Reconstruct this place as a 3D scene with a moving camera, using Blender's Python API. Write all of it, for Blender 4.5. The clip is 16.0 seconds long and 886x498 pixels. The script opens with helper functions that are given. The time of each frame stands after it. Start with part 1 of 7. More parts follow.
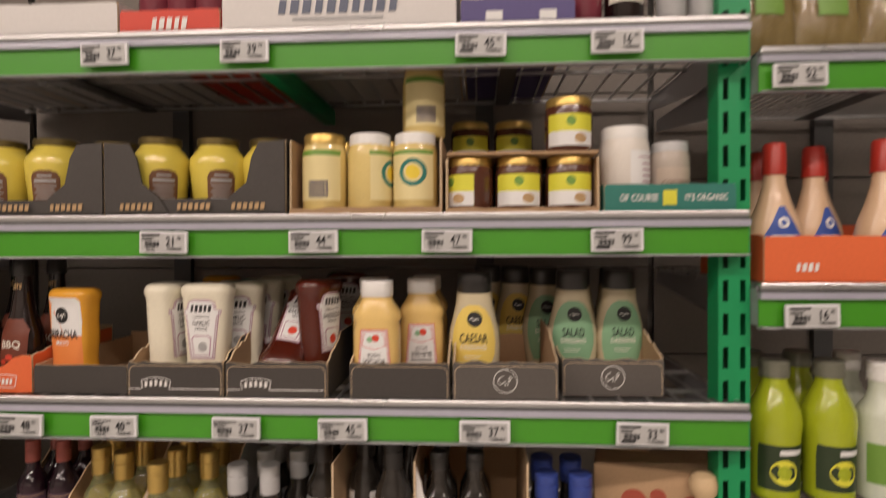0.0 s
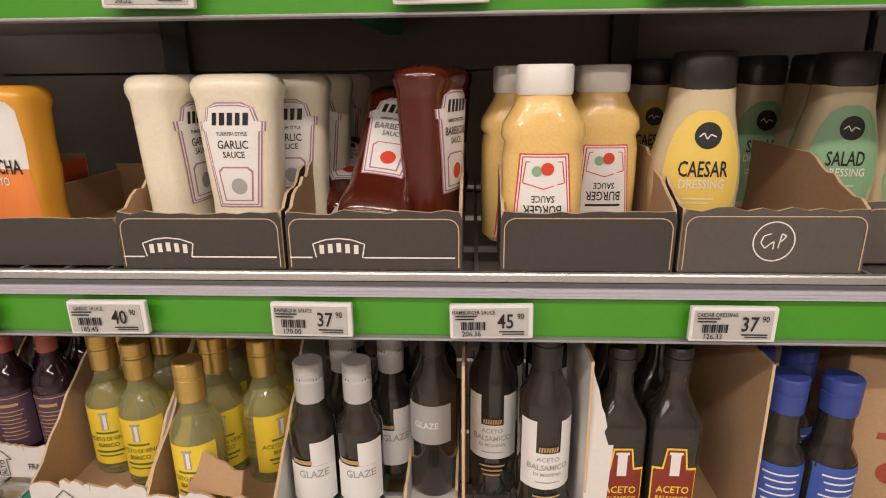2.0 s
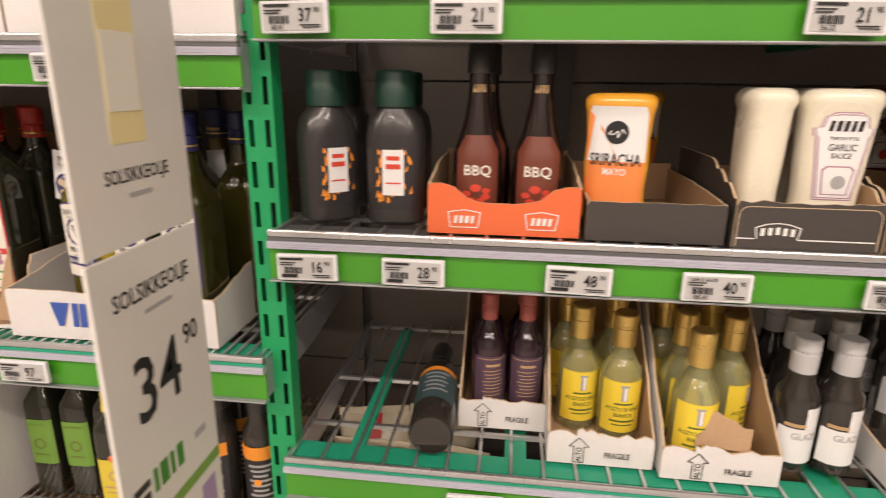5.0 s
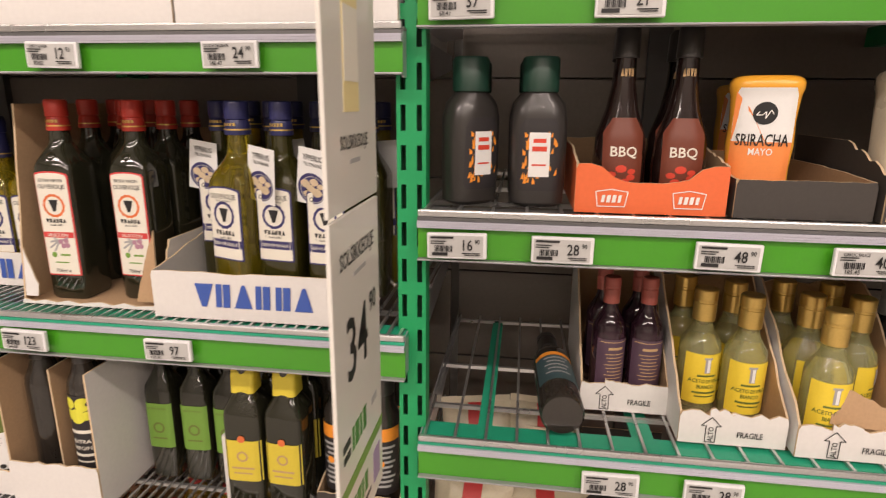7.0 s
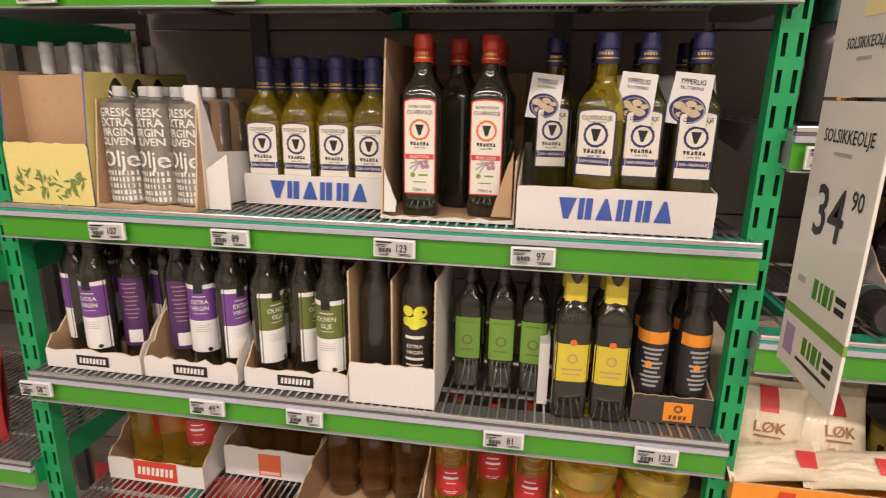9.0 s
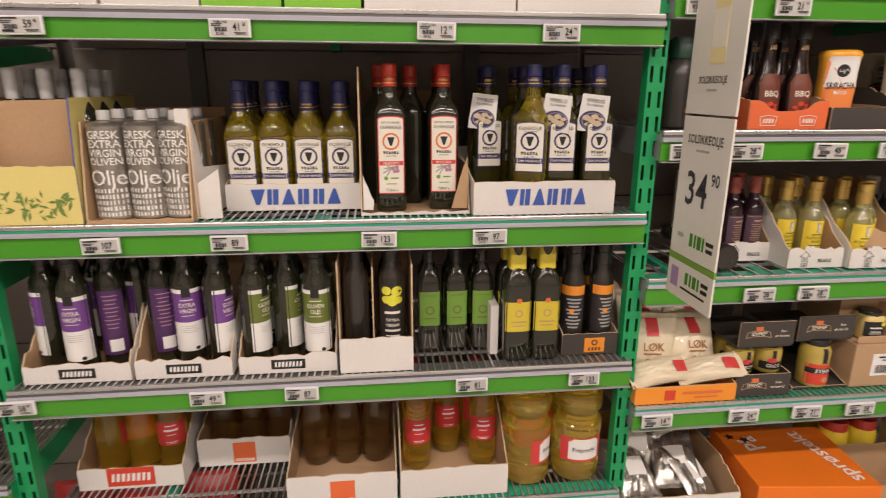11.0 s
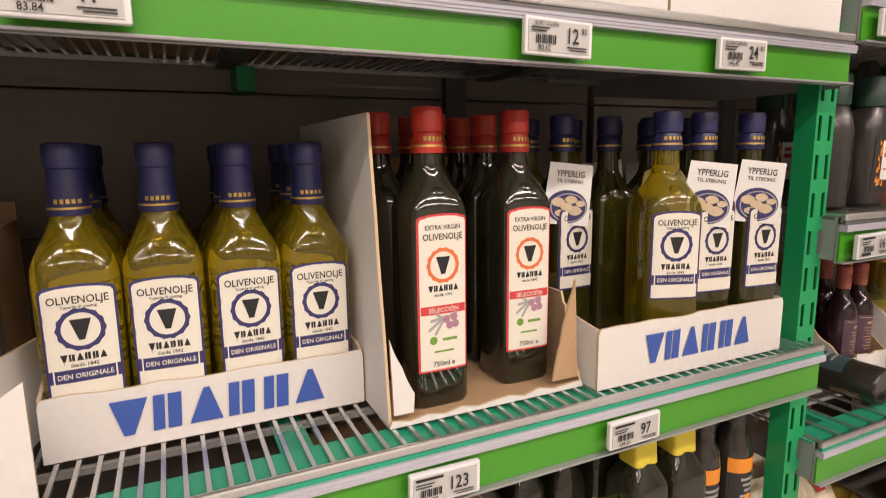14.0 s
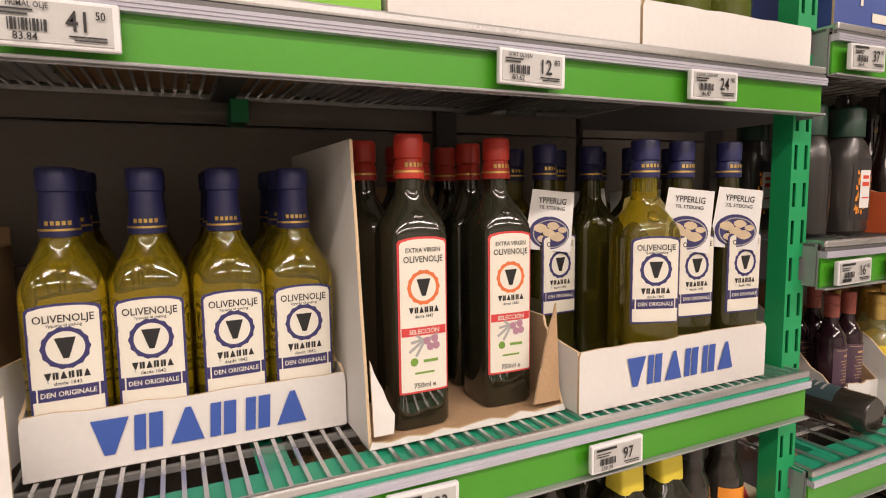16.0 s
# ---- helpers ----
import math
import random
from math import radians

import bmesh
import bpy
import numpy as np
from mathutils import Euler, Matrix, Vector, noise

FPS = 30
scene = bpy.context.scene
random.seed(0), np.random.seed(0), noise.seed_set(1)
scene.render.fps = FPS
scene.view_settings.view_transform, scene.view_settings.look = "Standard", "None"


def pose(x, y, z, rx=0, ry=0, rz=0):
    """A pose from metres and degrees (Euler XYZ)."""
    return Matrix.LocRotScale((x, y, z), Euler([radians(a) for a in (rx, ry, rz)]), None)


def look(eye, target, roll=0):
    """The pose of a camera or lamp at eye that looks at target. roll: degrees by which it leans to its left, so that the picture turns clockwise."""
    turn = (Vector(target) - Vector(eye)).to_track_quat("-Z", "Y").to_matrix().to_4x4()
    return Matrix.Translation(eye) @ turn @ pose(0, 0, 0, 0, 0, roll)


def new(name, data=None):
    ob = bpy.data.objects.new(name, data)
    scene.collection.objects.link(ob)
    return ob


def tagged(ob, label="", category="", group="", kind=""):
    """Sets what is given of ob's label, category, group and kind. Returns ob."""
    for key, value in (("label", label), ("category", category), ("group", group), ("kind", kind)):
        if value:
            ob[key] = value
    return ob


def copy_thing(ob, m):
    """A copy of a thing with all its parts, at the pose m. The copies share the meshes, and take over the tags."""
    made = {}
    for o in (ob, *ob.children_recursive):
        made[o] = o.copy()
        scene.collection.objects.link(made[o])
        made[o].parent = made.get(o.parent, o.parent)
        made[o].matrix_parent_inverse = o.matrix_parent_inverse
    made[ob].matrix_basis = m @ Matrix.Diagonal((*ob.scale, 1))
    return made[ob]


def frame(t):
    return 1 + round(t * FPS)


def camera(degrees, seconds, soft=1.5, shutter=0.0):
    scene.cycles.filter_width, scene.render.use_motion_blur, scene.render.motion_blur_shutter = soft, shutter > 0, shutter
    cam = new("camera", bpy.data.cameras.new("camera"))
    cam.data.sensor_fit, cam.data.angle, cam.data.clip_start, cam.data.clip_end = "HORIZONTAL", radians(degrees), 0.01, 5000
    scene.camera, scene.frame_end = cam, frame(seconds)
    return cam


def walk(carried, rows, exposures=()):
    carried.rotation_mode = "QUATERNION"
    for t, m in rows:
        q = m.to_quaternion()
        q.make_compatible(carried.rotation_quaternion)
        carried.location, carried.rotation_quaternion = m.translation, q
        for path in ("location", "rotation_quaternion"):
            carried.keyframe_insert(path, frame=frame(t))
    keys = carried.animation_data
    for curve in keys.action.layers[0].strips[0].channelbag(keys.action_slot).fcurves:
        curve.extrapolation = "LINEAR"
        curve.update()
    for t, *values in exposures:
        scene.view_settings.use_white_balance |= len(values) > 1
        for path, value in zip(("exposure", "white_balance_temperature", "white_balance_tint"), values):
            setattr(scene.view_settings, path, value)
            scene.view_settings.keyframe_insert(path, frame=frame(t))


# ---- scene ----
cam = camera(75.3, 16.0, soft=1.05, shutter=0.5)
PATH = [
    (0, (1.046, -0.016, 1.458), (0.925, 1.98, 1.436), -0.3),
    (0.5, (0.938, 0.065, 1.414), (0.85, 2.048, 1.175), -0.4),
    (1, (0.869, 0.256, 1.394), (0.769, 2.216, 1.012), -0.5),
    (1.5, (0.835, 0.342, 1.385), (0.737, 2.276, 0.885), -0.6),
    (2, (0.827, 0.349, 1.391), (0.725, 2.261, 0.815), -0.6),
    (2.5, (0.819, 0.347, 1.402), (0.706, 2.253, 0.804), -0.6),
    (3, (0.808, 0.371, 1.408), (0.682, 2.272, 0.801), -0.4),
    (3.5, (0.783, 0.391, 1.388), (0.642, 2.289, 0.773), -0.4),
    (4, (0.627, 0.342, 1.428), (0.44, 2.193, 0.692), -0.8),
    (4.5, (0.397, 0.227, 1.409), (0.192, 2.129, 0.826), 0.4),
    (7, (0.099, 0.136, 1.354), (-0.166, 2.055, 0.857), 0.5),
    (7.5, (0.014, -0.047, 1.23), (-0.22, 1.897, 0.822), 0.7),
    (8, (-0.173, -0.102, 1.2), (-0.36, 1.85, 0.809), 1.3),
    (8.5, (-0.302, -0.031, 1.24), (-0.632, 1.87, 0.714), 1.3),
    (10.8, (-0.586, -0.312, 1.29), (-0.456, 1.616, 0.775), -0.2),
    (11, (-0.61, -0.302, 1.302), (-0.394, 1.613, 0.768), 0.2),
    (11.5, (-0.64, -0.273, 1.282), (-0.274, 1.63, 0.787), 0.1),
    (12, (-0.655, -0.059, 1.277), (-0.243, 1.826, 0.749), 0.2),
    (12.5, (-0.634, 0.175, 1.3), (-0.181, 2.043, 0.746), 0.0),
    (13, (-0.748, 0.326, 1.275), (-0.099, 2.168, 0.842), -0.4),
    (13.5, (-0.82, 0.393, 1.304), (-0.014, 2.177, 0.894), -0.4),
    (14, (-0.818, 0.389, 1.308), (0.028, 2.171, 0.979), -0.7),
    (14.5, (-0.82, 0.388, 1.307), (0.044, 2.173, 1.046), -0.8),
    (15, (-0.821, 0.39, 1.308), (0.047, 2.176, 1.07), -0.7),
    (15.5, (-0.812, 0.385, 1.306), (0.061, 2.173, 1.099), -0.9),
    (16, (-0.805, 0.366, 1.296), (0.042, 2.167, 1.093), -0.7),
]
walk(cam, [(t, look(eye, target, roll)) for t, eye, target, roll in PATH],
     [(0, -0.25), (0.5, -0.06), (1, 0.0), (3, 0.11), (4.5, 0.34), (7, 0.28), (8.5, 0.27), (11, 0.03), (12, 0.1), (13, 0.31), (16, 0.32)])

# ---- light ----
world = bpy.data.worlds.new("world")
scene.world = world
world.use_nodes = True
world.node_tree.nodes["Background"].inputs[0].default_value = (0.9, 0.95, 1.0, 1)
world.node_tree.nodes["Background"].inputs[1].default_value = 0.0
LAMP = 29.0


# ---- materials ----
MATS = {}


def mat(name, col, rough=0.5, metal=0.0, vary=0.08, scale=60.0, bump=0.0, trans=0.0, coat=0.0, emit=0.0, spec=0.5, fine=None):
    """A procedural material: base colour with broad and fine variation, and relief."""
    if name in MATS:
        return MATS[name]
    m = bpy.data.materials.new(name)
    m.use_nodes = True
    nt = m.node_tree
    b = nt.nodes["Principled BSDF"]
    b.inputs["Roughness"].default_value = rough
    b.inputs["Metallic"].default_value = metal
    b.inputs["Transmission Weight"].default_value = trans
    b.inputs["Coat Weight"].default_value = coat
    b.inputs["Specular IOR Level"].default_value = spec
    if emit:
        b.inputs["Emission Color"].default_value = (*col, 1)
        b.inputs["Emission Strength"].default_value = emit
    tc = nt.nodes.new("ShaderNodeTexCoord")
    n1 = nt.nodes.new("ShaderNodeTexNoise")
    n1.inputs["Scale"].default_value = scale * 0.15
    n1.inputs["Detail"].default_value = 3
    n2 = nt.nodes.new("ShaderNodeTexNoise")
    n2.inputs["Scale"].default_value = fine or scale * 6
    n2.inputs["Detail"].default_value = 4
    info = nt.nodes.new("ShaderNodeObjectInfo")
    for n in (n1, n2):
        nt.links.new(tc.outputs["Object"], n.inputs["Vector"])
    add = nt.nodes.new("ShaderNodeMath")
    add.operation = "ADD"
    nt.links.new(n1.outputs["Fac"], add.inputs[0])
    nt.links.new(n2.outputs["Fac"], add.inputs[1])
    add2 = nt.nodes.new("ShaderNodeMath")
    add2.operation = "MULTIPLY_ADD"
    nt.links.new(info.outputs["Random"], add2.inputs[0])
    add2.inputs[1].default_value = 0.35
    nt.links.new(add.outputs[0], add2.inputs[2])
    ramp = nt.nodes.new("ShaderNodeMapRange")
    ramp.inputs["From Min"].default_value = 0.6
    ramp.inputs["From Max"].default_value = 1.75
    ramp.inputs["To Min"].default_value = 1 - vary
    ramp.inputs["To Max"].default_value = 1 + vary
    nt.links.new(add2.outputs[0], ramp.inputs["Value"])
    mul = nt.nodes.new("ShaderNodeVectorMath")
    mul.operation = "SCALE"
    mul.inputs[0].default_value = col
    nt.links.new(ramp.outputs["Result"], mul.inputs["Scale"])
    nt.links.new(mul.outputs[0], b.inputs["Base Color"])
    rr = nt.nodes.new("ShaderNodeMapRange")
    rr.inputs["To Min"].default_value = max(0.02, rough - 0.06)
    rr.inputs["To Max"].default_value = min(1.0, rough + 0.08)
    nt.links.new(n1.outputs["Fac"], rr.inputs["Value"])
    nt.links.new(rr.outputs["Result"], b.inputs["Roughness"])
    if bump:
        bp = nt.nodes.new("ShaderNodeBump")
        bp.inputs["Strength"].default_value = bump
        bp.inputs["Distance"].default_value = 0.002
        nt.links.new(n2.outputs["Fac"], bp.inputs["Height"])
        nt.links.new(bp.outputs[0], b.inputs["Normal"])
    MATS[name] = m
    return m


GREEN_STRIP = mat("green_strip", (0.058, 0.305, 0.013), 0.35, vary=0.06, coat=0.3)
GREEN_POST = mat("green_post", (0.01, 0.30, 0.10), 0.42, vary=0.1)
TEAL = mat("teal_bar", (0.02, 0.33, 0.19), 0.4, vary=0.12)
RAIL = mat("grey_rail", (0.36, 0.36, 0.38), 0.32, 0.35, 0.1)
ZINC = mat("zinc_wire", (0.62, 0.62, 0.62), 0.28, 0.85, 0.15)
CLEAR_RAIL = mat("clear_rail", (0.5, 0.5, 0.58), 0.15, 0.1, 0.06, coat=0.5)
BACK = mat("back_panel", (0.21, 0.185, 0.162), 0.55, 0.3, 0.15, 20)
UNDER = mat("shelf_underside", (0.14, 0.14, 0.14), 0.5, 0.4, 0.15)
TAG_CASE = mat("tag_case", (0.75, 0.75, 0.77), 0.35, vary=0.04)
TAG_FACE = mat("tag_face", (0.50, 0.50, 0.49), 0.4, vary=0.05)
INK = mat("black_ink", (0.015, 0.015, 0.016), 0.5, vary=0.1)
WHITE_INK = mat("white_ink", (0.82, 0.81, 0.78), 0.5, vary=0.05)
KRAFT = mat("kraft_card", (0.46, 0.30, 0.17), 0.85, vary=0.14, scale=40, bump=0.15)
KRAFT_EDGE = mat("torn_card_edge", (0.62, 0.47, 0.30), 0.9, vary=0.2, scale=120, bump=0.3)
CARD_DARK = mat("dark_card", (0.055, 0.048, 0.043), 0.6, vary=0.16, scale=30, bump=0.06)
CARD_GREY = mat("taupe_card", (0.10, 0.088, 0.078), 0.6, vary=0.14, scale=30, bump=0.06)
CARD_WHITE = mat("white_card", (0.74, 0.72, 0.70), 0.65, vary=0.06, scale=25, bump=0.06)
CARD_ORANGE = mat("orange_card", (0.80, 0.16, 0.05), 0.5, vary=0.08, scale=30)
CARD_RED = mat("red_card", (0.66, 0.06, 0.03), 0.5, vary=0.08, scale=30)
CARD_AMBER = mat("amber_card", (0.84, 0.30, 0.03), 0.5, vary=0.08, scale=30)
CARD_TEAL = mat("teal_card", (0.03, 0.20, 0.16), 0.55, vary=0.1, scale=30)
CARD_PURPLE = mat("purple_card", (0.09, 0.07, 0.22), 0.5, vary=0.1, scale=30)
CARD_GREEN = mat("green_card", (0.22, 0.55, 0.04), 0.5, vary=0.08, scale=30)
CARD_YELLOW = mat("yellow_card", (0.72, 0.62, 0.22), 0.55, vary=0.08, scale=30)
CARD_BLUE = mat("blue_card", (0.05, 0.09, 0.32), 0.5, vary=0.08, scale=30)
DARK_GLASS = mat("dark_glass", (0.028, 0.024, 0.020), 0.08, vary=0.2, coat=0.4)
GREEN_GLASS = mat("dark_green_glass", (0.022, 0.022, 0.013), 0.08, vary=0.2, coat=0.4)
OLIVE_OIL = mat("olive_oil_glass", (0.72, 0.585, 0.035), 0.03, vary=0.06, trans=0.90)
DEEP_OIL = mat("deep_olive_oil_glass", (0.055, 0.05, 0.010), 0.04, vary=0.1, trans=0.4, coat=0.3)
PALE_OIL = mat("pale_oil_bottle", (1.0, 0.72, 0.09), 0.03, vary=0.06, trans=0.88, coat=0.4)
VINEGAR = mat("white_vinegar_glass", (0.90, 0.90, 0.46), 0.03, vary=0.06, trans=0.82, coat=0.3)
PURPLE_VIN = mat("purple_glass", (0.03, 0.012, 0.02), 0.07, vary=0.2, coat=0.3)
CREAM = mat("cream_plastic", (0.83, 0.78, 0.62), 0.28, vary=0.09, scale=70, coat=0.3, bump=0.05, fine=300)
MUSTARD_DARK = mat("coarse_mustard", (0.50, 0.38, 0.08), 0.14, vary=0.2, scale=200, coat=0.5)
CUSTARD_L = mat("custard_label", (0.78, 0.67, 0.34), 0.5, vary=0.06)
MUSTARD = mat("mustard", (0.74, 0.60, 0.10), 0.16, vary=0.08, coat=0.5)
MUSTARD_PALE = mat("pale_mustard", (0.74, 0.58, 0.22), 0.16, vary=0.08, coat=0.5)
BURGER = mat("burger_sauce", (0.80, 0.56, 0.20), 0.16, vary=0.14, scale=110, bump=0.10, coat=0.5, fine=420)
BBQ_RED = mat("barbecue_sauce", (0.085, 0.014, 0.007), 0.15, vary=0.15, coat=0.6)
BROWN_SAUCE = mat("brown_sauce", (0.014, 0.006, 0.005), 0.15, vary=0.15, coat=0.5)
BLACK_PLASTIC = mat("black_plastic", (0.032, 0.029, 0.027), 0.3, vary=0.15, coat=0.2)
GREEN_CAP = mat("dark_green_cap", (0.012, 0.045, 0.03), 0.4, vary=0.1)
ORANGE_PLASTIC = mat("sriracha_plastic", (0.84, 0.40, 0.04), 0.25, vary=0.06, coat=0.4)
DRESSING = mat("dressing_plastic", (0.62, 0.54, 0.36), 0.25, vary=0.06, coat=0.4)
THOUSAND = mat("pink_dressing", (0.72, 0.50, 0.32), 0.25, vary=0.06, coat=0.4)
LIME = mat("lime_plastic", (0.40, 0.47, 0.02), 0.2, vary=0.08, coat=0.4)
RED_CAP = mat("red_cap", (0.44, 0.035, 0.022), 0.35, vary=0.08)
BRICK_CAP = mat("brick_red_cap", (0.40, 0.10, 0.08), 0.4, vary=0.08)
BLUE_CAP = mat("navy_cap", (0.022, 0.024, 0.095), 0.35, vary=0.1)
ROYAL_CAP = mat("royal_blue_cap", (0.04, 0.07, 0.30), 0.35, vary=0.1)
GOLD = mat("gold_foil", (0.68, 0.47, 0.14), 0.32, 0.7, 0.12)
SILVER = mat("silver_foil", (0.62, 0.61, 0.58), 0.25, 0.9, 0.2, 40, bump=0.4)
CAN = mat("brushed_can", (0.42, 0.40, 0.36), 0.30, 0.8, 0.14)
GREY_CAP = mat("grey_cap", (0.50, 0.50, 0.50), 0.35, vary=0.08)
WHITE_CAP = mat("white_cap", (0.80, 0.79, 0.76), 0.35, vary=0.04)
PAPER = mat("paper_label", (0.78, 0.75, 0.66), 0.55, vary=0.05)
PAPER_W = mat("white_label", (0.80, 0.80, 0.79), 0.5, vary=0.04)
YELLOW_L = mat("yellow_label", (0.84, 0.64, 0.05), 0.5, vary=0.06)
CORN_L = mat("corn_yellow_label", (0.80, 0.60, 0.13), 0.5, vary=0.05)
DULL_YELLOW_L = mat("dull_yellow_label", (0.68, 0.55, 0.05), 0.5, vary=0.08)
LEMON_L = mat("lemon_label", (0.74, 0.72, 0.06), 0.45, vary=0.06)
ORANGE_L = mat("orange_label", (0.84, 0.27, 0.07), 0.45, vary=0.06)
RED_L = mat("red_label", (0.62, 0.05, 0.05), 0.45, vary=0.08)
PINK_L = mat("plum_print", (0.42, 0.22, 0.30), 0.5, vary=0.08)
PURPLE_L = mat("purple_label", (0.17, 0.06, 0.28), 0.45, vary=0.08)
OLIVE_L = mat("olive_label", (0.14, 0.18, 0.035), 0.45, vary=0.08)
GREEN_L = mat("green_label", (0.17, 0.33, 0.05), 0.45, vary=0.08)
SAGE_L = mat("sage_label", (0.25, 0.46, 0.27), 0.4, vary=0.05)
NAVY_L = mat("navy_print", (0.036, 0.032, 0.135), 0.5, vary=0.08)
BLUE_L = mat("blue_print", (0.045, 0.10, 0.40), 0.5, vary=0.06)
BROWN_L = mat("brown_label", (0.16, 0.07, 0.03), 0.5, vary=0.1)
TAN_L = mat("tan_print", (0.50, 0.33, 0.16), 0.5, vary=0.1)
COPPER_L = mat("copper_print", (0.72, 0.17, 0.05), 0.5, vary=0.08)
GREY_L = mat("grey_print", (0.38, 0.38, 0.38), 0.5, vary=0.08)
LEAF_L = mat("leaf_print", (0.16, 0.26, 0.06), 0.55, vary=0.15)
BAG_CREAM = mat("cream_bag", (0.74, 0.65, 0.48), 0.28, vary=0.12, scale=50, bump=0.25, coat=0.3)
BAG_CLEAR = mat("pasta_bag", (0.26, 0.19, 0.07), 0.18, vary=0.35, scale=90, bump=0.5, coat=0.5)
BAG_RED = mat("red_bag", (0.35, 0.02, 0.02), 0.3, vary=0.25, scale=60, bump=0.3)
WOOD_CAP = mat("wooden_cap", (0.62, 0.45, 0.26), 0.55, vary=0.15, scale=80)
SIGN_W = mat("sign_card", (0.70, 0.68, 0.63), 0.35, vary=0.04, coat=0.3)
FLOOR_M = mat("floor_tile", (0.42, 0.40, 0.37), 0.3, vary=0.12, scale=8)
WALL_M = mat("store_wall", (0.48, 0.46, 0.43), 0.7, vary=0.08, scale=10)
CEIL_M = mat("ceiling_paint", (0.55, 0.55, 0.54), 0.8, vary=0.05, scale=8)
GLOW = mat("lamp_diffuser", (1.0, 0.93, 0.82), 0.5, emit=3.0)


# ---- building blocks ----
def part(name, bm, materials, parent=None, label="", smooth=False):
    """Links a bmesh as one mesh object, under a thing or a part."""
    me = bpy.data.meshes.new(name)
    bm.normal_update()
    if smooth:
        for f in bm.faces:
            f.smooth = True
    bm.to_mesh(me)
    bm.free()
    if smooth:
        me.set_sharp_from_angle(angle=radians(38))
    for m in materials if isinstance(materials, (list, tuple)) else (materials,):
        me.materials.append(m)
    ob = new(name, me)
    if parent is not None:
        ob.parent = parent
    if label:
        ob["label"] = label
    if name in ("lettering", "name_mark", "small_print", "barcode"):
        tagged(ob, label, kind="stuff")
    return ob


def thing(name, m, label, category, group="", kind=""):
    ob = new(name)
    ob.empty_display_size = 0.02
    ob.matrix_world = m
    return tagged(ob, label, category, group, kind)


def box(bm, x0, x1, y0, y1, z0, z1, mi=0, bevel=0.0):
    r = bmesh.ops.create_cube(bm, size=1, matrix=Matrix.Translation(((x0 + x1) / 2, (y0 + y1) / 2, (z0 + z1) / 2)) @ Matrix.Diagonal((x1 - x0, y1 - y0, z1 - z0, 1)))
    fs = {f for v in r["verts"] for f in v.link_faces}
    for f in fs:
        f.material_index = mi
    if bevel:
        es = {e for v in r["verts"] for e in v.link_edges}
        bmesh.ops.bevel(bm, geom=list(es), offset=bevel, segments=2, affect="EDGES", profile=0.5)
    return bm


def boxes(*dims, bevel=0.0):
    bm = bmesh.new()
    for d in dims:
        box(bm, *d, bevel=bevel)
    return bm


def ring_points(rx, ry, n, seg):
    out = []
    for i in range(seg):
        a = 2 * math.pi * i / seg
        c, s = math.cos(a), math.sin(a)
        out.append((rx * math.copysign(abs(c) ** (2 / n), c), ry * math.copysign(abs(s) ** (2 / n), s)))
    return out


def loft(sections, seg=24):
    """A closed body through sections (z, rx, ry, n); n 2 is an ellipse, more is squarer."""
    bm = bmesh.new()
    rows = [[bm.verts.new((x, y, z)) for x, y in ring_points(rx, ry, n, seg)] for z, rx, ry, n in sections]
    for a, b in zip(rows, rows[1:]):
        for i in range(seg):
            j = (i + 1) % seg
            bm.faces.new((a[i], a[j], b[j], b[i]))
    bm.faces.new(rows[0][::-1])
    bm.faces.new(rows[-1])
    return bm


def lathe(profile):
    return [(z, r, r, 2) for r, z in profile]


def front(sections, x, z, off=0.0007):
    """The point on the front of a lofted body at (x, z), a little proud of it."""
    for (z0, a0, b0, n0), (z1, a1, b1, n1) in zip(sections, sections[1:]):
        if z0 <= z <= z1 and z1 > z0:
            k = (z - z0) / (z1 - z0)
            rx, ry, n = a0 + k * (a1 - a0), b0 + k * (b1 - b0), n0 + k * (n1 - n0)
            u = min(abs(x) / rx, 0.992)
            return Vector((x, -ry * (1 - u ** n) ** (1 / n) - off, z))
    return Vector((x, -sections[0][2] - off, z))


FLAT = [(-9.0, 1e3, 1e-6, 2), (9.0, 1e3, 1e-6, 2)]


def patch(sections, rows, off=0.0009, nx=17, mi=0, bm=None):
    """A label on the front: rows of (z, x0, x1)."""
    bm = bm or bmesh.new()
    full = []
    for (z0, a0, b0), (z1, a1, b1) in zip(rows, rows[1:]):
        steps = max(1, int(abs(z1 - z0) / 0.006))
        full += [(z0 + (z1 - z0) * k / steps, a0 + (a1 - a0) * k / steps, b0 + (b1 - b0) * k / steps) for k in range(steps)]
    full.append(rows[-1])
    grid = [[bm.verts.new(front(sections, a + (b - a) * i / (nx - 1), z, off)) for i in range(nx)] for z, a, b in full]
    for r0, r1 in zip(grid, grid[1:]):
        for i in range(nx - 1):
            f = bm.faces.new((r0[i], r0[i + 1], r1[i + 1], r1[i]))
            f.material_index = mi
            f.smooth = True
    return bm


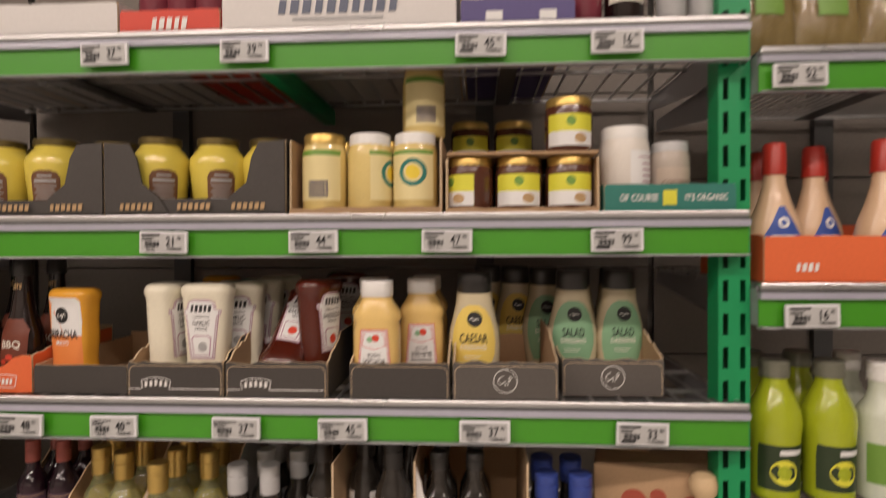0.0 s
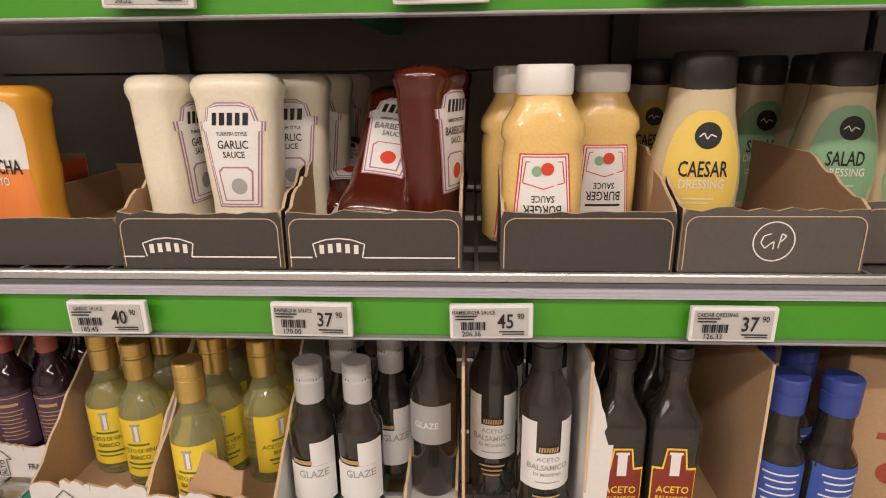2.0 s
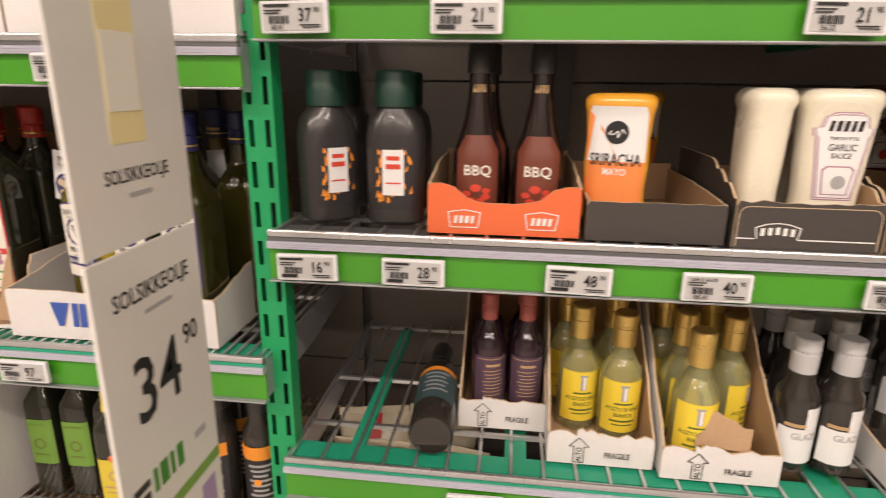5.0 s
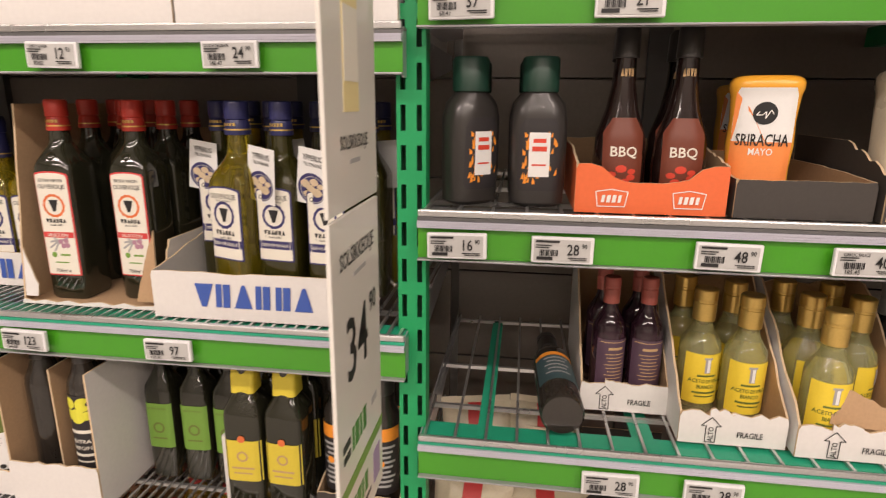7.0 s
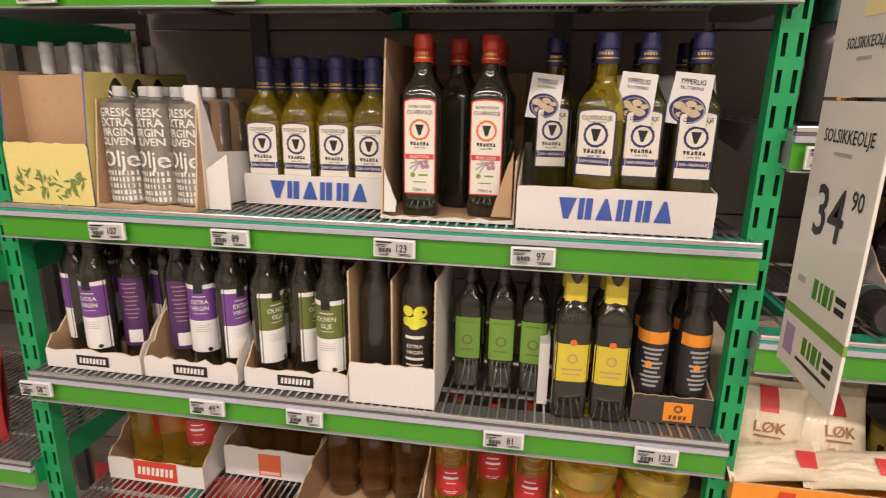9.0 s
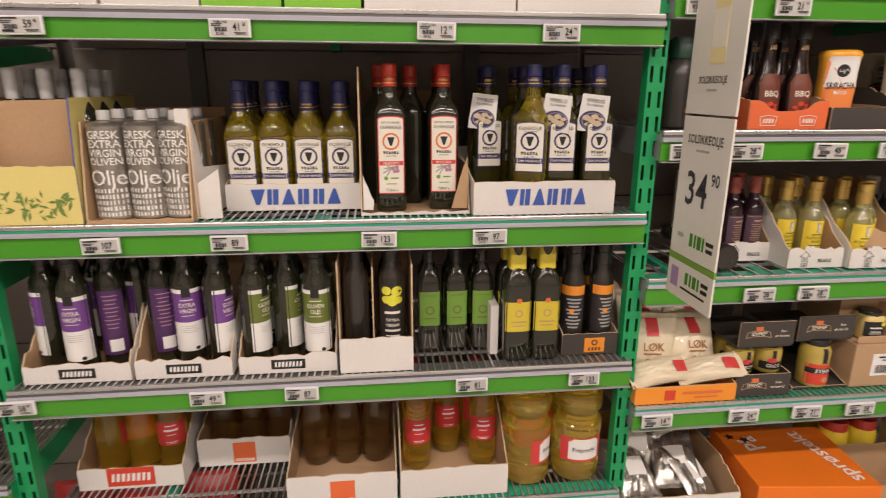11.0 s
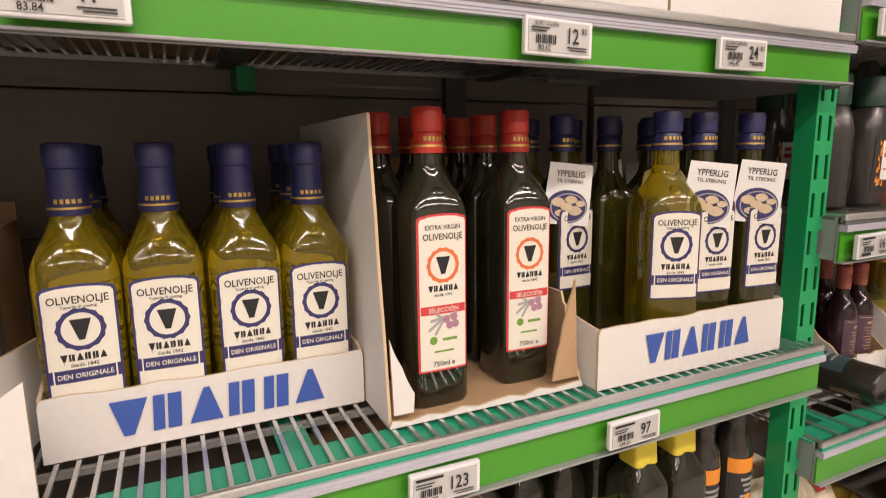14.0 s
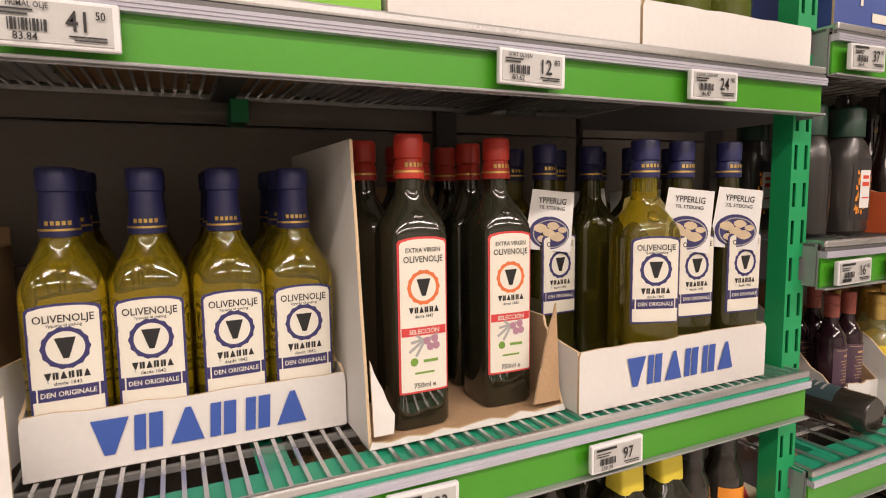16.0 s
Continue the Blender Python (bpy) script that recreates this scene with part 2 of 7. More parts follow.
def disc(sections, cx, cz, r0, r1, off=0.0012, mi=0, bm=None, seg=28, sz=1.0, wob=0.0):
    """A ring or disc laid on the front of a body."""
    bm = bm or bmesh.new()
    a, b = [], []
    for i in range(seg):
        t = 2 * math.pi * i / seg
        w = 1 + wob * math.cos(14 * t)
        a.append(bm.verts.new(front(sections, cx + r0 * math.cos(t), cz + sz * r0 * math.sin(t), off)))
        b.append(bm.verts.new(front(sections, cx + w * r1 * math.cos(t), cz + sz * w * r1 * math.sin(t), off)))
    for i in range(seg):
        j = (i + 1) % seg
        f = bm.faces.new((a[i], b[i], b[j], a[j]))
        f.material_index = mi
    return bm


def poly(sections, pts, off=0.0012, mi=0, bm=None):
    bm = bm or bmesh.new()
    f = bm.faces.new([bm.verts.new(front(sections, x, z, off)) for x, z in pts])
    f.material_index = mi
    return bm


GLYPHS = {}


def glyphs(body):
    """The built-in font's outline of a word as flat faces of unit size, centred."""
    if body not in GLYPHS:
        cu = bpy.data.curves.new("word", "FONT")
        cu.body, cu.align_x, cu.resolution_u = body, "CENTER", 2
        cu.offset = 0.012
        ob = new("word", cu)
        bpy.context.view_layer.update()
        me = bpy.data.meshes.new_from_object(ob.evaluated_get(bpy.context.evaluated_depsgraph_get()))
        GLYPHS[body] = ([tuple(v.co) for v in me.vertices], [tuple(p.vertices) for p in me.polygons])
        bpy.data.objects.remove(ob)
        bpy.data.curves.remove(cu)
        bpy.data.meshes.remove(me)
    return GLYPHS[body]


def word(sections, body, cx, cz, size, bm=None, off=0.0014, mi=0, wide=1.0, turn=0.0):
    """Lettering laid on the front of a body, its middle at (cx, cz)."""
    bm = bm or bmesh.new()
    vs, fs = glyphs(body)
    c, s = math.cos(radians(turn)), math.sin(radians(turn))
    made = []
    for x, y, _ in vs:
        x, y = x * size * wide, (y - 0.35) * size
        made.append(bm.verts.new(front(sections, cx + c * x - s * y, cz + s * x + c * y, off)))
    for f in fs:
        try:
            bm.faces.new([made[i] for i in f]).material_index = mi
        except ValueError:
            pass
    return bm


def bars(sections, rows, off=0.0012, mi=0, bm=None):
    """Small print as plain bars: (cx, cz, width, height)."""
    bm = bm or bmesh.new()
    for cx, cz, w, h in rows:
        patch(sections, [(cz - h / 2, cx - w / 2, cx + w / 2), (cz + h / 2, cx - w / 2, cx + w / 2)], off, 3 if w < 0.016 else 9, mi, bm)
    return bm


def blocks(sections, cx, cz, w, h, count, bm=None, off=0.0014, mi=0, seed=0):
    """A logo as a row of plain slanted blocks."""
    bm = bm or bmesh.new()
    step = w / count
    z0, z1, k = cz - h / 2, cz + h / 2, h * 0.07
    for i in range(count):
        x, hw = cx - w / 2 + (i + 0.5) * step, step * (0.34 if (i + seed) % 3 else 0.29)
        poly(sections, [(x - hw - k, z0), (x + hw - k, z0), (x + hw + k, z1), (x - hw + k, z1)], off, mi, bm)
    return bm


def emblems(sections, cx, cz, w, h, kinds, bm=None, off=0.0014, mi=0, slant=0.0):
    """A wide logo as a row of plain shapes: f a wedge, b a split block, t a triangle."""
    bm = bm or bmesh.new()
    step = w / len(kinds)
    shapes = {"f": [[(-0.48, 0.5), (0.48, 0.5), (0.13, -0.5), (-0.13, -0.5)]],
              "b": [[(-0.40, -0.5), (-0.10, -0.5), (-0.10, 0.5), (-0.40, 0.5)], [(-0.02, -0.5), (0.34, -0.5), (0.34, 0.5), (-0.02, 0.5)]],
              "t": [[(-0.46, -0.5), (0.46, -0.5), (0.08, 0.5), (-0.08, 0.5)]]}
    for i, k in enumerate(kinds):
        x = cx - w / 2 + (i + 0.5) * step
        for pts in shapes[k]:
            poly(sections, [(x + u * step * 0.98 + v * h * slant, cz + v * h) for u, v in pts], off, mi, bm)
    return bm


def stroke(sections, pts, w, bm=None, off=0.001, mi=0):
    """A printed line of width w along points."""
    bm = bm or bmesh.new()
    for k, ((x0, z0), (x1, z1)) in enumerate(zip(pts, pts[1:])):
        d = math.hypot(x1 - x0, z1 - z0)
        nx, nz = -(z1 - z0) / d * w / 2, (x1 - x0) / d * w / 2
        poly(sections, [(x0 + nx, z0 + nz), (x0 - nx, z0 - nz), (x1 - nx, z1 - nz), (x1 + nx, z1 + nz)], off + 0.00003 * k, mi, bm)
    return bm


def torn(p, q, amp, rng, n=9):
    """Points of a torn edge from p to q."""
    out = [p]
    for i in range(1, n):
        k = i / n
        out.append((p[0] + (q[0] - p[0]) * k, p[1] + (q[1] - p[1]) * k + rng.uniform(-amp, amp)))
    return out + [q]


def slab(bm, pts, m, t=0.003, outer=0, inner=1):
    """A sheet of card: an outline in a plane, t thick; its outer face looks along -y of m."""
    a = [bm.verts.new(m @ Vector((u, 0, v))) for u, v in pts]
    b = [bm.verts.new(m @ Vector((u, t, v))) for u, v in pts]
    bm.faces.new(a).material_index = outer
    bm.faces.new(b[::-1]).material_index = inner
    n = len(pts)
    for i in range(n):
        j = (i + 1) % n
        bm.faces.new((a[j], a[i], b[i], b[j])).material_index = 2
    return bm


def tray(name, x0, x1, y0, y1, z, hf, hs, hb, mats, label, tear=0.002, seed=1, group="", slope=0.5, tilt=0.0, dip=0.0, left=None, right=None, category="box"):
    """An open shelf-ready carton: base, front, two sides rising to the back, and back. mats: outside, inside, edge."""
    rng = random.Random(seed)
    w, d = x1 - x0, y1 - y0
    th = thing(name, pose((x0 + x1) / 2, y0, z, 0, 0, tilt), label, category, group)
    bm = bmesh.new()
    box(bm, -w / 2 + 0.0032, w / 2 - 0.0032, 0.0032, d - 0.001, 0.0006, 0.0036, 1)
    part("base", bm, mats, th)
    c = 0.012
    top = torn((w / 2 - c * 0.2, hf), (-w / 2 + c * 0.2, hf), tear, rng, 12)
    if dip:
        top = [(u, v - dip * max(0, 1 - (abs(u) / (w * 0.34)) ** 4)) for u, v in top]
    fr = part("front", slab(bmesh.new(), [(-w / 2, 0.0006), (w / 2, 0.0006), (w / 2, hf - c * 0.5)] + top + [(-w / 2, hf - c * 0.5)], pose(0, 0, 0)), mats, th)
    for sgn, h in ((-1, left), (1, right)):
        hh = h or hs
        side = [(0.0035, 0.0006), (d, 0.0006), (d, hh)] + torn((d * slope, hh), (0.0035, hf), tear * 1.6, rng, 9)
        m = pose(w / 2, 0, 0, 0, 0, 90) if sgn > 0 else pose(-w / 2 + 0.003, 0, 0, 0, 0, 90)
        bm = slab(bmesh.new(), side, m, 0.003, 1, 0) if sgn < 0 else slab(bmesh.new(), side, m, 0.003, 0, 1)
        part("side", bm, mats, th)
    part("back", slab(bmesh.new(), [(-w / 2, 0.004), (w / 2, 0.004)] + torn((w / 2, hb), (-w / 2, hb), tear, rng), pose(0, d, 0), 0.003, 1, 0), mats, th)
    return th, fr


def copies(ob, places):
    for p in places:
        copy_thing(ob, p)


# ---- setting ----
def structure(name, bm, m, label, category):
    return tagged(part(name, bm, m), label, category, kind="structure")


structure("floor", boxes((-5, 6, -4.0, 3.0, -0.06, 0.0)), FLOOR_M, "pale grey polished supermarket floor", "floor")
structure("ceiling", boxes((-5, 6, -4.0, 3.0, 3.3, 3.36)), CEIL_M, "plain off-white ceiling with light strips", "ceiling")
structure("wall_back", boxes((-5, 6, 1.40, 1.45, 0, 3.3)), WALL_M, "plain wall behind the shelving", "wall")
structure("wall_front", boxes((-5, 6, -4.1, -4.0, 0, 3.3)), WALL_M, "plain wall across the aisle", "wall")
structure("wall_left", boxes((-5.1, -5, -4.0, 3.0, 0, 3.3)), WALL_M, "plain wall closing the aisle", "wall")
structure("wall_right", boxes((6, 6.1, -4.0, 3.0, 0, 3.3)), WALL_M, "plain wall closing the aisle", "wall")

for ly in (-1.15, -2.7):
    for lx in (-2.6, -0.9, 0.8, 2.5):
        fx = thing("ceiling_light", pose(lx, ly, 3.3), "white linear ceiling light with a glowing diffuser", "light", "ceiling lights")
        part("housing", boxes((-0.75, 0.75, -0.09, 0.09, -0.06, 0), bevel=0.006), WHITE_CAP, fx)
        part("diffuser", boxes((-0.74, 0.74, -0.08, 0.08, -0.075, -0.0605)), GLOW, fx)
        la = bpy.data.lights.new("ceiling_lamp", "AREA")
        la.shape, la.size, la.size_y, la.energy, la.color = "RECTANGLE", 1.5, 0.16, LAMP, (1.0, 0.825, 0.735)
        lo = new("ceiling_lamp", la)
        lo.matrix_world = pose(lx, ly, 3.22)
        lo.parent = fx
        lo.matrix_parent_inverse = fx.matrix_world.inverted()

FRONT = 0.83
DEPTH = 1.31


def upright(x, w=0.046, deep=0.04):
    """A slotted steel post, standing a little behind the shelf fronts."""
    th = thing("shelf_upright", pose(x, 0.862, 0), "green slotted steel shelf post", "shelf post", "shelf posts")
    bm = bmesh.new()
    n, a, b = 44, w * 0.36, w * 0.185
    cols = [(-w / 2, -a), (-a, -b), (-b, b), (b, a), (a, w / 2)]
    for i in (0, 2, 4):
        box(bm, cols[i][0], cols[i][1], 0, 0.002, 0, 2.2)
    pitch = 0.05
    for i in (1, 3):
        for k in range(n):
            box(bm, cols[i][0], cols[i][1], 0, 0.002, k * pitch, k * pitch + 0.018)
    part("face", bm, GREEN_POST, th)
    part("side", boxes((-w / 2, -w / 2 + 0.002, 0.002, deep, 0, 2.2)), GREEN_POST, th)
    part("side", boxes((w / 2 - 0.002, w / 2, 0.002, deep, 0, 2.2)), GREEN_POST, th)
    # post green darkened on the web, so the shade behind the slots is painted in
    part("web", boxes((-w / 2 + 0.002, w / 2 - 0.002, deep - 0.004, deep, 0, 2.2)), mat("post_inside_shade", (0.004, 0.05, 0.02), 0.6), th)
    return th


BAYS = {"A": (-0.030, 1.436), "B": (-1.372, -0.048), "C": (1.450, 2.90), "D": (-2.85, -1.410)}
upright(-0.043, 0.038, 0.028)
upright(1.4265)
upright(-1.391, 0.040, 0.030)

for key, (xa, xb) in BAYS.items():
    bp = thing("back_panel", pose((xa + xb) / 2, DEPTH + 0.02, 0), "dark grey metal back panel of the shelving", "back panel", "back panels")
    for k in range(11):
        w = xb - xa
        part("panel", boxes((-w / 2, w / 2, 0, 0.012, k * 0.2 + 0.002, k * 0.2 + 0.198)), BACK, bp)
    for k in (-0.36, 0.36):
        part("rear_post", boxes((k - 0.02, k + 0.02, -0.018, -0.001, 0, 2.2)), mat("dark_post", (0.09, 0.09, 0.09), 0.5, 0.3), bp)


def shelf(key, z, wide=False, teal=True, single=False, up=0.0):
    """A wire shelf: deck wires, cross bars, lip, price rail with its green strip, and end brackets."""
    x0, x1 = BAYS[key]
    th = thing("shelf", pose((x0 + x1) / 2, 0, z), "wire shelf with a grey lip and green price rail", "shelf", "wire shelves")
    w = x1 - x0
    h = w / 2
    bm = bmesh.new()
    n = int(w / (0.042 if wide else 0.0165))
    r = 0.0019
    for i in range(n + 1):
        x = -h + 0.008 + (w - 0.016) * i / n
        box(bm, x - r, x + r, FRONT + 0.012, DEPTH, -2 * r, 0)
        box(bm, x - r, x + r, FRONT + 0.008, FRONT + 0.0119, -0.012, 0)
    if single:
        bm.free()
        bm = bmesh.new()
        box(bm, -r, r, FRONT + 0.012, DEPTH, -2 * r, 0)
        box(bm, -r, r, FRONT + 0.008, FRONT + 0.0119, -0.012, 0)
        first = part("wire", bm, ZINC, th)
        first.location.x = -h + 0.008
        for i in range(1, n + 1):
            ob = new("wire", first.data)
            ob.parent = th
            ob.location.x = -h + 0.008 + (w - 0.016) * i / n
    else:
        tagged(part("wire_deck", bm, ZINC, th), kind="stuff")
    for y in (FRONT + 0.10, FRONT + 0.24, DEPTH - 0.02):
        part("cross_bar", boxes((-h, h, y, y + 0.006, -0.0105, -0.0042)), ZINC, th)
    bm = bmesh.new()
    box(bm, -h, h, FRONT + 0.016, FRONT + 0.050, -0.008, -0.0044)
    part("support_strip", bm, TEAL if teal else UNDER, th)
    for k in (-0.42, -0.02, 0.40):
        part("support_strip", boxes((k - 0.015, k + 0.015, FRONT + 0.053, DEPTH - 0.02, -0.0145, -0.011)), TEAL if teal else UNDER, th)
    part("arm", boxes((-0.012, 0.012, DEPTH - 0.07 if key == "B" else FRONT + 0.06, DEPTH, -0.048, -0.0155)), GREEN_POST, th, "green bracket arm")
    bm = bmesh.new()
    box(bm, -h, h, FRONT + 0.001, FRONT + 0.0075, -0.0085, 0.001, bevel=0.0025)
    part("lip_rod", bm, ZINC, th)
    part("edge_strip", boxes((-h, h, FRONT + 0.002, FRONT + 0.0060, -0.0130, -0.0088)), TEAL if teal else UNDER, th)
    part("rail", boxes((-h, h, FRONT + 0.0095, FRONT + 0.0125, up - 0.0655, -0.0132), bevel=0.0008), RAIL, th)
    part("rail_top", boxes((-h, h, FRONT - 0.001, FRONT + 0.0090, -0.0222, -0.0133)), CLEAR_RAIL, th)
    for rz in (-0.0165, -0.0195):
        part("ridge", boxes((-h, h, FRONT - 0.0018, FRONT - 0.0010, rz, rz + 0.001)), CLEAR_RAIL, th)
    part("price_strip", boxes((-h, h, FRONT + 0.0065, FRONT + 0.0092, up - 0.0622, -0.0225)), GREEN_STRIP, th, "bright green price strip")
    part("rail_bottom", boxes((-h, h, FRONT - 0.001, FRONT + 0.0090, up - 0.0652, up - 0.0626), bevel=0.0008), RAIL, th)
    for s in (-1, 1):
        xx = s * (h - 0.0015)
        pts = [(FRONT + 0.013, -0.062), (FRONT + 0.013, -0.004), (DEPTH, -0.004), (DEPTH, -0.03), (FRONT + 0.2, -0.062)]
        bm = bmesh.new()
        slab(bm, [(u, v) for u, v in pts], pose(xx + 0.001, 0, 0, 0, 0, 90), 0.002, 0, 0)
        for f in bm.faces:
            f.material_index = 0
        part("bracket", bm, RAIL if key != "D" else GREEN_POST, th)
    return th


Z = {"A1": 1.782, "A2": 1.502, "A3": 1.223, "A4": 0.905, "A5": 0.590, "A6": 0.18, "B1": 1.444, "B2": 1.051, "B3": 0.709, "B4": 0.366, "B5": 0.15,
     "C1": 1.735, "C2": 1.397, "C3": 1.064, "C4": 0.70, "D1": 1.40, "D2": 0.95, "D3": 0.49}
for key, z in Z.items():
    shelf(key[0], z, wide=key in ("A3", "A4", "A2", "A1"), teal=key in ("A4", "A5", "B2", "B4", "C3"), single=key in ("A4", "B2", "B3"), up=0.006 if key == "B1" else 0.0)


# ---- price tags ----
def price_tag(x, z, name, big, small, unit, w=0.0745, lean=0.0):
    """An electronic shelf label clipped to the price rail; z is its top edge."""
    th = thing("price_tag", pose(x, FRONT - 0.0015, z, 0, lean, 0), "white electronic price tag clipped to the green rail", "price tag", "price tags")
    h = w * 0.44
    bm = bmesh.new()
    box(bm, -w / 2, w / 2, -0.007, -0.0005, -h, 0, bevel=0.0016)
    case = part("case", bm, TAG_CASE, th)
    face = part("display", boxes((-w / 2 + 0.003, w * 0.44, -0.0078, -0.0070, -h + 0.003, -0.003)), TAG_FACE, case)
    k = w / 0.08
    pl = [(s[0], s[1], 0.0078, s[3]) for s in FLAT]
    bm = bmesh.new()
    if name:
        word(pl, name, -w * 0.21, -0.0065 * k, 0.0056 * k, bm, wide=0.8)
    else:
        bars(pl, [(-w * 0.24, -0.0055 * k, w * 0.38, 0.003 * k)], bm=bm)
    bars(pl, [(-w * 0.30, -0.0105 * k, w * 0.26, 0.0014 * k), (-w * 0.32, -0.0135 * k, w * 0.22, 0.0014 * k), (w * 0.24, -0.0265 * k, w * 0.30, 0.0013 * k), (w * 0.26, -0.0290 * k, w * 0.26, 0.0011 * k)], bm=bm)
    for i in range(11):
        bars(pl, [(-w * 0.36 + i * 0.0022 * k, -0.0205 * k, (0.0008 + 0.0006 * (i * 5 % 3)) * k, 0.0085 * k)], bm=bm)
    word(pl, big, w * 0.17, -0.0155 * k, 0.0205 * k, bm, wide=0.78)
    if small:
        word(pl, small, w * 0.345, -0.0105 * k, 0.0085 * k, bm, wide=0.8)
    if unit:
        word(pl, unit, -w * 0.24, -0.0285 * k, 0.0075 * k, bm, wide=0.9)
    else:
        bars(pl, [(-w * 0.28, -0.028 * k, w * 0.26, 0.0045 * k)], bm=bm)
    part("lettering", bm, INK, face)


def tag_row(z, tags, w=0.0745):
    for i, (x, name, big, small, unit) in enumerate(tags):
        price_tag(x, z, name, big, small, unit, w, ((i * 7) % 5 - 2) * 0.5)


tag_row(Z["A1"] - 0.020, [(0.483, "", "37", "90", ""), (0.70, "", "39", "90", ""), (1.052, "", "45", "90", ""), (1.247, "", "16", "90", "")])
tag_row(Z["A2"] - 0.025, [(0.022, "", "37", "90", "68.41"), (0.206, "", "21", "90", ""), (0.573, "", "21", "90", "56.32"), (0.802, "", "44", "90", "204.09"), (1.001, "", "47", "90", "351.11"), (1.246, "", "99", "90", "")])
tag_row(Z["A3"] - 0.026, [(0.021, "", "16", "90", ""), (0.150, "", "28", "90", ""), (0.341, "", "48", "90", ""), (0.491, "GARLIC SAUCE", "40", "90", "185.45"), (0.682, "BARBEQUE SAUCE", "37", "90", "170.00"), (0.844, "HAMBURGER SAUCE", "45", "90", "206.36"), (1.055, "CAESAR DRESSING", "37", "90", "126.33"), (1.282, "", "33", "90", "")])
tag_row(Z["A4"] - 0.027, [(0.231, "", "28", "90", ""), (0.362, "", "28", "90", ""), (0.62, "", "49", "90", ""), (0.98, "", "32", "90", "")])
tag_row(Z["A5"] - 0.018, [(0.023, "", "14", "90", ""), (0.24, "", "24", "90", ""), (0.403, "", "27", "90", ""), (0.543, "", "28", "90", "")])
tag_row(Z["B1"] - 0.021, [(-1.213, "", "59", "90", ""), (-0.866, "PRIMAL OLJE", "41", "50", "83.84"), (-0.496, "SORT OLIVEN", "12", "90", "80.62"), (-0.258, "OLIVEN GRØNNE", "24", "90", "146.47")], 0.0725)
tag_row(Z["B2"] - 0.024, [(-1.142, "", "107", "", ""), (-0.904, "", "89", "", ""), (-0.612, "", "123", "", "164.88"), (-0.386, "", "97", "", "129.33")], 0.071)
tag_row(Z["B3"] - 0.018, [(-1.352, "", "58", "90", ""), (-0.980, "", "49", "90", ""), (-0.785, "", "87", "", ""), (-0.418, "", "81", "", ""), (-0.162, "", "123", "", "")], 0.071)
tag_row(Z["C1"] - 0.027, [(1.50, "", "52", "90", "")])
tag_row(Z["C2"] - 0.029, [(1.517, "", "16", "90", ""), (1.75, "", "22", "90", "")])
tag_row(Z["C3"] - 0.027, [(1.54, "", "62", "90", "")])


# ---- bottles and jars ----
def vessel(name, sections, body_mat, label, category, group, m=None, seg=24):
    th = thing(name, m or Matrix(), label, category, group)
    part("body", loft(sections, seg), body_mat, th, smooth=True)
    return th


def cap(th, sections, material, name="cap", label="", seg=20):
    return part(name, loft(sections, seg), material, th, label, smooth=True)


TAN_P = mat("toast_print", (0.62, 0.50, 0.34), 0.5, vary=0.2, scale=300)


def sq(z, r, n=6.0):
    return (z, r, r, n)


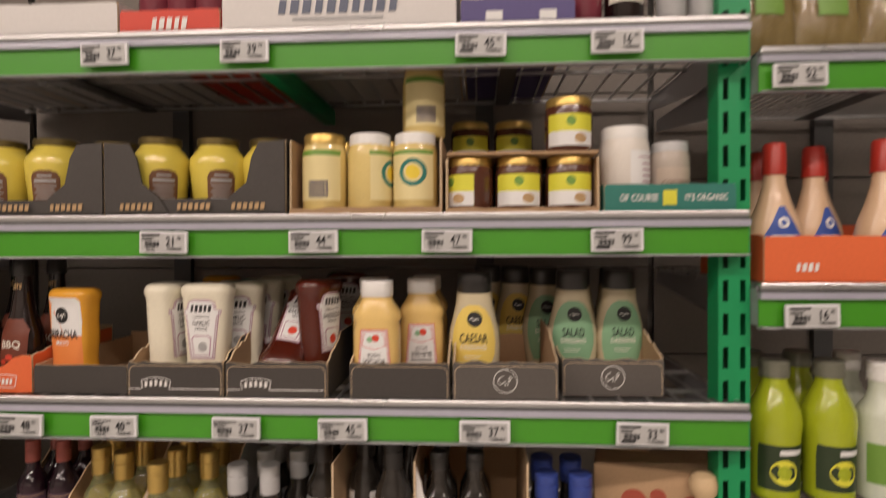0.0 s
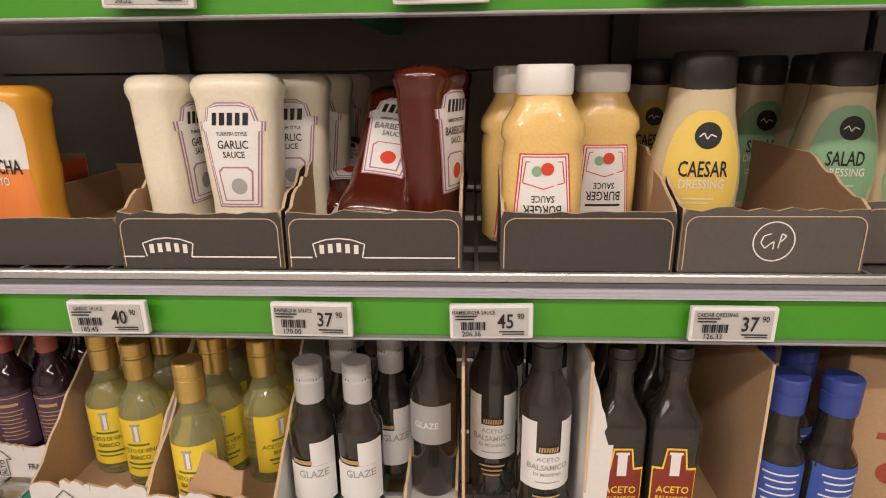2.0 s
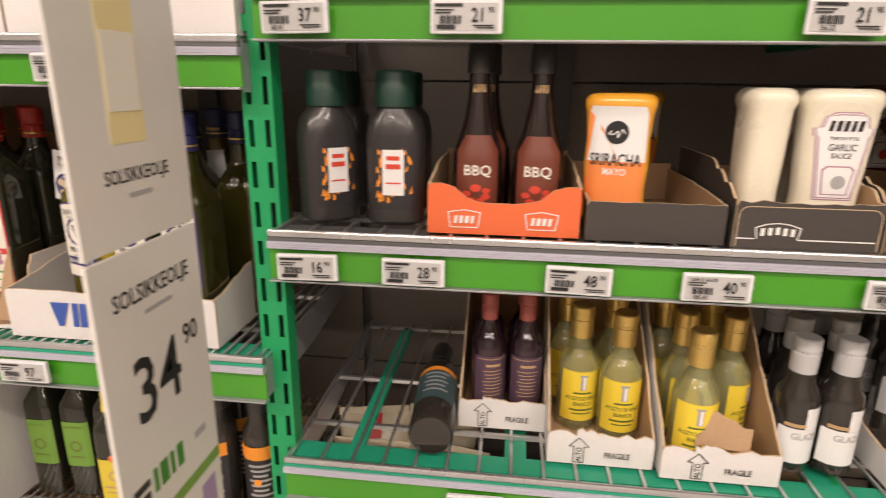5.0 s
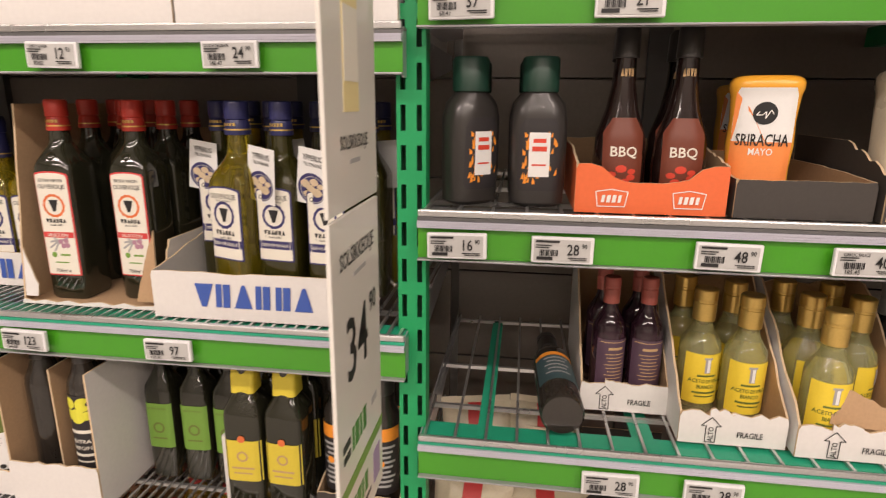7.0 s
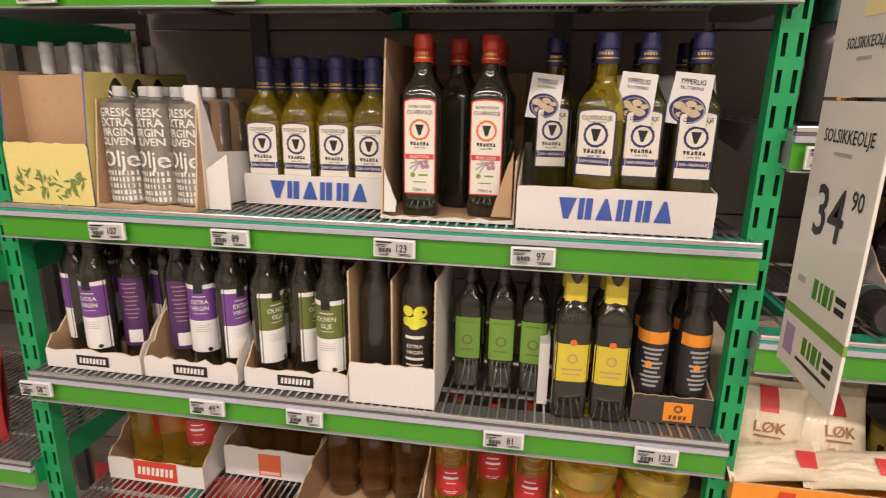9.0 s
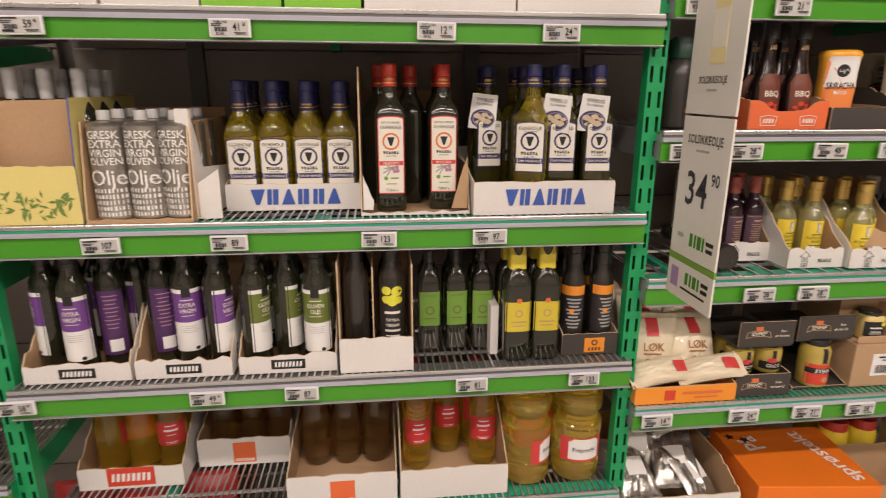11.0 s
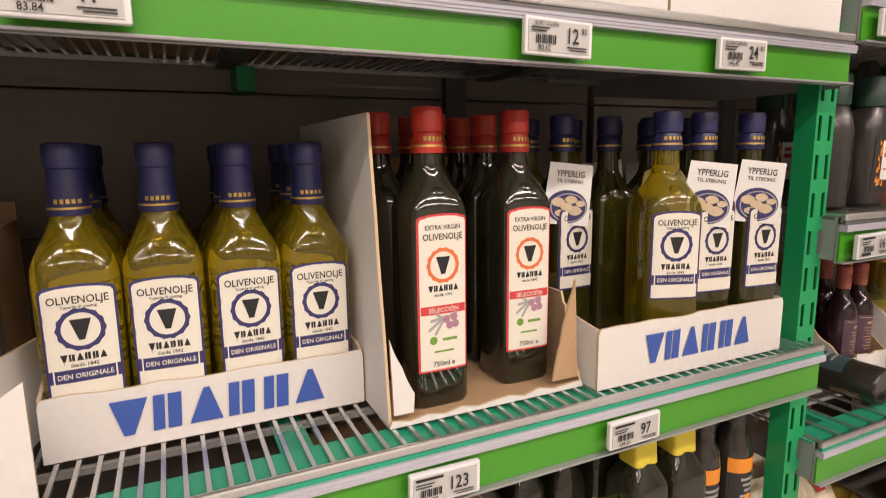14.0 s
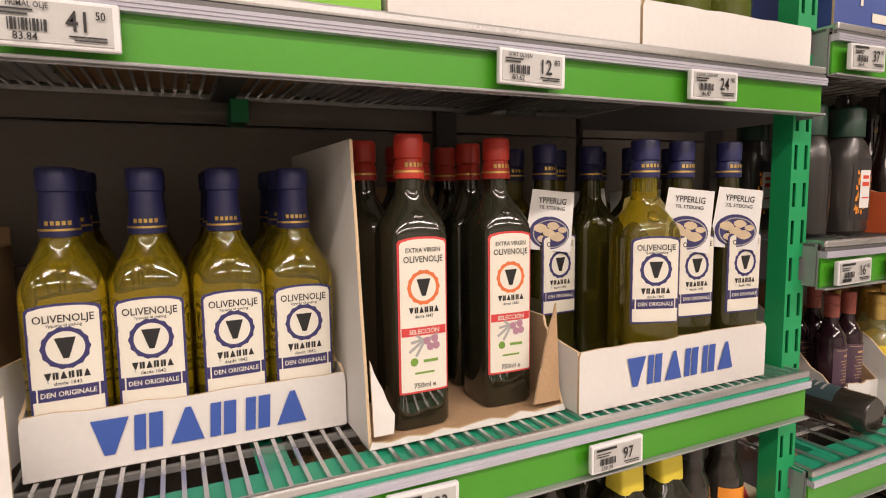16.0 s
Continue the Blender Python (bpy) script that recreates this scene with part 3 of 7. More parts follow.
def oil_square(name, glass, capm, h, r, label, paper, ringm, group, red=False, tag=False, hbf=0.64, capf=0.85):
    """A square-shouldered oil bottle with a tall cap, a paper label with a ring emblem."""
    hb = h * hbf
    k = 1.15 if hbf < 0.62 else 1.0
    s = [sq(0.001, r * 0.92), sq(0.006, r), sq(hb - 0.006, r), sq(hb + 0.002 * k, r * 0.975, 5), sq(hb + 0.010 * k, r * 0.88, 4.2), sq(hb + 0.020 * k, r * 0.72, 3.2), (hb + 0.029 * k, r * 0.57, r * 0.57, 2.4), (hb + 0.036 * k, r * 0.48, r * 0.48, 2), (hb + 0.043 * k, r * 0.45, r * 0.45, 2), (h * 0.90, r * 0.38, r * 0.38, 2)]
    th = vessel(name, s, glass, label, "bottle", group)
    cap(th, [(h * capf, r * 0.50, r * 0.50, 2), (h * (capf + 0.012), r * 0.51, r * 0.51, 2), (h * (capf + 0.05), r * 0.475, r * 0.475, 2), (h * 0.915, r * 0.425, r * 0.425, 2), (h * 0.92, r * 0.48, r * 0.48, 2), (h * 0.985, r * 0.49, r * 0.49, 2), (h * 0.996, r * 0.46, r * 0.46, 2), (h, r * 0.40, r * 0.40, 2)], capm)
    cap(th, [(h * (capf + 0.020), r * 0.509, r * 0.509, 2), (h * (capf + 0.027), r * 0.505, r * 0.505, 2)], GOLD, "cap_band", "thin gold band")
    zc = h * (capf + 0.046)
    sleeve = [(0.0, r * 0.485, r * 0.485, 2), (h, r * 0.485, r * 0.485, 2)]
    bm = bmesh.new()
    for q in range(-2, 3):
        bars(sleeve, [(q * r * 0.13, zc, r * 0.085, h * 0.014)], 0.0006, 0, bm)
    part("cap_print", bm, GOLD, th, "gold print")
    bm = bmesh.new()
    bmesh.ops.create_uvsphere(bm, u_segments=14, v_segments=8, radius=1.0, matrix=Matrix.Translation(front(s, 0, hb + 0.017 * k, -0.0006)) @ Matrix.Rotation(radians(-38), 4, "X") @ Matrix.Diagonal((r * 0.24, 0.0022, r * 0.24, 1)))
    part("seal", bm, glass, th, "moulded glass seal", smooth=True)
    z1, hw = hb - (0.005 if hbf > 0.62 else 0.011), r * 0.85
    z0 = h * 0.13 if red else z1 - 0.102
    top = [(z1 - 0.006, -hw, hw), (z1 - 0.003, -hw * 0.93, hw * 0.93), (z1 - 0.0008, -hw * 0.6, hw * 0.6), (z1, -hw * 0.2, hw * 0.2)]
    inn = [(a - 0.0022, b * 0.93, c * 0.93) for a, b, c in top]
    lb = part("label", patch(s, [(z0, -hw, hw)] + top, 0.0007), RED_L if red else NAVY_L, th)
    part("label_face", patch(s, [(z0 + 0.002, -hw * 0.93, hw * 0.93)] + inn, 0.0011), paper, lb)
    H = z1 - z0
    bm = bmesh.new()
    word(s, "OLIVENOLJE", 0, z1 - (0.022 if red else 0.013), hw * 0.33, bm, wide=0.88)
    if red:
        word(s, "EXTRA VIRGIN", 0, z1 - 0.013, hw * 0.24, bm, wide=0.9)
    else:
        word(s, "Ypperlig til steking", 0, z1 - 0.019, hw * 0.125, bm)
    ez = z0 + H * 0.68 if red else z1 - 0.039
    part("emblem_mark", emblems(s, 0, ez, hw * 0.60, hw * 0.64, "f", None, 0.0015), INK, lb, "dark wedge mark")
    part("name_mark", emblems(s, 0, ez - hw * 0.84, hw * 1.22, hw * 0.22, "fbtbbt"), INK, lb)
    word(s, "desde 1842", 0, ez - hw * 1.08, hw * 0.16, bm)
    part("lettering", bm, INK, lb)
    part("emblem", disc(s, 0, ez, hw * 0.51, hw * 0.65, wob=0.03), ringm, lb, "ring emblem")
    bm = bmesh.new()
    if red:
        bars(s, [(0, z0 + H * 0.40, hw * 1.8, H * 0.055)], 0.0013, 0, bm)
        part("band", bm, RED_L, lb, "red band")
        part("band_lettering", word(s, "SELECCIÓN", 0, z0 + H * 0.40, hw * 0.25, off=0.0018, wide=0.95), PAPER, lb)
        bm = bmesh.new()
        for i, (u, v) in enumerate(((0.10, 0.335), (0.42, 0.345), (0.24, 0.295), (0.48, 0.30))):
            disc(s, hw * u, z0 + H * v, 0.0, hw * 0.15, 0.0016 + 0.00005 * i, 0, bm, 12)
        part("olive_picture", bm, PINK_L, lb)
        bm = bmesh.new()
        for i, (u0, v0, u1, v1) in enumerate(((0.1, 0.35, -0.55, 0.33), (0.0, 0.345, -0.62, 0.27), (0.0, 0.335, -0.35, 0.24), (0.1, 0.34, 0.55, 0.375), (-0.1, 0.345, -0.3, 0.375))):
            stroke(s, [(hw * u0, z0 + H * v0), (hw * u1, z0 + H * v1)], hw * 0.11, bm, 0.0013 + 0.00004 * i)
        part("leaf_picture", bm, GREY_L, lb)
        bm = bmesh.new()
        disc(s, -hw * 0.42, z0 + H * 0.205, 0, hw * 0.16, 0.0013, 0, bm, 12)
        bars(s, [(hw * 0.25, z0 + H * 0.205, hw * 0.6, 0.003), (0, z0 + H * 0.13, hw * 0.8, 0.002)], 0.0013, 0, bm)
        part("mark", bm, GREEN_L, lb)
        part("volume", word(s, "750ml e", 0, z0 + H * 0.05, hw * 0.28), INK, lb)
    else:
        bars(s, [(0, z1 - 0.0790, hw * 1.86, 0.0115)], 0.0013, 0, bm)
        part("band", bm, NAVY_L, lb, "navy band")
        part("band_lettering", word(s, "DEN ORIGINALE", 0, z1 - 0.0790, hw * 0.22, off=0.0018, wide=0.9), PAPER, lb)
        bm = bmesh.new()
        for a in (0.10, 0.30):
            poly(s, [(-hw * 0.93, z0 + H * (0.86 - a)), (-hw * 0.93, z0 + H * (0.80 - a)), (-hw * 0.5, z0 + H * (0.62 - a)), (-hw * 0.5, z0 + H * (0.645 - a))], 0.0012, 0, bm)
        part("ribbon", bm, GREY_L, lb)
    if tag:
        tz = hb + 0.006
        fl = [(q[0], q[1], r + 0.004, q[3]) for q in FLAT]
        tg = part("neck_tag", poly(fl, [(-0.030, tz - 0.032), (0.030, tz - 0.032), (0.027, tz + 0.042), (-0.027, tz + 0.042)], 0), PAPER_W, th, "white printed neck tag")
        bm = bmesh.new()
        word(fl, "YPPERLIG", 0, tz + 0.030, 0.0105, bm, 0.0005, wide=0.82)
        word(fl, "TIL STEKING", 0, tz + 0.021, 0.006, bm, 0.0005)
        part("lettering", bm, INK, tg)
        part("picture", disc(fl, 0, tz - 0.010, 0, 0.026, 0.0005, sz=0.78), NAVY_L, tg)
        part("picture_light", disc(fl, 0.002, tz - 0.011, 0.0215, 0.0232, 0.0007, sz=0.76), GREY_L, tg)
        for k, (u, v, rr) in enumerate(((-0.012, -0.005, 0.009), (0.004, -0.001, 0.008), (0.010, -0.014, 0.0095), (-0.008, -0.018, 0.007), (-0.001, -0.010, 0.008), (0.016, -0.005, 0.006))):
            part("food_picture", disc(fl, u, tz + v, 0, rr, 0.0009 + 0.0001 * k, 0, None, 9, 0.62, 0.05), TAN_P, tg)
        tg.matrix_basis = pose(0, 0, tz + 0.04, 0, 6, -20) @ pose(0, 0, -tz - 0.04)
    return th


def round_bottle(name, glass, capm, h, r, label, group, neck=0.36, shoulder=0.62, caph=0.16, capr=None, n=2.0, category="bottle"):
    s = [(0.001, r * 0.9, r * 0.9, n), (0.005, r, r, n), (h * shoulder, r, r, n), (h * (shoulder + 0.05), r * 0.94, r * 0.94, n), (h * (shoulder + 0.11), r * 0.68, r * 0.68, (n + 2) / 2), (h * (shoulder + 0.16), r * neck * 1.12, r * neck * 1.12, 2), (h * (shoulder + 0.2), r * neck, r * neck, 2), (h * 0.97, r * neck, r * neck, 2)]
    th = vessel(name, s, glass, label, category, group)
    c = capr or r * neck * 1.16
    cap(th, [(h * (1 - caph), c * 0.97, c * 0.97, 2), (h * (1 - caph * 0.45), c, c, 2), (h * (1 - caph * 0.43), c * 0.94, c * 0.94, 2), (h * (1 - caph * 0.36), c * 0.94, c * 0.94, 2), (h * (1 - caph * 0.34), c, c, 2), (h * 0.99, c, c, 2), (h, c * 0.9, c * 0.9, 2)], capm)
    return th, s


def plain_label(th, s, z0, z1, hw, material, label="", off=0.0007):
    return part("label", patch(s, [(z0, -hw, hw), (z1, -hw, hw)], off, 11), material, th, label)


def jar(name, content, lid, h, r, label, group, lidh=0.016, n=2.0, neck=0.86):
    s = [(0.001, r * 0.9, r * 0.9, n), (0.006, r, r, n), (h * 0.70, r, r, n), (h * 0.80, r * 0.97, r * 0.97, n), (h * 0.88, r * neck, r * neck, n), (h - lidh * 0.6, r * neck, r * neck, 2)]
    th = vessel(name, s, content, label, "jar", group)
    q = r * neck * 1.03
    cap(th, [(h - lidh, q, q, 2), (h - 0.003, q * 1.01, q * 1.01, 2), (h, q * 0.96, q * 0.96, 2)], lid, "lid")
    return th, s


def squeeze(name, body, h, w, d, label, group, waist=1.0, up=True):
    """A flat squeeze bottle, rounded at top and bottom."""
    k = waist
    s = [(0.001, w * 0.32, d * 0.34, 2.6), (0.005, w * 0.39, d * 0.42, 2.6), (h * 0.07, w * 0.445, d * 0.49, 2.6), (h * 0.13, w * 0.46 * k, d * 0.51, 2.6), (h * 0.19, w * 0.435 * k, d * 0.48, 2.8), (h * 0.25, w * 0.408 * k, d * 0.45, 3), (h * 0.34, w * 0.408 * k, d * 0.45, 3.2), (h * 0.50, w * 0.432 * k, d * 0.47, 3.2), (h * 0.68, w * 0.457, d * 0.48, 3.2), (h * 0.81, w * 0.475, d * 0.49, 3.2), (h * 0.86, w * 0.486, d * 0.50, 3), (h * 0.91, w * 0.515, d * 0.57, 2.9), (h * 0.95, w * 0.515, d * 0.57, 2.8), (h * 0.98, w * 0.48, d * 0.52, 2.7), (h * 0.995, w * 0.42, d * 0.44, 2.6), (h, w * 0.36, d * 0.38, 2.6)]
    return vessel(name, s, body, label, "bottle", group, seg=44), s


def put(th, places):
    """places: (x, y, z, turn, lean sideways, lean back). The first place takes the model itself."""
    for i, p in enumerate(places):
        x, y, z, rz, ry, rx = (tuple(p) + (0, 0, 0))[:6]
        m = pose(x, y, z, rx, ry, rz)
        if i == 0:
            th.matrix_world = m
        else:
            copy_thing(th, m)


# ---- oils on the second shelf of the oil bay ----
WHITE = (CARD_WHITE, KRAFT, KRAFT_EDGE)
WHITE2 = (CARD_WHITE, CARD_WHITE, KRAFT_EDGE)
DARK = (CARD_DARK, KRAFT, KRAFT_EDGE)
GREY = (CARD_GREY, KRAFT, KRAFT_EDGE)
BROWN = (KRAFT, KRAFT, KRAFT_EDGE)
ORANGE = (CARD_ORANGE, KRAFT, KRAFT_EDGE)

z = Z["B2"]
bx, fr = tray("bottle_box", -0.932, -0.650, 0.940, 1.20, z, 0.0575, 0.085, 0.09, WHITE2, "white carton with blue block print holding olive oil", 0.0015, 3, "oil cartons")
part("print", emblems(FLAT, 0.005, 0.030, 0.192, 0.033, "fbtbbt", slant=0.05), BLUE_L, fr, "blue block logo")
bx, fr = tray("bottle_box", -0.417, -0.116, 0.849, 1.20, z, 0.069, 0.10, 0.11, WHITE2, "white carton with blue block print holding tagged oil bottles", 0.0015, 5, "oil cartons")
part("print", emblems(FLAT, 0.002, 0.037, 0.176, 0.034, "fbtbbt", slant=0.05), BLUE_L, fr, "blue block logo")
bx, fr = tray("bottle_box", -0.648, -0.421, 0.868, 1.20, z, 0.008, 0.295, 0.25, WHITE, "torn white carton with kraft inside holding dark oil bottles", 0.004, 7, "oil cartons", slope=0.12, right=0.10)
bm = bmesh.new()
rng = random.Random(4)
slab(bm, [(-0.108, 0.012), (-0.088, 0.012)] + torn((-0.086, 0.03), (-0.108, 0.085), 0.004, rng, 6), pose(0, 0.001, 0, -6))
part("torn_flap", bm, WHITE, bx)
bm = bmesh.new()
slab(bm, [(0.075, 0.012), (0.108, 0.012)] + torn((0.108, 0.12), (0.082, 0.04), 0.004, rng, 6), pose(0, 0.002, 0, -4), 0.003, 1, 0)
part("torn_flap", bm, WHITE, bx)

o = oil_square("oil_bottle", OLIVE_OIL, BLUE_CAP, 0.266, 0.0335, "square glass bottle of golden olive oil with navy cap", PAPER, NAVY_L, "small olive oil bottles", hbf=0.60, capf=0.768)
put(o, [(-0.897, 0.980, z + 0.004, 4), (-0.827, 0.980, z + 0.004, -2), (-0.758, 0.981, z + 0.004, 3), (-0.690, 0.980, z + 0.004, 1)]
    + [(-0.896 + 0.069 * i, 1.05 + 0.069 * j, z + 0.004, 4 - 3 * i) for j in (0, 1) for i in range(4)])
o = oil_square("oil_bottle", GREEN_GLASS, RED_CAP, 0.298, 0.0315, "dark green square olive oil bottle with red cap", PAPER, COPPER_L, "dark olive oil bottles", red=True, hbf=0.675)
put(o, [(-0.584, 0.916, z + 0.004, 1), (-0.473, 0.930, z + 0.004, -1)] + [(-0.605 + 0.068 * i, 1.005 + 0.068 * j, z + 0.004, 150 + 12 * i) for j in (0, 1) for i in range(3)])
o = oil_square("oil_bottle", OLIVE_OIL, BLUE_CAP, 0.298, 0.0345, "large square glass bottle of olive oil with navy cap", PAPER, NAVY_L, "large olive oil bottles")
put(o, [(-0.290, 0.890, z + 0.004, -20)] + [(-0.36 + 0.075 * i, 1.075, z + 0.004, 2) for i in range(4)])
part("neck_card", slab(bmesh.new(), [(-0.024, 0.205), (-0.020, 0.228), (-0.002, 0.236), (0.022, 0.230), (0.036, 0.212), (0.038, 0.165), (0.026, 0.163)], pose(0.004, 0.018, 0, 0, 0, -8), 0.0008, 0, 0), mat("oily_card", (0.50, 0.43, 0.16), 0.4, vary=0.1, trans=0.3), o, "oil stained paper card behind the neck")
o = oil_square("oil_bottle", DEEP_OIL, BLUE_CAP, 0.298, 0.0315, "square olive oil bottle with white printed neck tag", PAPER, NAVY_L, "tagged olive oil bottles", tag=True)
put(o, [(-0.368, 0.985, z + 0.004, 3), (-0.228, 0.892, z + 0.004, -8), (-0.154, 0.884, z + 0.004, -6), (-0.285, 0.995, z + 0.004, 172), (-0.21, 0.995, z + 0.004, 165), (-0.135, 0.995, z + 0.004, 178)])

# cans and the leafy box
bx, fr = tray("bottle_box", -1.345, -1.174, 0.842, 1.16, z, 0.112, 0.235, 0.24, (CARD_YELLOW, KRAFT, CARD_BLUE), "yellow carton with leaf print holding capped bottles", 0.0015, 9, "", slope=0.05)
bm = bmesh.new()
rng = random.Random(8)
for i in range(60):
    cx, cz, a, ln = rng.uniform(-0.075, 0.075), rng.uniform(0.012, 0.062), rng.uniform(0, 6.3), rng.uniform(0.006, 0.011)
    c, s_ = math.cos(a), math.sin(a)
    poly(FLAT, [(cx - c * ln, cz - s_ * ln), (cx + s_ * ln * 0.3, cz - c * ln * 0.3), (cx + c * ln, cz + s_ * ln), (cx - s_ * ln * 0.3, cz + c * ln * 0.3)], 0.0008 + i * 0.00001, 0, bm)
part("leaf_print", bm, LEAF_L, fr, "green leaf print")
part("inner_board", slab(bmesh.new(), [(-0.082, 0.004), (0.082, 0.004), (0.082, 0.232), (-0.082, 0.228)], pose(0, 0.052, 0)), BROWN, bx)
t_, s = round_bottle("oil_bottle", GREEN_GLASS, GREY_CAP, 0.285, 0.03, "dark bottle with a silver cap standing in a carton", "silver capped bottles", caph=0.2)
put(t_, [(-1.31 + 0.062 * (i % 3), 0.935 + 0.062 * (i // 3), z + 0.004) for i in range(9)])
bx, fr = tray("bottle_box", -1.168, -0.972, 0.838, 1.16, z, 0.008, 0.19, 0.21, BROWN, "brown carton holding printed silver oil cans", 0.0025, 11, "", slope=0.1)
s = lathe([(0.032, 0.001), (0.0345, 0.003), (0.0345, 0.006), (0.0338, 0.008), (0.0338, 0.174), (0.0345, 0.176), (0.0345, 0.179), (0.030, 0.184), (0.016, 0.188), (0.010, 0.190), (0.010, 0.195)])
c_ = vessel("oil_can", s, CAN, "brushed silver olive oil can with printed lettering", "can", "silver oil cans")
cap(c_, [(0.190, 0.0125, 0.0125, 2), (0.206, 0.0120, 0.0120, 2), (0.208, 0.011, 0.011, 2)], GREY_CAP)
bm = bmesh.new()
for k, (wd, sz, dz) in enumerate((("GRESK", 0.0205, 0.164), ("EXTRA", 0.0205, 0.147), ("VIRGIN", 0.0195, 0.130), ("OLIVEN", 0.019, 0.114), ("Olje", 0.041, 0.084))):
    word(s, wd, 0, dz, sz, bm, wide=0.88)
rng = random.Random(19)
bars(s, [(-0.026 + 0.0066 * k + rng.uniform(-0.0006, 0.0006), 0.058 - 0.0115 * i, rng.uniform(0.0016, 0.0046), rng.choice((0.0070, 0.0086))) for i in range(5) for k in range(9)], bm=bm)
part("lettering", bm, WHITE_INK, c_, "white printed words")
put(c_, [(-1.128, 0.885, z + 0.004, 8), (-1.062, 0.888, z + 0.004, -4), (-1.000, 0.892, z + 0.004, -10)] + [(-1.132 + 0.066 * i, 0.958 + 0.07 * j, z + 0.004, 5) for i in range(3) for j in range(2)])
sd = thing("side_board", pose(-0.966, 0.868, z), "white cardboard side wall standing beside the cans", "box")
rng = random.Random(12)
part("sheet", slab(bmesh.new(), [(0.0, 0.001), (0.24, 0.001), (0.24, 0.085)] + torn((0.035, 0.10), (0.0, 0.215), 0.003, rng, 5), pose(0.0, 0, 0, 0, 0, 80), 0.003), WHITE2, sd)
part("sheet", slab(bmesh.new(), [(-0.026, 0.001), (0.0, 0.001), (0.0, 0.215), (-0.026, 0.215)], pose(-0.002, 0.001, 0), 0.004), WHITE2, sd)
part("low_wall", slab(bmesh.new(), [(0.0, 0.001), (0.042, 0.001), (0.042, 0.1), (0.0, 0.072)], pose(0.001, 0.0, 0), 0.003), WHITE2, sd)

# ---- third shelf of the oil bay ----
z = Z["B3"]
for x0, x1, sd_, lb in ((-1.350, -1.138, 21, "purple"), (-1.130, -0.932, 22, "purple"), (-0.918, -0.711, 23, "green")):
    bx, fr = tray("bottle_box", x0, x1, 0.858, 1.10, z, 0.042, 0.16, 0.20, WHITE, "torn white carton holding oil bottles with %s labels" % lb, 0.005, sd_, "torn oil cartons", slope=0.6)
    part("print", poly(FLAT, [(-0.036, 0.010), (0.036, 0.010), (0.036, 0.032), (-0.036, 0.032)], 0.0008), INK, fr, "dark printed plate")
    part("plate_print", blocks(FLAT, 0, 0.021, 0.060, 0.012, 8), WHITE_INK, fr)


def tall_oil(colour, word_a, word_b, label, group):
    t, s = round_bottle("oil_bottle", GREEN_GLASS, BLACK_PLASTIC, 0.262, 0.0305, label, group, 0.50, 0.72, 0.13, 0.0165)
    hw = 0.0285
    lb = part("label", patch(s, [(0.040, -hw, hw), (0.107, -hw, hw)], 0.0007, 11), PAPER_W, t, "white lower label")
    lb2 = part("label", patch(s, [(0.1072, -hw, hw), (0.172, -hw, hw)], 0.0007, 11), colour, t, "%s upper label" % group.split()[0])
    part("band", patch(s, [(0.1722, -hw, hw), (0.181, -hw, hw)], 0.0007, 11), PAPER_W, t)
    part("plate", patch(s, [(0.164, -0.009, 0.009), (0.1815, -0.009, 0.009)], 0.0014, 5), INK, lb2, "black plate")
    bm = bmesh.new()
    word(s, word_a, 0, 0.146, 0.0125, bm, wide=0.85)
    word(s, word_b, 0, 0.133, 0.0125, bm, wide=0.85)
    bars(s, [(0, 0.157, 0.026, 0.002), (0, 0.122, 0.026, 0.0012)], bm=bm)
    part("lettering", bm, PAPER, lb2)
    part("mark", disc(s, 0.013, 0.046, 0.0, 0.0042, 0.0014), INK, lb)
    bm = patch(s, [(0.034, -0.024, 0.024), (0.180, -0.024, 0.024)], 0.0007, 11)
    bmesh.ops.rotate(bm, verts=bm.verts, matrix=Matrix.Rotation(math.pi, 3, "Z"))
    bk_ = part("back_label", bm, mat("deep_purple_label", (0.075, 0.028, 0.11), 0.45) if colour == PURPLE_L else mat("deep_olive_label", (0.06, 0.075, 0.02), 0.45), t, "plain dark back label")
    bm = patch(s, [(0.042, -0.011, 0.015), (0.070, -0.011, 0.015)], 0.0013, 7)
    bmesh.ops.rotate(bm, verts=bm.verts, matrix=Matrix.Rotation(math.pi, 3, "Z"))
    part("barcode_panel", bm, PAPER_W, bk_)
    bm = bars(s, [(0.0, 0.168 - 0.009 * i, 0.030 - 0.005 * (i % 3), 0.0022) for i in range(9)], 0.0013)
    bmesh.ops.rotate(bm, verts=bm.verts, matrix=Matrix.Rotation(math.pi, 3, "Z"))
    part("small_print", bm, PINK_L, bk_)
    part("small_print", bars(s, [(0.001, 0.098 - 0.0045 * i, 0.034 - 0.006 * (i % 2), 0.0009) for i in range(4)], 0.0014), GREY_L, lb)
    return t


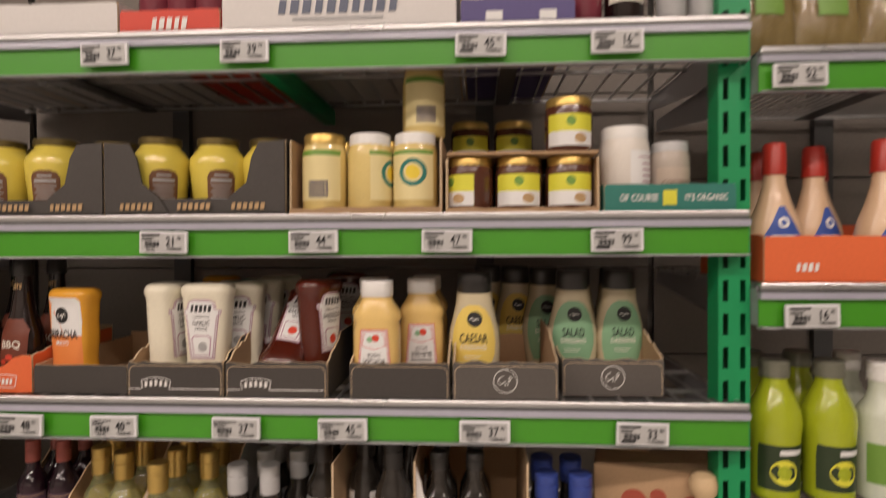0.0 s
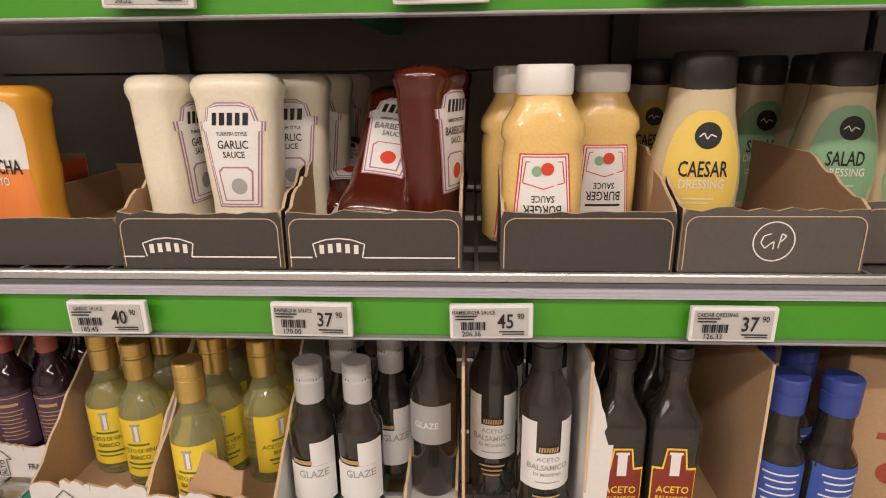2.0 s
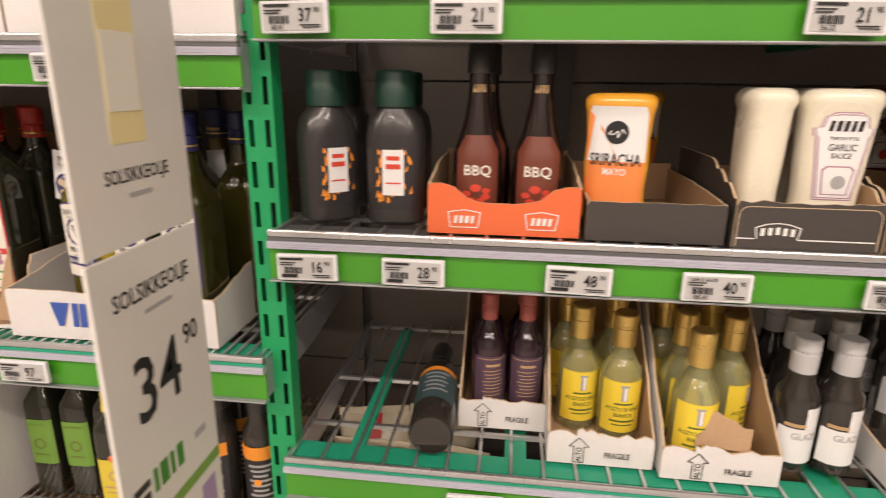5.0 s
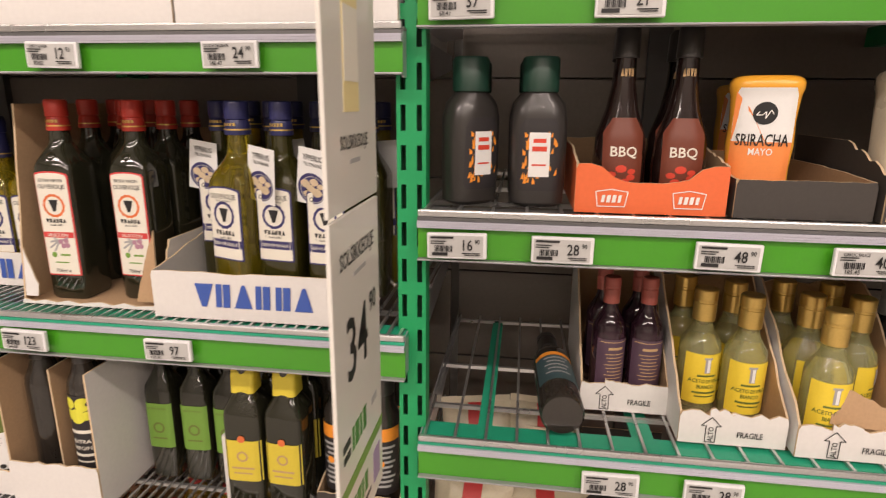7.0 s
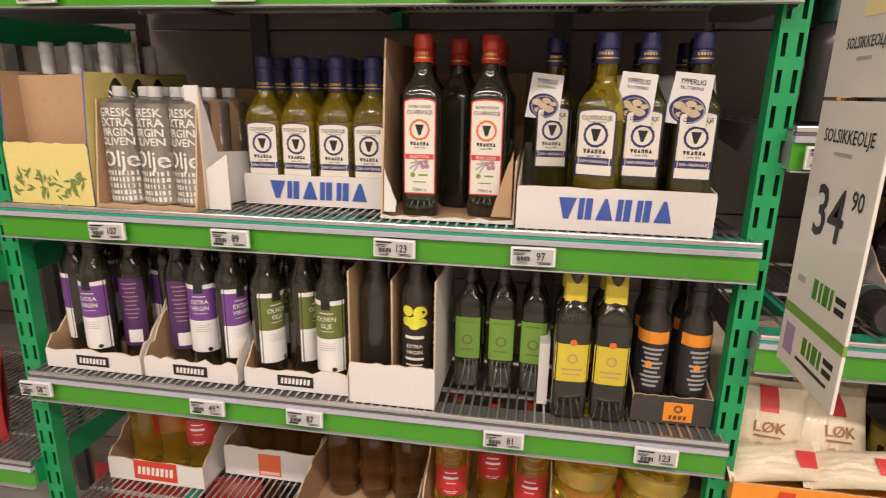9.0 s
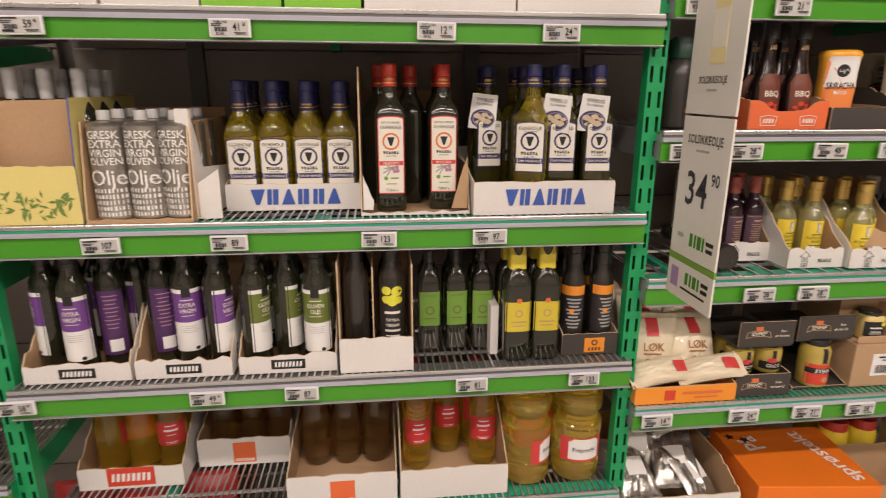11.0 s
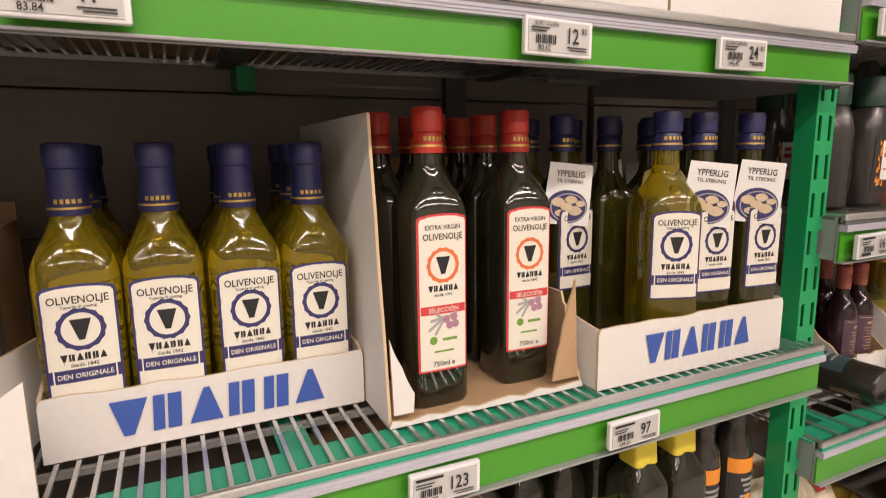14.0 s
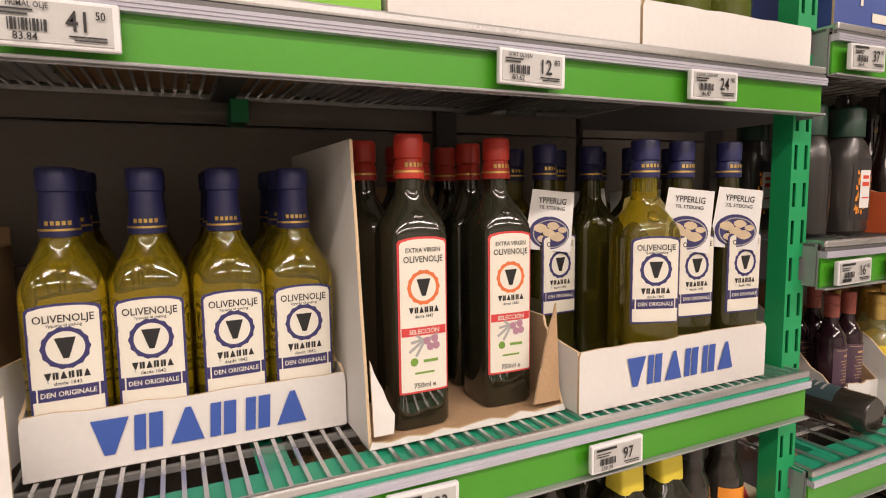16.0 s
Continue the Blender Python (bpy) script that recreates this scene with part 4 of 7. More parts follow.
o = tall_oil(PURPLE_L, "EXTRA", "VIRGIN", "dark oil bottle with purple and white label", "purple labelled bottles")
put(o, [(-1.318, 0.935, z + 0.004, -62), (-1.245, 0.897, z + 0.004, 4), (-1.190, 0.936, z + 0.004, 196), (-1.155, 0.992, z + 0.004, -66),
        (-1.088, 0.940, z + 0.004, 205), (-1.030, 0.925, z + 0.004, 14), (-0.962, 0.912, z + 0.004, 62)] + [(-1.32 + 0.065 * i, 1.03, z + 0.004, 30 * i) for i in range(6)])
o = tall_oil(OLIVE_L, "OLIVEN", "OLJE", "dark oil bottle with olive green and white label", "olive labelled bottles")
put(o, [(-0.884, 0.905, z + 0.004, 58), (-0.818, 0.925, z + 0.004, 72), (-0.750, 0.893, z + 0.004, -2)] + [(-0.885 + 0.066 * i, 1.0, z + 0.004, 20) for i in range(3)])

bx, fr = tray("bottle_box", -0.703, -0.545, 0.842, 1.06, z, 0.080, 0.25, 0.26, WHITE, "plain white carton with a tall wall holding dark bottles", 0.002, 25, "", slope=0.02, right=0.24, left=0.25)
t_, s = round_bottle("oil_bottle", DARK_GLASS, BLACK_PLASTIC, 0.272, 0.0285, "dark oil bottle with lemons on a black label", "lemon oil bottles", 0.5, 0.7, 0.14, 0.0165)
lb = plain_label(t_, s, 0.045, 0.185, 0.025, mat("charcoal_label", (0.025, 0.022, 0.024), 0.5))
bm = bmesh.new()
for u, v, rr in ((-0.012, 0.172, 0.010), (0.010, 0.170, 0.012), (0.0, 0.15, 0.013), (0.014, 0.150, 0.008), (-0.013, 0.152, 0.009)):
    disc(s, u, v, 0, rr, 0.0012 + rr * 0.02, 0, bm, 14)
part("lemon_picture", bm, LEMON_L, lb)
bm = bmesh.new()
word(s, "EXTRA", 0, 0.105, 0.0095, bm)
word(s, "VIRGIN", 0, 0.093, 0.0095, bm)
bars(s, [(0, 0.122, 0.034, 0.006), (0, 0.08, 0.034, 0.005), (0, 0.068, 0.03, 0.003)], bm=bm)
part("lettering", bm, PAPER, lb)
put(t_, [(-0.588, 0.897, z + 0.004, 0), (-0.666, 0.90, z + 0.004, 150), (-0.66, 0.965, z + 0.004, 90), (-0.59, 0.965, z + 0.004, 20)])
dv = thing("divider", pose(-0.628, 0.87, z + 0.006), "kraft cardboard divider between two bottles", "box")
part("sheet", slab(bmesh.new(), [(0, 0), (0.2, 0), (0.2, 0.23), (0, 0.225)], pose(0, 0, 0, 0, 0, 90)), BROWN, dv)

t_, s = round_bottle("oil_bottle", GREEN_GLASS, BLACK_PLASTIC, 0.240, 0.0255, "dark green square bottle with a green label", "green label bottles", 0.45, 0.68, 0.12, 0.0125, n=5)
lb = plain_label(t_, s, 0.062, 0.145, 0.0235, GREEN_L)
bm = bmesh.new()
word(s, "EXTRA VIRGIN", 0, 0.136, 0.0048, bm)
disc(s, 0, 0.10, 0.007, 0.0105, 0.0012, 0, bm)
bars(s, [(0, 0.08, 0.026, 0.003)], bm=bm)
part("lettering", bm, OLIVE_L, lb)
put(t_, [(-0.500, 0.964, z, 0), (-0.437, 0.965, z, 2), (-0.375, 0.962, z, -3), (-0.498, 1.03, z), (-0.438, 1.03, z), (-0.375, 1.03, z)])
t_, s = round_bottle("oil_bottle", GREEN_GLASS, GOLD, 0.276, 0.031, "dark square bottle with yellow label and gold neck", "yellow label bottles", 0.45, 0.64, 0.02, 0.014, n=5)
lb = plain_label(t_, s, 0.072, 0.142, 0.029, DULL_YELLOW_L)
bm = bmesh.new()
disc(s, 0, 0.115, 0.006, 0.009, 0.0012, 0, bm)
bars(s, [(0, 0.095, 0.036, 0.0035), (0, 0.086, 0.03, 0.0025)], bm=bm)
part("lettering", bm, TAN_L, lb)
part("seal", disc(s, 0, 0.145, 0, 0.006, 0.0014), COPPER_L, lb)
nk = [(0.214, 0.019, 0.0175, 6), (0.240, 0.0188, 0.0155, 6), (0.274, 0.018, 0.0035, 6), (0.276, 0.0178, 0.0015, 6)]
part("neck_booklet", loft(nk), DULL_YELLOW_L, t_, "yellow leaflet round the neck", smooth=True)
put(t_, [(-0.310, 0.892, z, 2), (-0.243, 0.892, z, -2), (-0.31, 0.965, z), (-0.243, 0.965, z)])
bk = thing("side_board", pose(-0.352, 0.90, z + 0.001), "white paper box standing beside the bottles", "box")
part("sheet", boxes((-0.012, 0.006, 0, 0.1, 0, 0.12)), CARD_WHITE, bk)
bx, fr = tray("bottle_box", -0.200, -0.066, 0.877, 1.09, z, 0.052, 0.075, 0.09, (CARD_DARK, KRAFT, KRAFT_EDGE), "dark carton with orange square holding small oil bottles", 0.0015, 27)
pr = part("print", poly(FLAT, [(-0.014, 0.006), (0.034, 0.006), (0.034, 0.042), (-0.014, 0.042)], 0.0008), CARD_AMBER, fr, "orange square print")
bm = bmesh.new()
disc(FLAT, 0.010, 0.030, 0.004, 0.0075, 0.0013, 0, bm)
blocks(FLAT, 0.010, 0.014, 0.032, 0.008, 4, bm)
part("lettering", bm, BROWN_L, pr)
t_, s = round_bottle("oil_bottle", DARK_GLASS, BLACK_PLASTIC, 0.265, 0.0275, "slim dark bottle with an orange banded label", "orange banded bottles", 0.62, 0.62, 0.26, 0.019)
lb = plain_label(t_, s, 0.045, 0.16, 0.0255, mat("charcoal_label", (0.025, 0.022, 0.024), 0.5))
part("band", patch(s, [(0.138, -0.0256, 0.0256), (0.160, -0.0256, 0.0256)], 0.0011, 11), CARD_AMBER, lb, "orange band")
bm = bmesh.new()
bars(s, [(0.004, 0.128 - 0.0085 * i, 0.034 - 0.006 * (i % 3), 0.004) for i in range(9)], bm=bm)
part("lettering", bm, GREY_L, lb)
part("mark", disc(s, 0, 0.10, 0.0, 0.006, 0.0016), CARD_AMBER, lb)
put(t_, [(-0.168, 0.917, z + 0.004, -20), (-0.101, 0.917, z + 0.004, 5), (-0.168, 0.985, z + 0.004, 5), (-0.10, 0.985, z + 0.004, 5)])

# ---- fourth shelf of the oil bay ----
z = Z["B4"]


def plastic_oil(material, h, r, label, group, cappy=RED_L, lab=RED_L):
    s = lathe([(r * 0.86, 0.001), (r * 0.97, 0.006), (r, 0.02), (r, h * 0.28), (r * 0.97, h * 0.30), (r, h * 0.32), (r, h * 0.58), (r * 0.96, h * 0.60), (r * 0.98, h * 0.66), (r * 0.92, h * 0.74), (r * 0.72, h * 0.84), (r * 0.42, h * 0.91), (r * 0.36, h * 0.94), (r * 0.36, h * 0.96)])
    t = vessel("oil_bottle", s, material, label, "bottle", group)
    cap(t, [(h * 0.95, r * 0.40, r * 0.40, 2), (h, r * 0.40, r * 0.40, 2)], cappy)
    lb = plain_label(t, s, h * 0.31, h * 0.57, r * 0.88, lab)
    bm = bmesh.new()
    bars(s, [(0, h * 0.53, r * 0.7, h * 0.012), (0, h * 0.48, r * 0.9, h * 0.022), (0, h * 0.43, r * 0.6, h * 0.008), (0, h * 0.35, r * 0.8, h * 0.008), (0, h * 0.335, r * 0.6, h * 0.006)], bm=bm)
    part("lettering", bm, PAPER_W, lb)
    return t


for x0, x1, y0, hf, sq_, sd_ in ((-1.345, -1.102, 0.965, 0.058, 1, 31), (-1.086, -0.856, 1.03, 0.078, 2, 32), (-0.838, -0.586, 0.850, 0.082, 3, 33), (-0.578, -0.322, 0.852, 0.080, 0, 34)):
    bx, fr = tray("bottle_box", x0, x1, y0, min(y0 + 0.27, 1.30), z, hf, hf + (0.09 if sq_ in (1, 0) else 0.03), hf + 0.1, WHITE, "white carton with kraft inside and an orange square" if sq_ > 1 else "white carton with kraft inside holding oil bottles", 0.003, sd_, "low oil cartons")
    if sq_:
        a, b = (0.055, 0.05) if sq_ == 1 else (0.028, 0.058)
        pr = part("print", poly(FLAT, [(-a, 0.008), (a, 0.008), (a, 0.008 + b), (-a, 0.008 + b)], 0.0008), CARD_RED if sq_ == 1 else CARD_ORANGE, fr, "orange-red printed square")
        part("lettering", blocks(FLAT, 0, 0.032 if sq_ == 1 else 0.016, a * 1.7, 0.022 if sq_ == 1 else 0.008, 8), WHITE_INK, pr)
o = plastic_oil(PALE_OIL, 0.25, 0.036, "clear plastic bottle of cooking oil with red label", "cooking oil bottles")
put(o, [(-1.292, 1.045, z + 0.004, 120), (-1.218, 1.045, z + 0.004, 200), (-1.146, 1.045, z + 0.004, 15), (-0.53, 0.985, z + 0.004, 5), (-0.447, 1.05, z + 0.004, 3), (-0.362, 0.985, z + 0.004, -5), (-0.53, 1.07, z + 0.004), (-0.37, 1.07, z + 0.004)])
# clear bottles standing in shadow; the amber colour carries that shade
o = plastic_oil(mat("shade_tinted_oil_bottle", (0.42, 0.24, 0.08), 0.05, trans=0.86, coat=0.4), 0.25, 0.036, "empty looking clear plastic oil bottle, coloured amber for shade, without front label", "amber oil bottles", BROWN_L, mat("amber_label", (0.12, 0.07, 0.03), 0.4))
put(o, [(-0.785, 1.03, z + 0.004, 180), (-0.71, 1.03, z + 0.004, 180), (-0.635, 1.03, z + 0.004, 180), (-1.03, 1.11, z + 0.004, 180), (-0.96, 1.11, z + 0.004, 180), (-0.89, 1.11, z + 0.004, 180)])
h, r = 0.262, 0.060
s = lathe([(r * 0.86, 0.001), (r * 0.97, 0.008), (r, 0.025), (r, 0.052), (r * 0.965, 0.058), (r * 0.965, 0.125), (r, 0.131), (r * 0.97, 0.137), (r, 0.143), (r * 0.97, 0.149), (r, 0.155), (r * 0.82, 0.172), (r * 0.80, 0.178), (r * 0.98, 0.196), (r * 0.99, 0.215), (r * 0.93, 0.232), (r * 0.6, 0.248), (r * 0.42, 0.252), (r * 0.42, 0.258)])
o = vessel("oil_bottle", s, PALE_OIL, "large ribbed clear bottle of golden frying oil", "bottle", "frying oil bottles", seg=32)
cap(o, [(0.255, r * 0.46, r * 0.46, 2), (0.272, r * 0.46, r * 0.46, 2)], YELLOW_L)
lb = part("label", patch(s, [(0.060, -0.051, 0.051), (0.124, -0.051, 0.051)], 0.0008, 17), RED_L, o)
part("label_face", patch(s, [(0.066, -0.037, 0.037), (0.112, -0.037, 0.037), (0.122, -0.026, 0.026)], 0.0013, 17), PAPER_W, lb, "white label panel")
bm = bmesh.new()
word(s, "Fritymolje", 0, 0.093, 0.016, bm, 0.0018, wide=0.9)
bars(s, [(0, 0.108, 0.03, 0.003), (0, 0.080, 0.05, 0.002)], bm=bm)
part("lettering", bm, INK, lb)
put(o, [(-0.262, 0.925, z, 60), (-0.133, 0.925, z, 3), (-0.262, 1.05, z, 60), (-0.133, 1.05, z, 3)])

# ---- top shelf of the oil bay ----
z = Z["B1"]
for x0, x1, hf, m_, lab in ((-1.365, -1.275, 0.075, WHITE2, "white"), (-1.262, -1.095, 0.075, WHITE2, "white"), (-1.088, -0.922, 0.08, WHITE2, "white"), (-0.918, -0.778, 0.07, (CARD_GREEN, KRAFT, KRAFT_EDGE), "green"), (-0.772, -0.634, 0.07, (CARD_GREEN, KRAFT, KRAFT_EDGE), "green"), (-0.628, -0.343, 0.085, WHITE2, "long white"), (-0.339, -0.056, 0.052, WHITE2, "long white")):
    bx, fr = tray("carton", x0, x1, 0.848, 1.29, z, hf, hf + 0.03, hf + 0.03, m_, "%s cardboard shelf carton with plain front" % lab, 0.001, int(abs(x0) * 100), "top shelf cartons")
    if lab == "green":
        part("print", bars(FLAT, [(0, 0.04, 0.07, 0.012), (0, 0.022, 0.05, 0.006)]), PAPER_W, fr)
t_, s = jar("olive_jar", mat("olive_brine", (0.10, 0.12, 0.02), 0.1, coat=0.5), GOLD, 0.13, 0.034, "glass jar of green olives with gold lid", "olive jars")
put(t_, [(-0.88 + 0.075 * i, 0.92, z + 0.004) for i in range(11)])


# ---- sauces on the third shelf of the sauce bay ----
z = Z["A3"]
s = [(0.001, 0.028, 0.022, 3), (0.006, 0.035, 0.027, 3), (0.06, 0.036, 0.028, 3), (0.11, 0.036, 0.028, 3), (0.13, 0.032, 0.025, 2.6), (0.142, 0.022, 0.020, 2.2), (0.146, 0.020, 0.020, 2)]
t_ = vessel("sauce_bottle", s, BLACK_PLASTIC, "black barbecue sauce bottle with dark green cap", "bottle", "black sauce bottles")
cap(t_, [(0.144, 0.0235, 0.0235, 2), (0.182, 0.0235, 0.0235, 2), (0.186, 0.021, 0.021, 2)], GREEN_CAP, seg=28)
lb = part("label", patch(s, [(0.022, -0.023, 0.023), (0.03, -0.027, 0.027), (0.10, -0.025, 0.025), (0.112, -0.019, 0.019)], 0.0007), mat("charcoal_label", (0.025, 0.022, 0.024), 0.5), t_, "charcoal label with orange flames")
bm = bmesh.new()
rng = random.Random(31)
for i in range(34):
    fx, fz, fh = rng.uniform(-0.021, 0.021), rng.uniform(0.03, 0.090), rng.uniform(0.006, 0.014)
    poly(s, [(fx - 0.0018, fz), (fx + 0.0018, fz), (fx + 0.002, fz + fh * 0.5), (fx + rng.uniform(-0.003, 0.003), fz + fh)], 0.0010 + 0.00001 * i, 0, bm)
part("flame_print", bm, CARD_AMBER, lb)
fc = part("label_face", patch(s, [(0.040, -0.013, 0.013), (0.095, -0.013, 0.013)], 0.0016), PAPER_W, lb)
part("lettering", bars(s, [(0, 0.085, 0.016, 0.005), (0, 0.075, 0.018, 0.006), (0, 0.055, 0.018, 0.002)], 0.002), CARD_RED, lb)
put(t_, [(0.028, 0.900, z, 42), (0.116, 0.898, z, 4), (0.026, 0.985, z), (0.112, 0.985, z)])

bx, fr = tray("sauce_box", 0.163, 0.340, 0.850, 1.05, z, 0.060, 0.075, 0.08, ORANGE, "orange carton holding two barbecue sauce bottles", 0.001, 41, "", dip=0.022)
for cx in (-0.045, 0.045):
    part("print", blocks(FLAT, cx, 0.0185, 0.026, 0.009, 4), WHITE_INK, fr, "white logo blocks")
    part("print_edge", stroke(FLAT, [(cx - 0.016, 0.009), (cx - 0.019, 0.027), (cx, 0.030), (cx + 0.019, 0.027), (cx + 0.016, 0.009), (cx - 0.016, 0.009)], 0.0012), WHITE_INK, fr, "white logo outline")
s = [(0.001, 0.026, 0.022, 2.4), (0.006, 0.031, 0.027, 2.4), (0.05, 0.0325, 0.028, 2.3), (0.085, 0.030, 0.026, 2.2), (0.12, 0.019, 0.018, 2), (0.15, 0.0135, 0.0135, 2), (0.185, 0.012, 0.012, 2)]
t_ = vessel("sauce_bottle", s, BROWN_SAUCE, "long-necked bottle of dark barbecue sauce", "bottle", "long necked sauce bottles")
cap(t_, [(0.180, 0.0155, 0.0155, 2), (0.214, 0.0145, 0.0145, 2), (0.219, 0.011, 0.011, 2)], BLACK_PLASTIC)
lb = part("label", patch(s, [(0.018, -0.024, 0.024), (0.092, -0.024, 0.024), (0.11, -0.014, 0.014)], 0.0007), mat("rust_label", (0.17, 0.04, 0.02), 0.45, vary=0.3, scale=200), t_, "rust coloured label")
part("lettering", word(s, "BBQ", 0, 0.070, 0.017, wide=1.0), PAPER, lb)
bm = bmesh.new()
rng = random.Random(37)
for i in range(9):
    disc(s, rng.uniform(-0.016, 0.016), rng.uniform(0.024, 0.05), 0, rng.uniform(0.003, 0.007), 0.0012 + 0.00002 * i, 0, bm, 9, 0.7)
part("food_picture", bm, CARD_RED, lb)
part("logo", emblems(s, 0, 0.163, 0.016, 0.009, "tbfb", None, 0.0012), TAN_L, t_)
put(t_, [(0.218, 0.895, z + 0.004, 3), (0.291, 0.895, z + 0.004, -3), (0.226, 0.965, z + 0.004), (0.296, 0.965, z + 0.004)])

tray("sauce_box", 0.347, 0.499, 0.846, 1.10, z, 0.046, 0.052, 0.06, DARK, "dark cardboard tray holding sriracha sauce bottles", 0.0008, 43, "dark sauce trays")
t_, s = squeeze("sauce_bottle", ORANGE_PLASTIC, 0.160, 0.078, 0.05, "orange squeeze bottle of sriracha sauce", "sriracha bottles", 1.10)
lb = part("label", patch(s, [(0.084, -0.0325, 0.0325), (0.105, -0.0325, 0.0325), (0.138, -0.032, 0.032), (0.146, -0.029, 0.029)], 0.0007), PAPER_W, t_, "white label")
part("label_lower", patch(s, [(0.018, -0.028, 0.028), (0.026, -0.032, 0.032), (0.084, -0.0325, 0.0325)], 0.0007), ORANGE_L, lb, "orange lower label")
part("label_corner", poly(s, [(-0.0325, 0.0845), (0.004, 0.0845), (-0.016, 0.122), (-0.0325, 0.142)], 0.0010), ORANGE_L, lb, "orange label corner")
e = part("emblem", disc(s, 0.0, 0.117, 0, 0.0130, 0.0014), INK, lb)
part("emblem_strokes", stroke(s, [(-0.006, 0.119), (-0.009, 0.115), (-0.003, 0.115), (0.001, 0.119), (0.001, 0.111), (0.006, 0.121), (0.009, 0.116)], 0.0011, off=0.0020), WHITE_INK, e)
part("lettering", word(s, "SRIRACHA", 0.0, 0.0865, 0.0195, wide=0.62, off=0.0016), INK, lb)
part("small_print", word(s, "MAYO", 0.0, 0.0725, 0.0115, bars(s, [(0.0, 0.031, 0.014, 0.004)], 0.0012), wide=0.8), PAPER_W, lb)
put(t_, [(0.382, 0.894, z + 0.004, -14), (0.472, 1.24, z + 0.004, -4)])


def torn_box(x0, x1, seed, mats, label, hf=0.054, hs=0.088, left=None, y0=0.838):
    bx, fr = tray("sauce_box", x0, x1, y0, y0 + 0.242, z, hf, hs, 0.06, mats, label, 0.0024, seed, "dark sauce boxes", slope=0.42, left=left)
    a, b = (x1 - x0) / 2 - 0.003, hf - 0.006
    pts = [(-a, 0.003)] + [(-a + 0.010 * (1 - math.cos(q)), b - 0.010 * (1 - math.sin(q))) for q in [math.pi / 2 * k / 4 for k in range(5)]]
    pts += [(-u, v) for u, v in pts[::-1]]
    part("panel_edge", stroke(FLAT, pts, 0.0009, off=0.0007), KRAFT_EDGE, fr, "pale worn panel edge")
    return bx, fr


def white_frame(fr, w):
    """A printed logo arch and a thin line on a dark box."""
    bm = bmesh.new()
    cx, c0 = -w * 0.20, 0.0125
    arch = [(-0.0210, 0.0), (-0.0235, 0.0125), (-0.012, 0.0165), (0.0, 0.0178), (0.012, 0.0165), (0.0235, 0.0125), (0.0210, 0.0)]
    stroke(FLAT, [(cx + u, c0 + v) for u, v in arch], 0.0012, bm, 0.0008)
    for q in range(5):
        u = (q - 2) * 0.0078
        bars(FLAT, [(cx + u, c0 + 0.0075 + 0.0016 * (1 - abs(q - 2) / 2), 0.0042, 0.0085)], 0.0008, 0, bm)
    bars(FLAT, [(-w * 0.42, c0, w * 0.13, 0.0014), (w * 0.20, c0, w * 0.52, 0.0014)], bm=bm)
    part("print", bm, WHITE_INK, fr, "white arched logo and line")


bx, fr = torn_box(0.505, 0.656, 45, DARK, "torn dark box holding garlic sauce bottles")
white_frame(fr, 0.151)
bx, fr = torn_box(0.660, 0.818, 46, DARK, "torn dark box holding barbecue sauce bottles")
white_frame(fr, 0.158)
torn_box(0.852, 1.003, 47, DARK, "torn dark box holding burger sauce bottles", 0.055, 0.098)
for x0, x1, sd_, hs, left in ((1.008, 1.164, 48, 0.092, 0.092), (1.174, 1.326, 49, 0.086, 0.060)):
    bx, fr = torn_box(x0, x1, sd_, GREY, "taupe box with round white emblem holding salad dressing", 0.057, hs, left, 0.838 if sd_ == 48 else 0.868)
    bm = disc(FLAT, 0.0, 0.029, 0.0168, 0.0180, 0.0008)
    stroke(FLAT, [(-0.003, 0.036), (-0.009, 0.034), (-0.011, 0.028), (-0.007, 0.023), (-0.003, 0.027), (0.0, 0.029), (0.0, 0.022)], 0.0011, bm, 0.0008)
    stroke(FLAT, [(0.004, 0.023), (0.006, 0.036), (0.010, 0.034), (0.006, 0.029)], 0.0011, bm, 0.0008)
    part("print", bm, WHITE_INK, fr, "round white emblem")


UP = 0.013


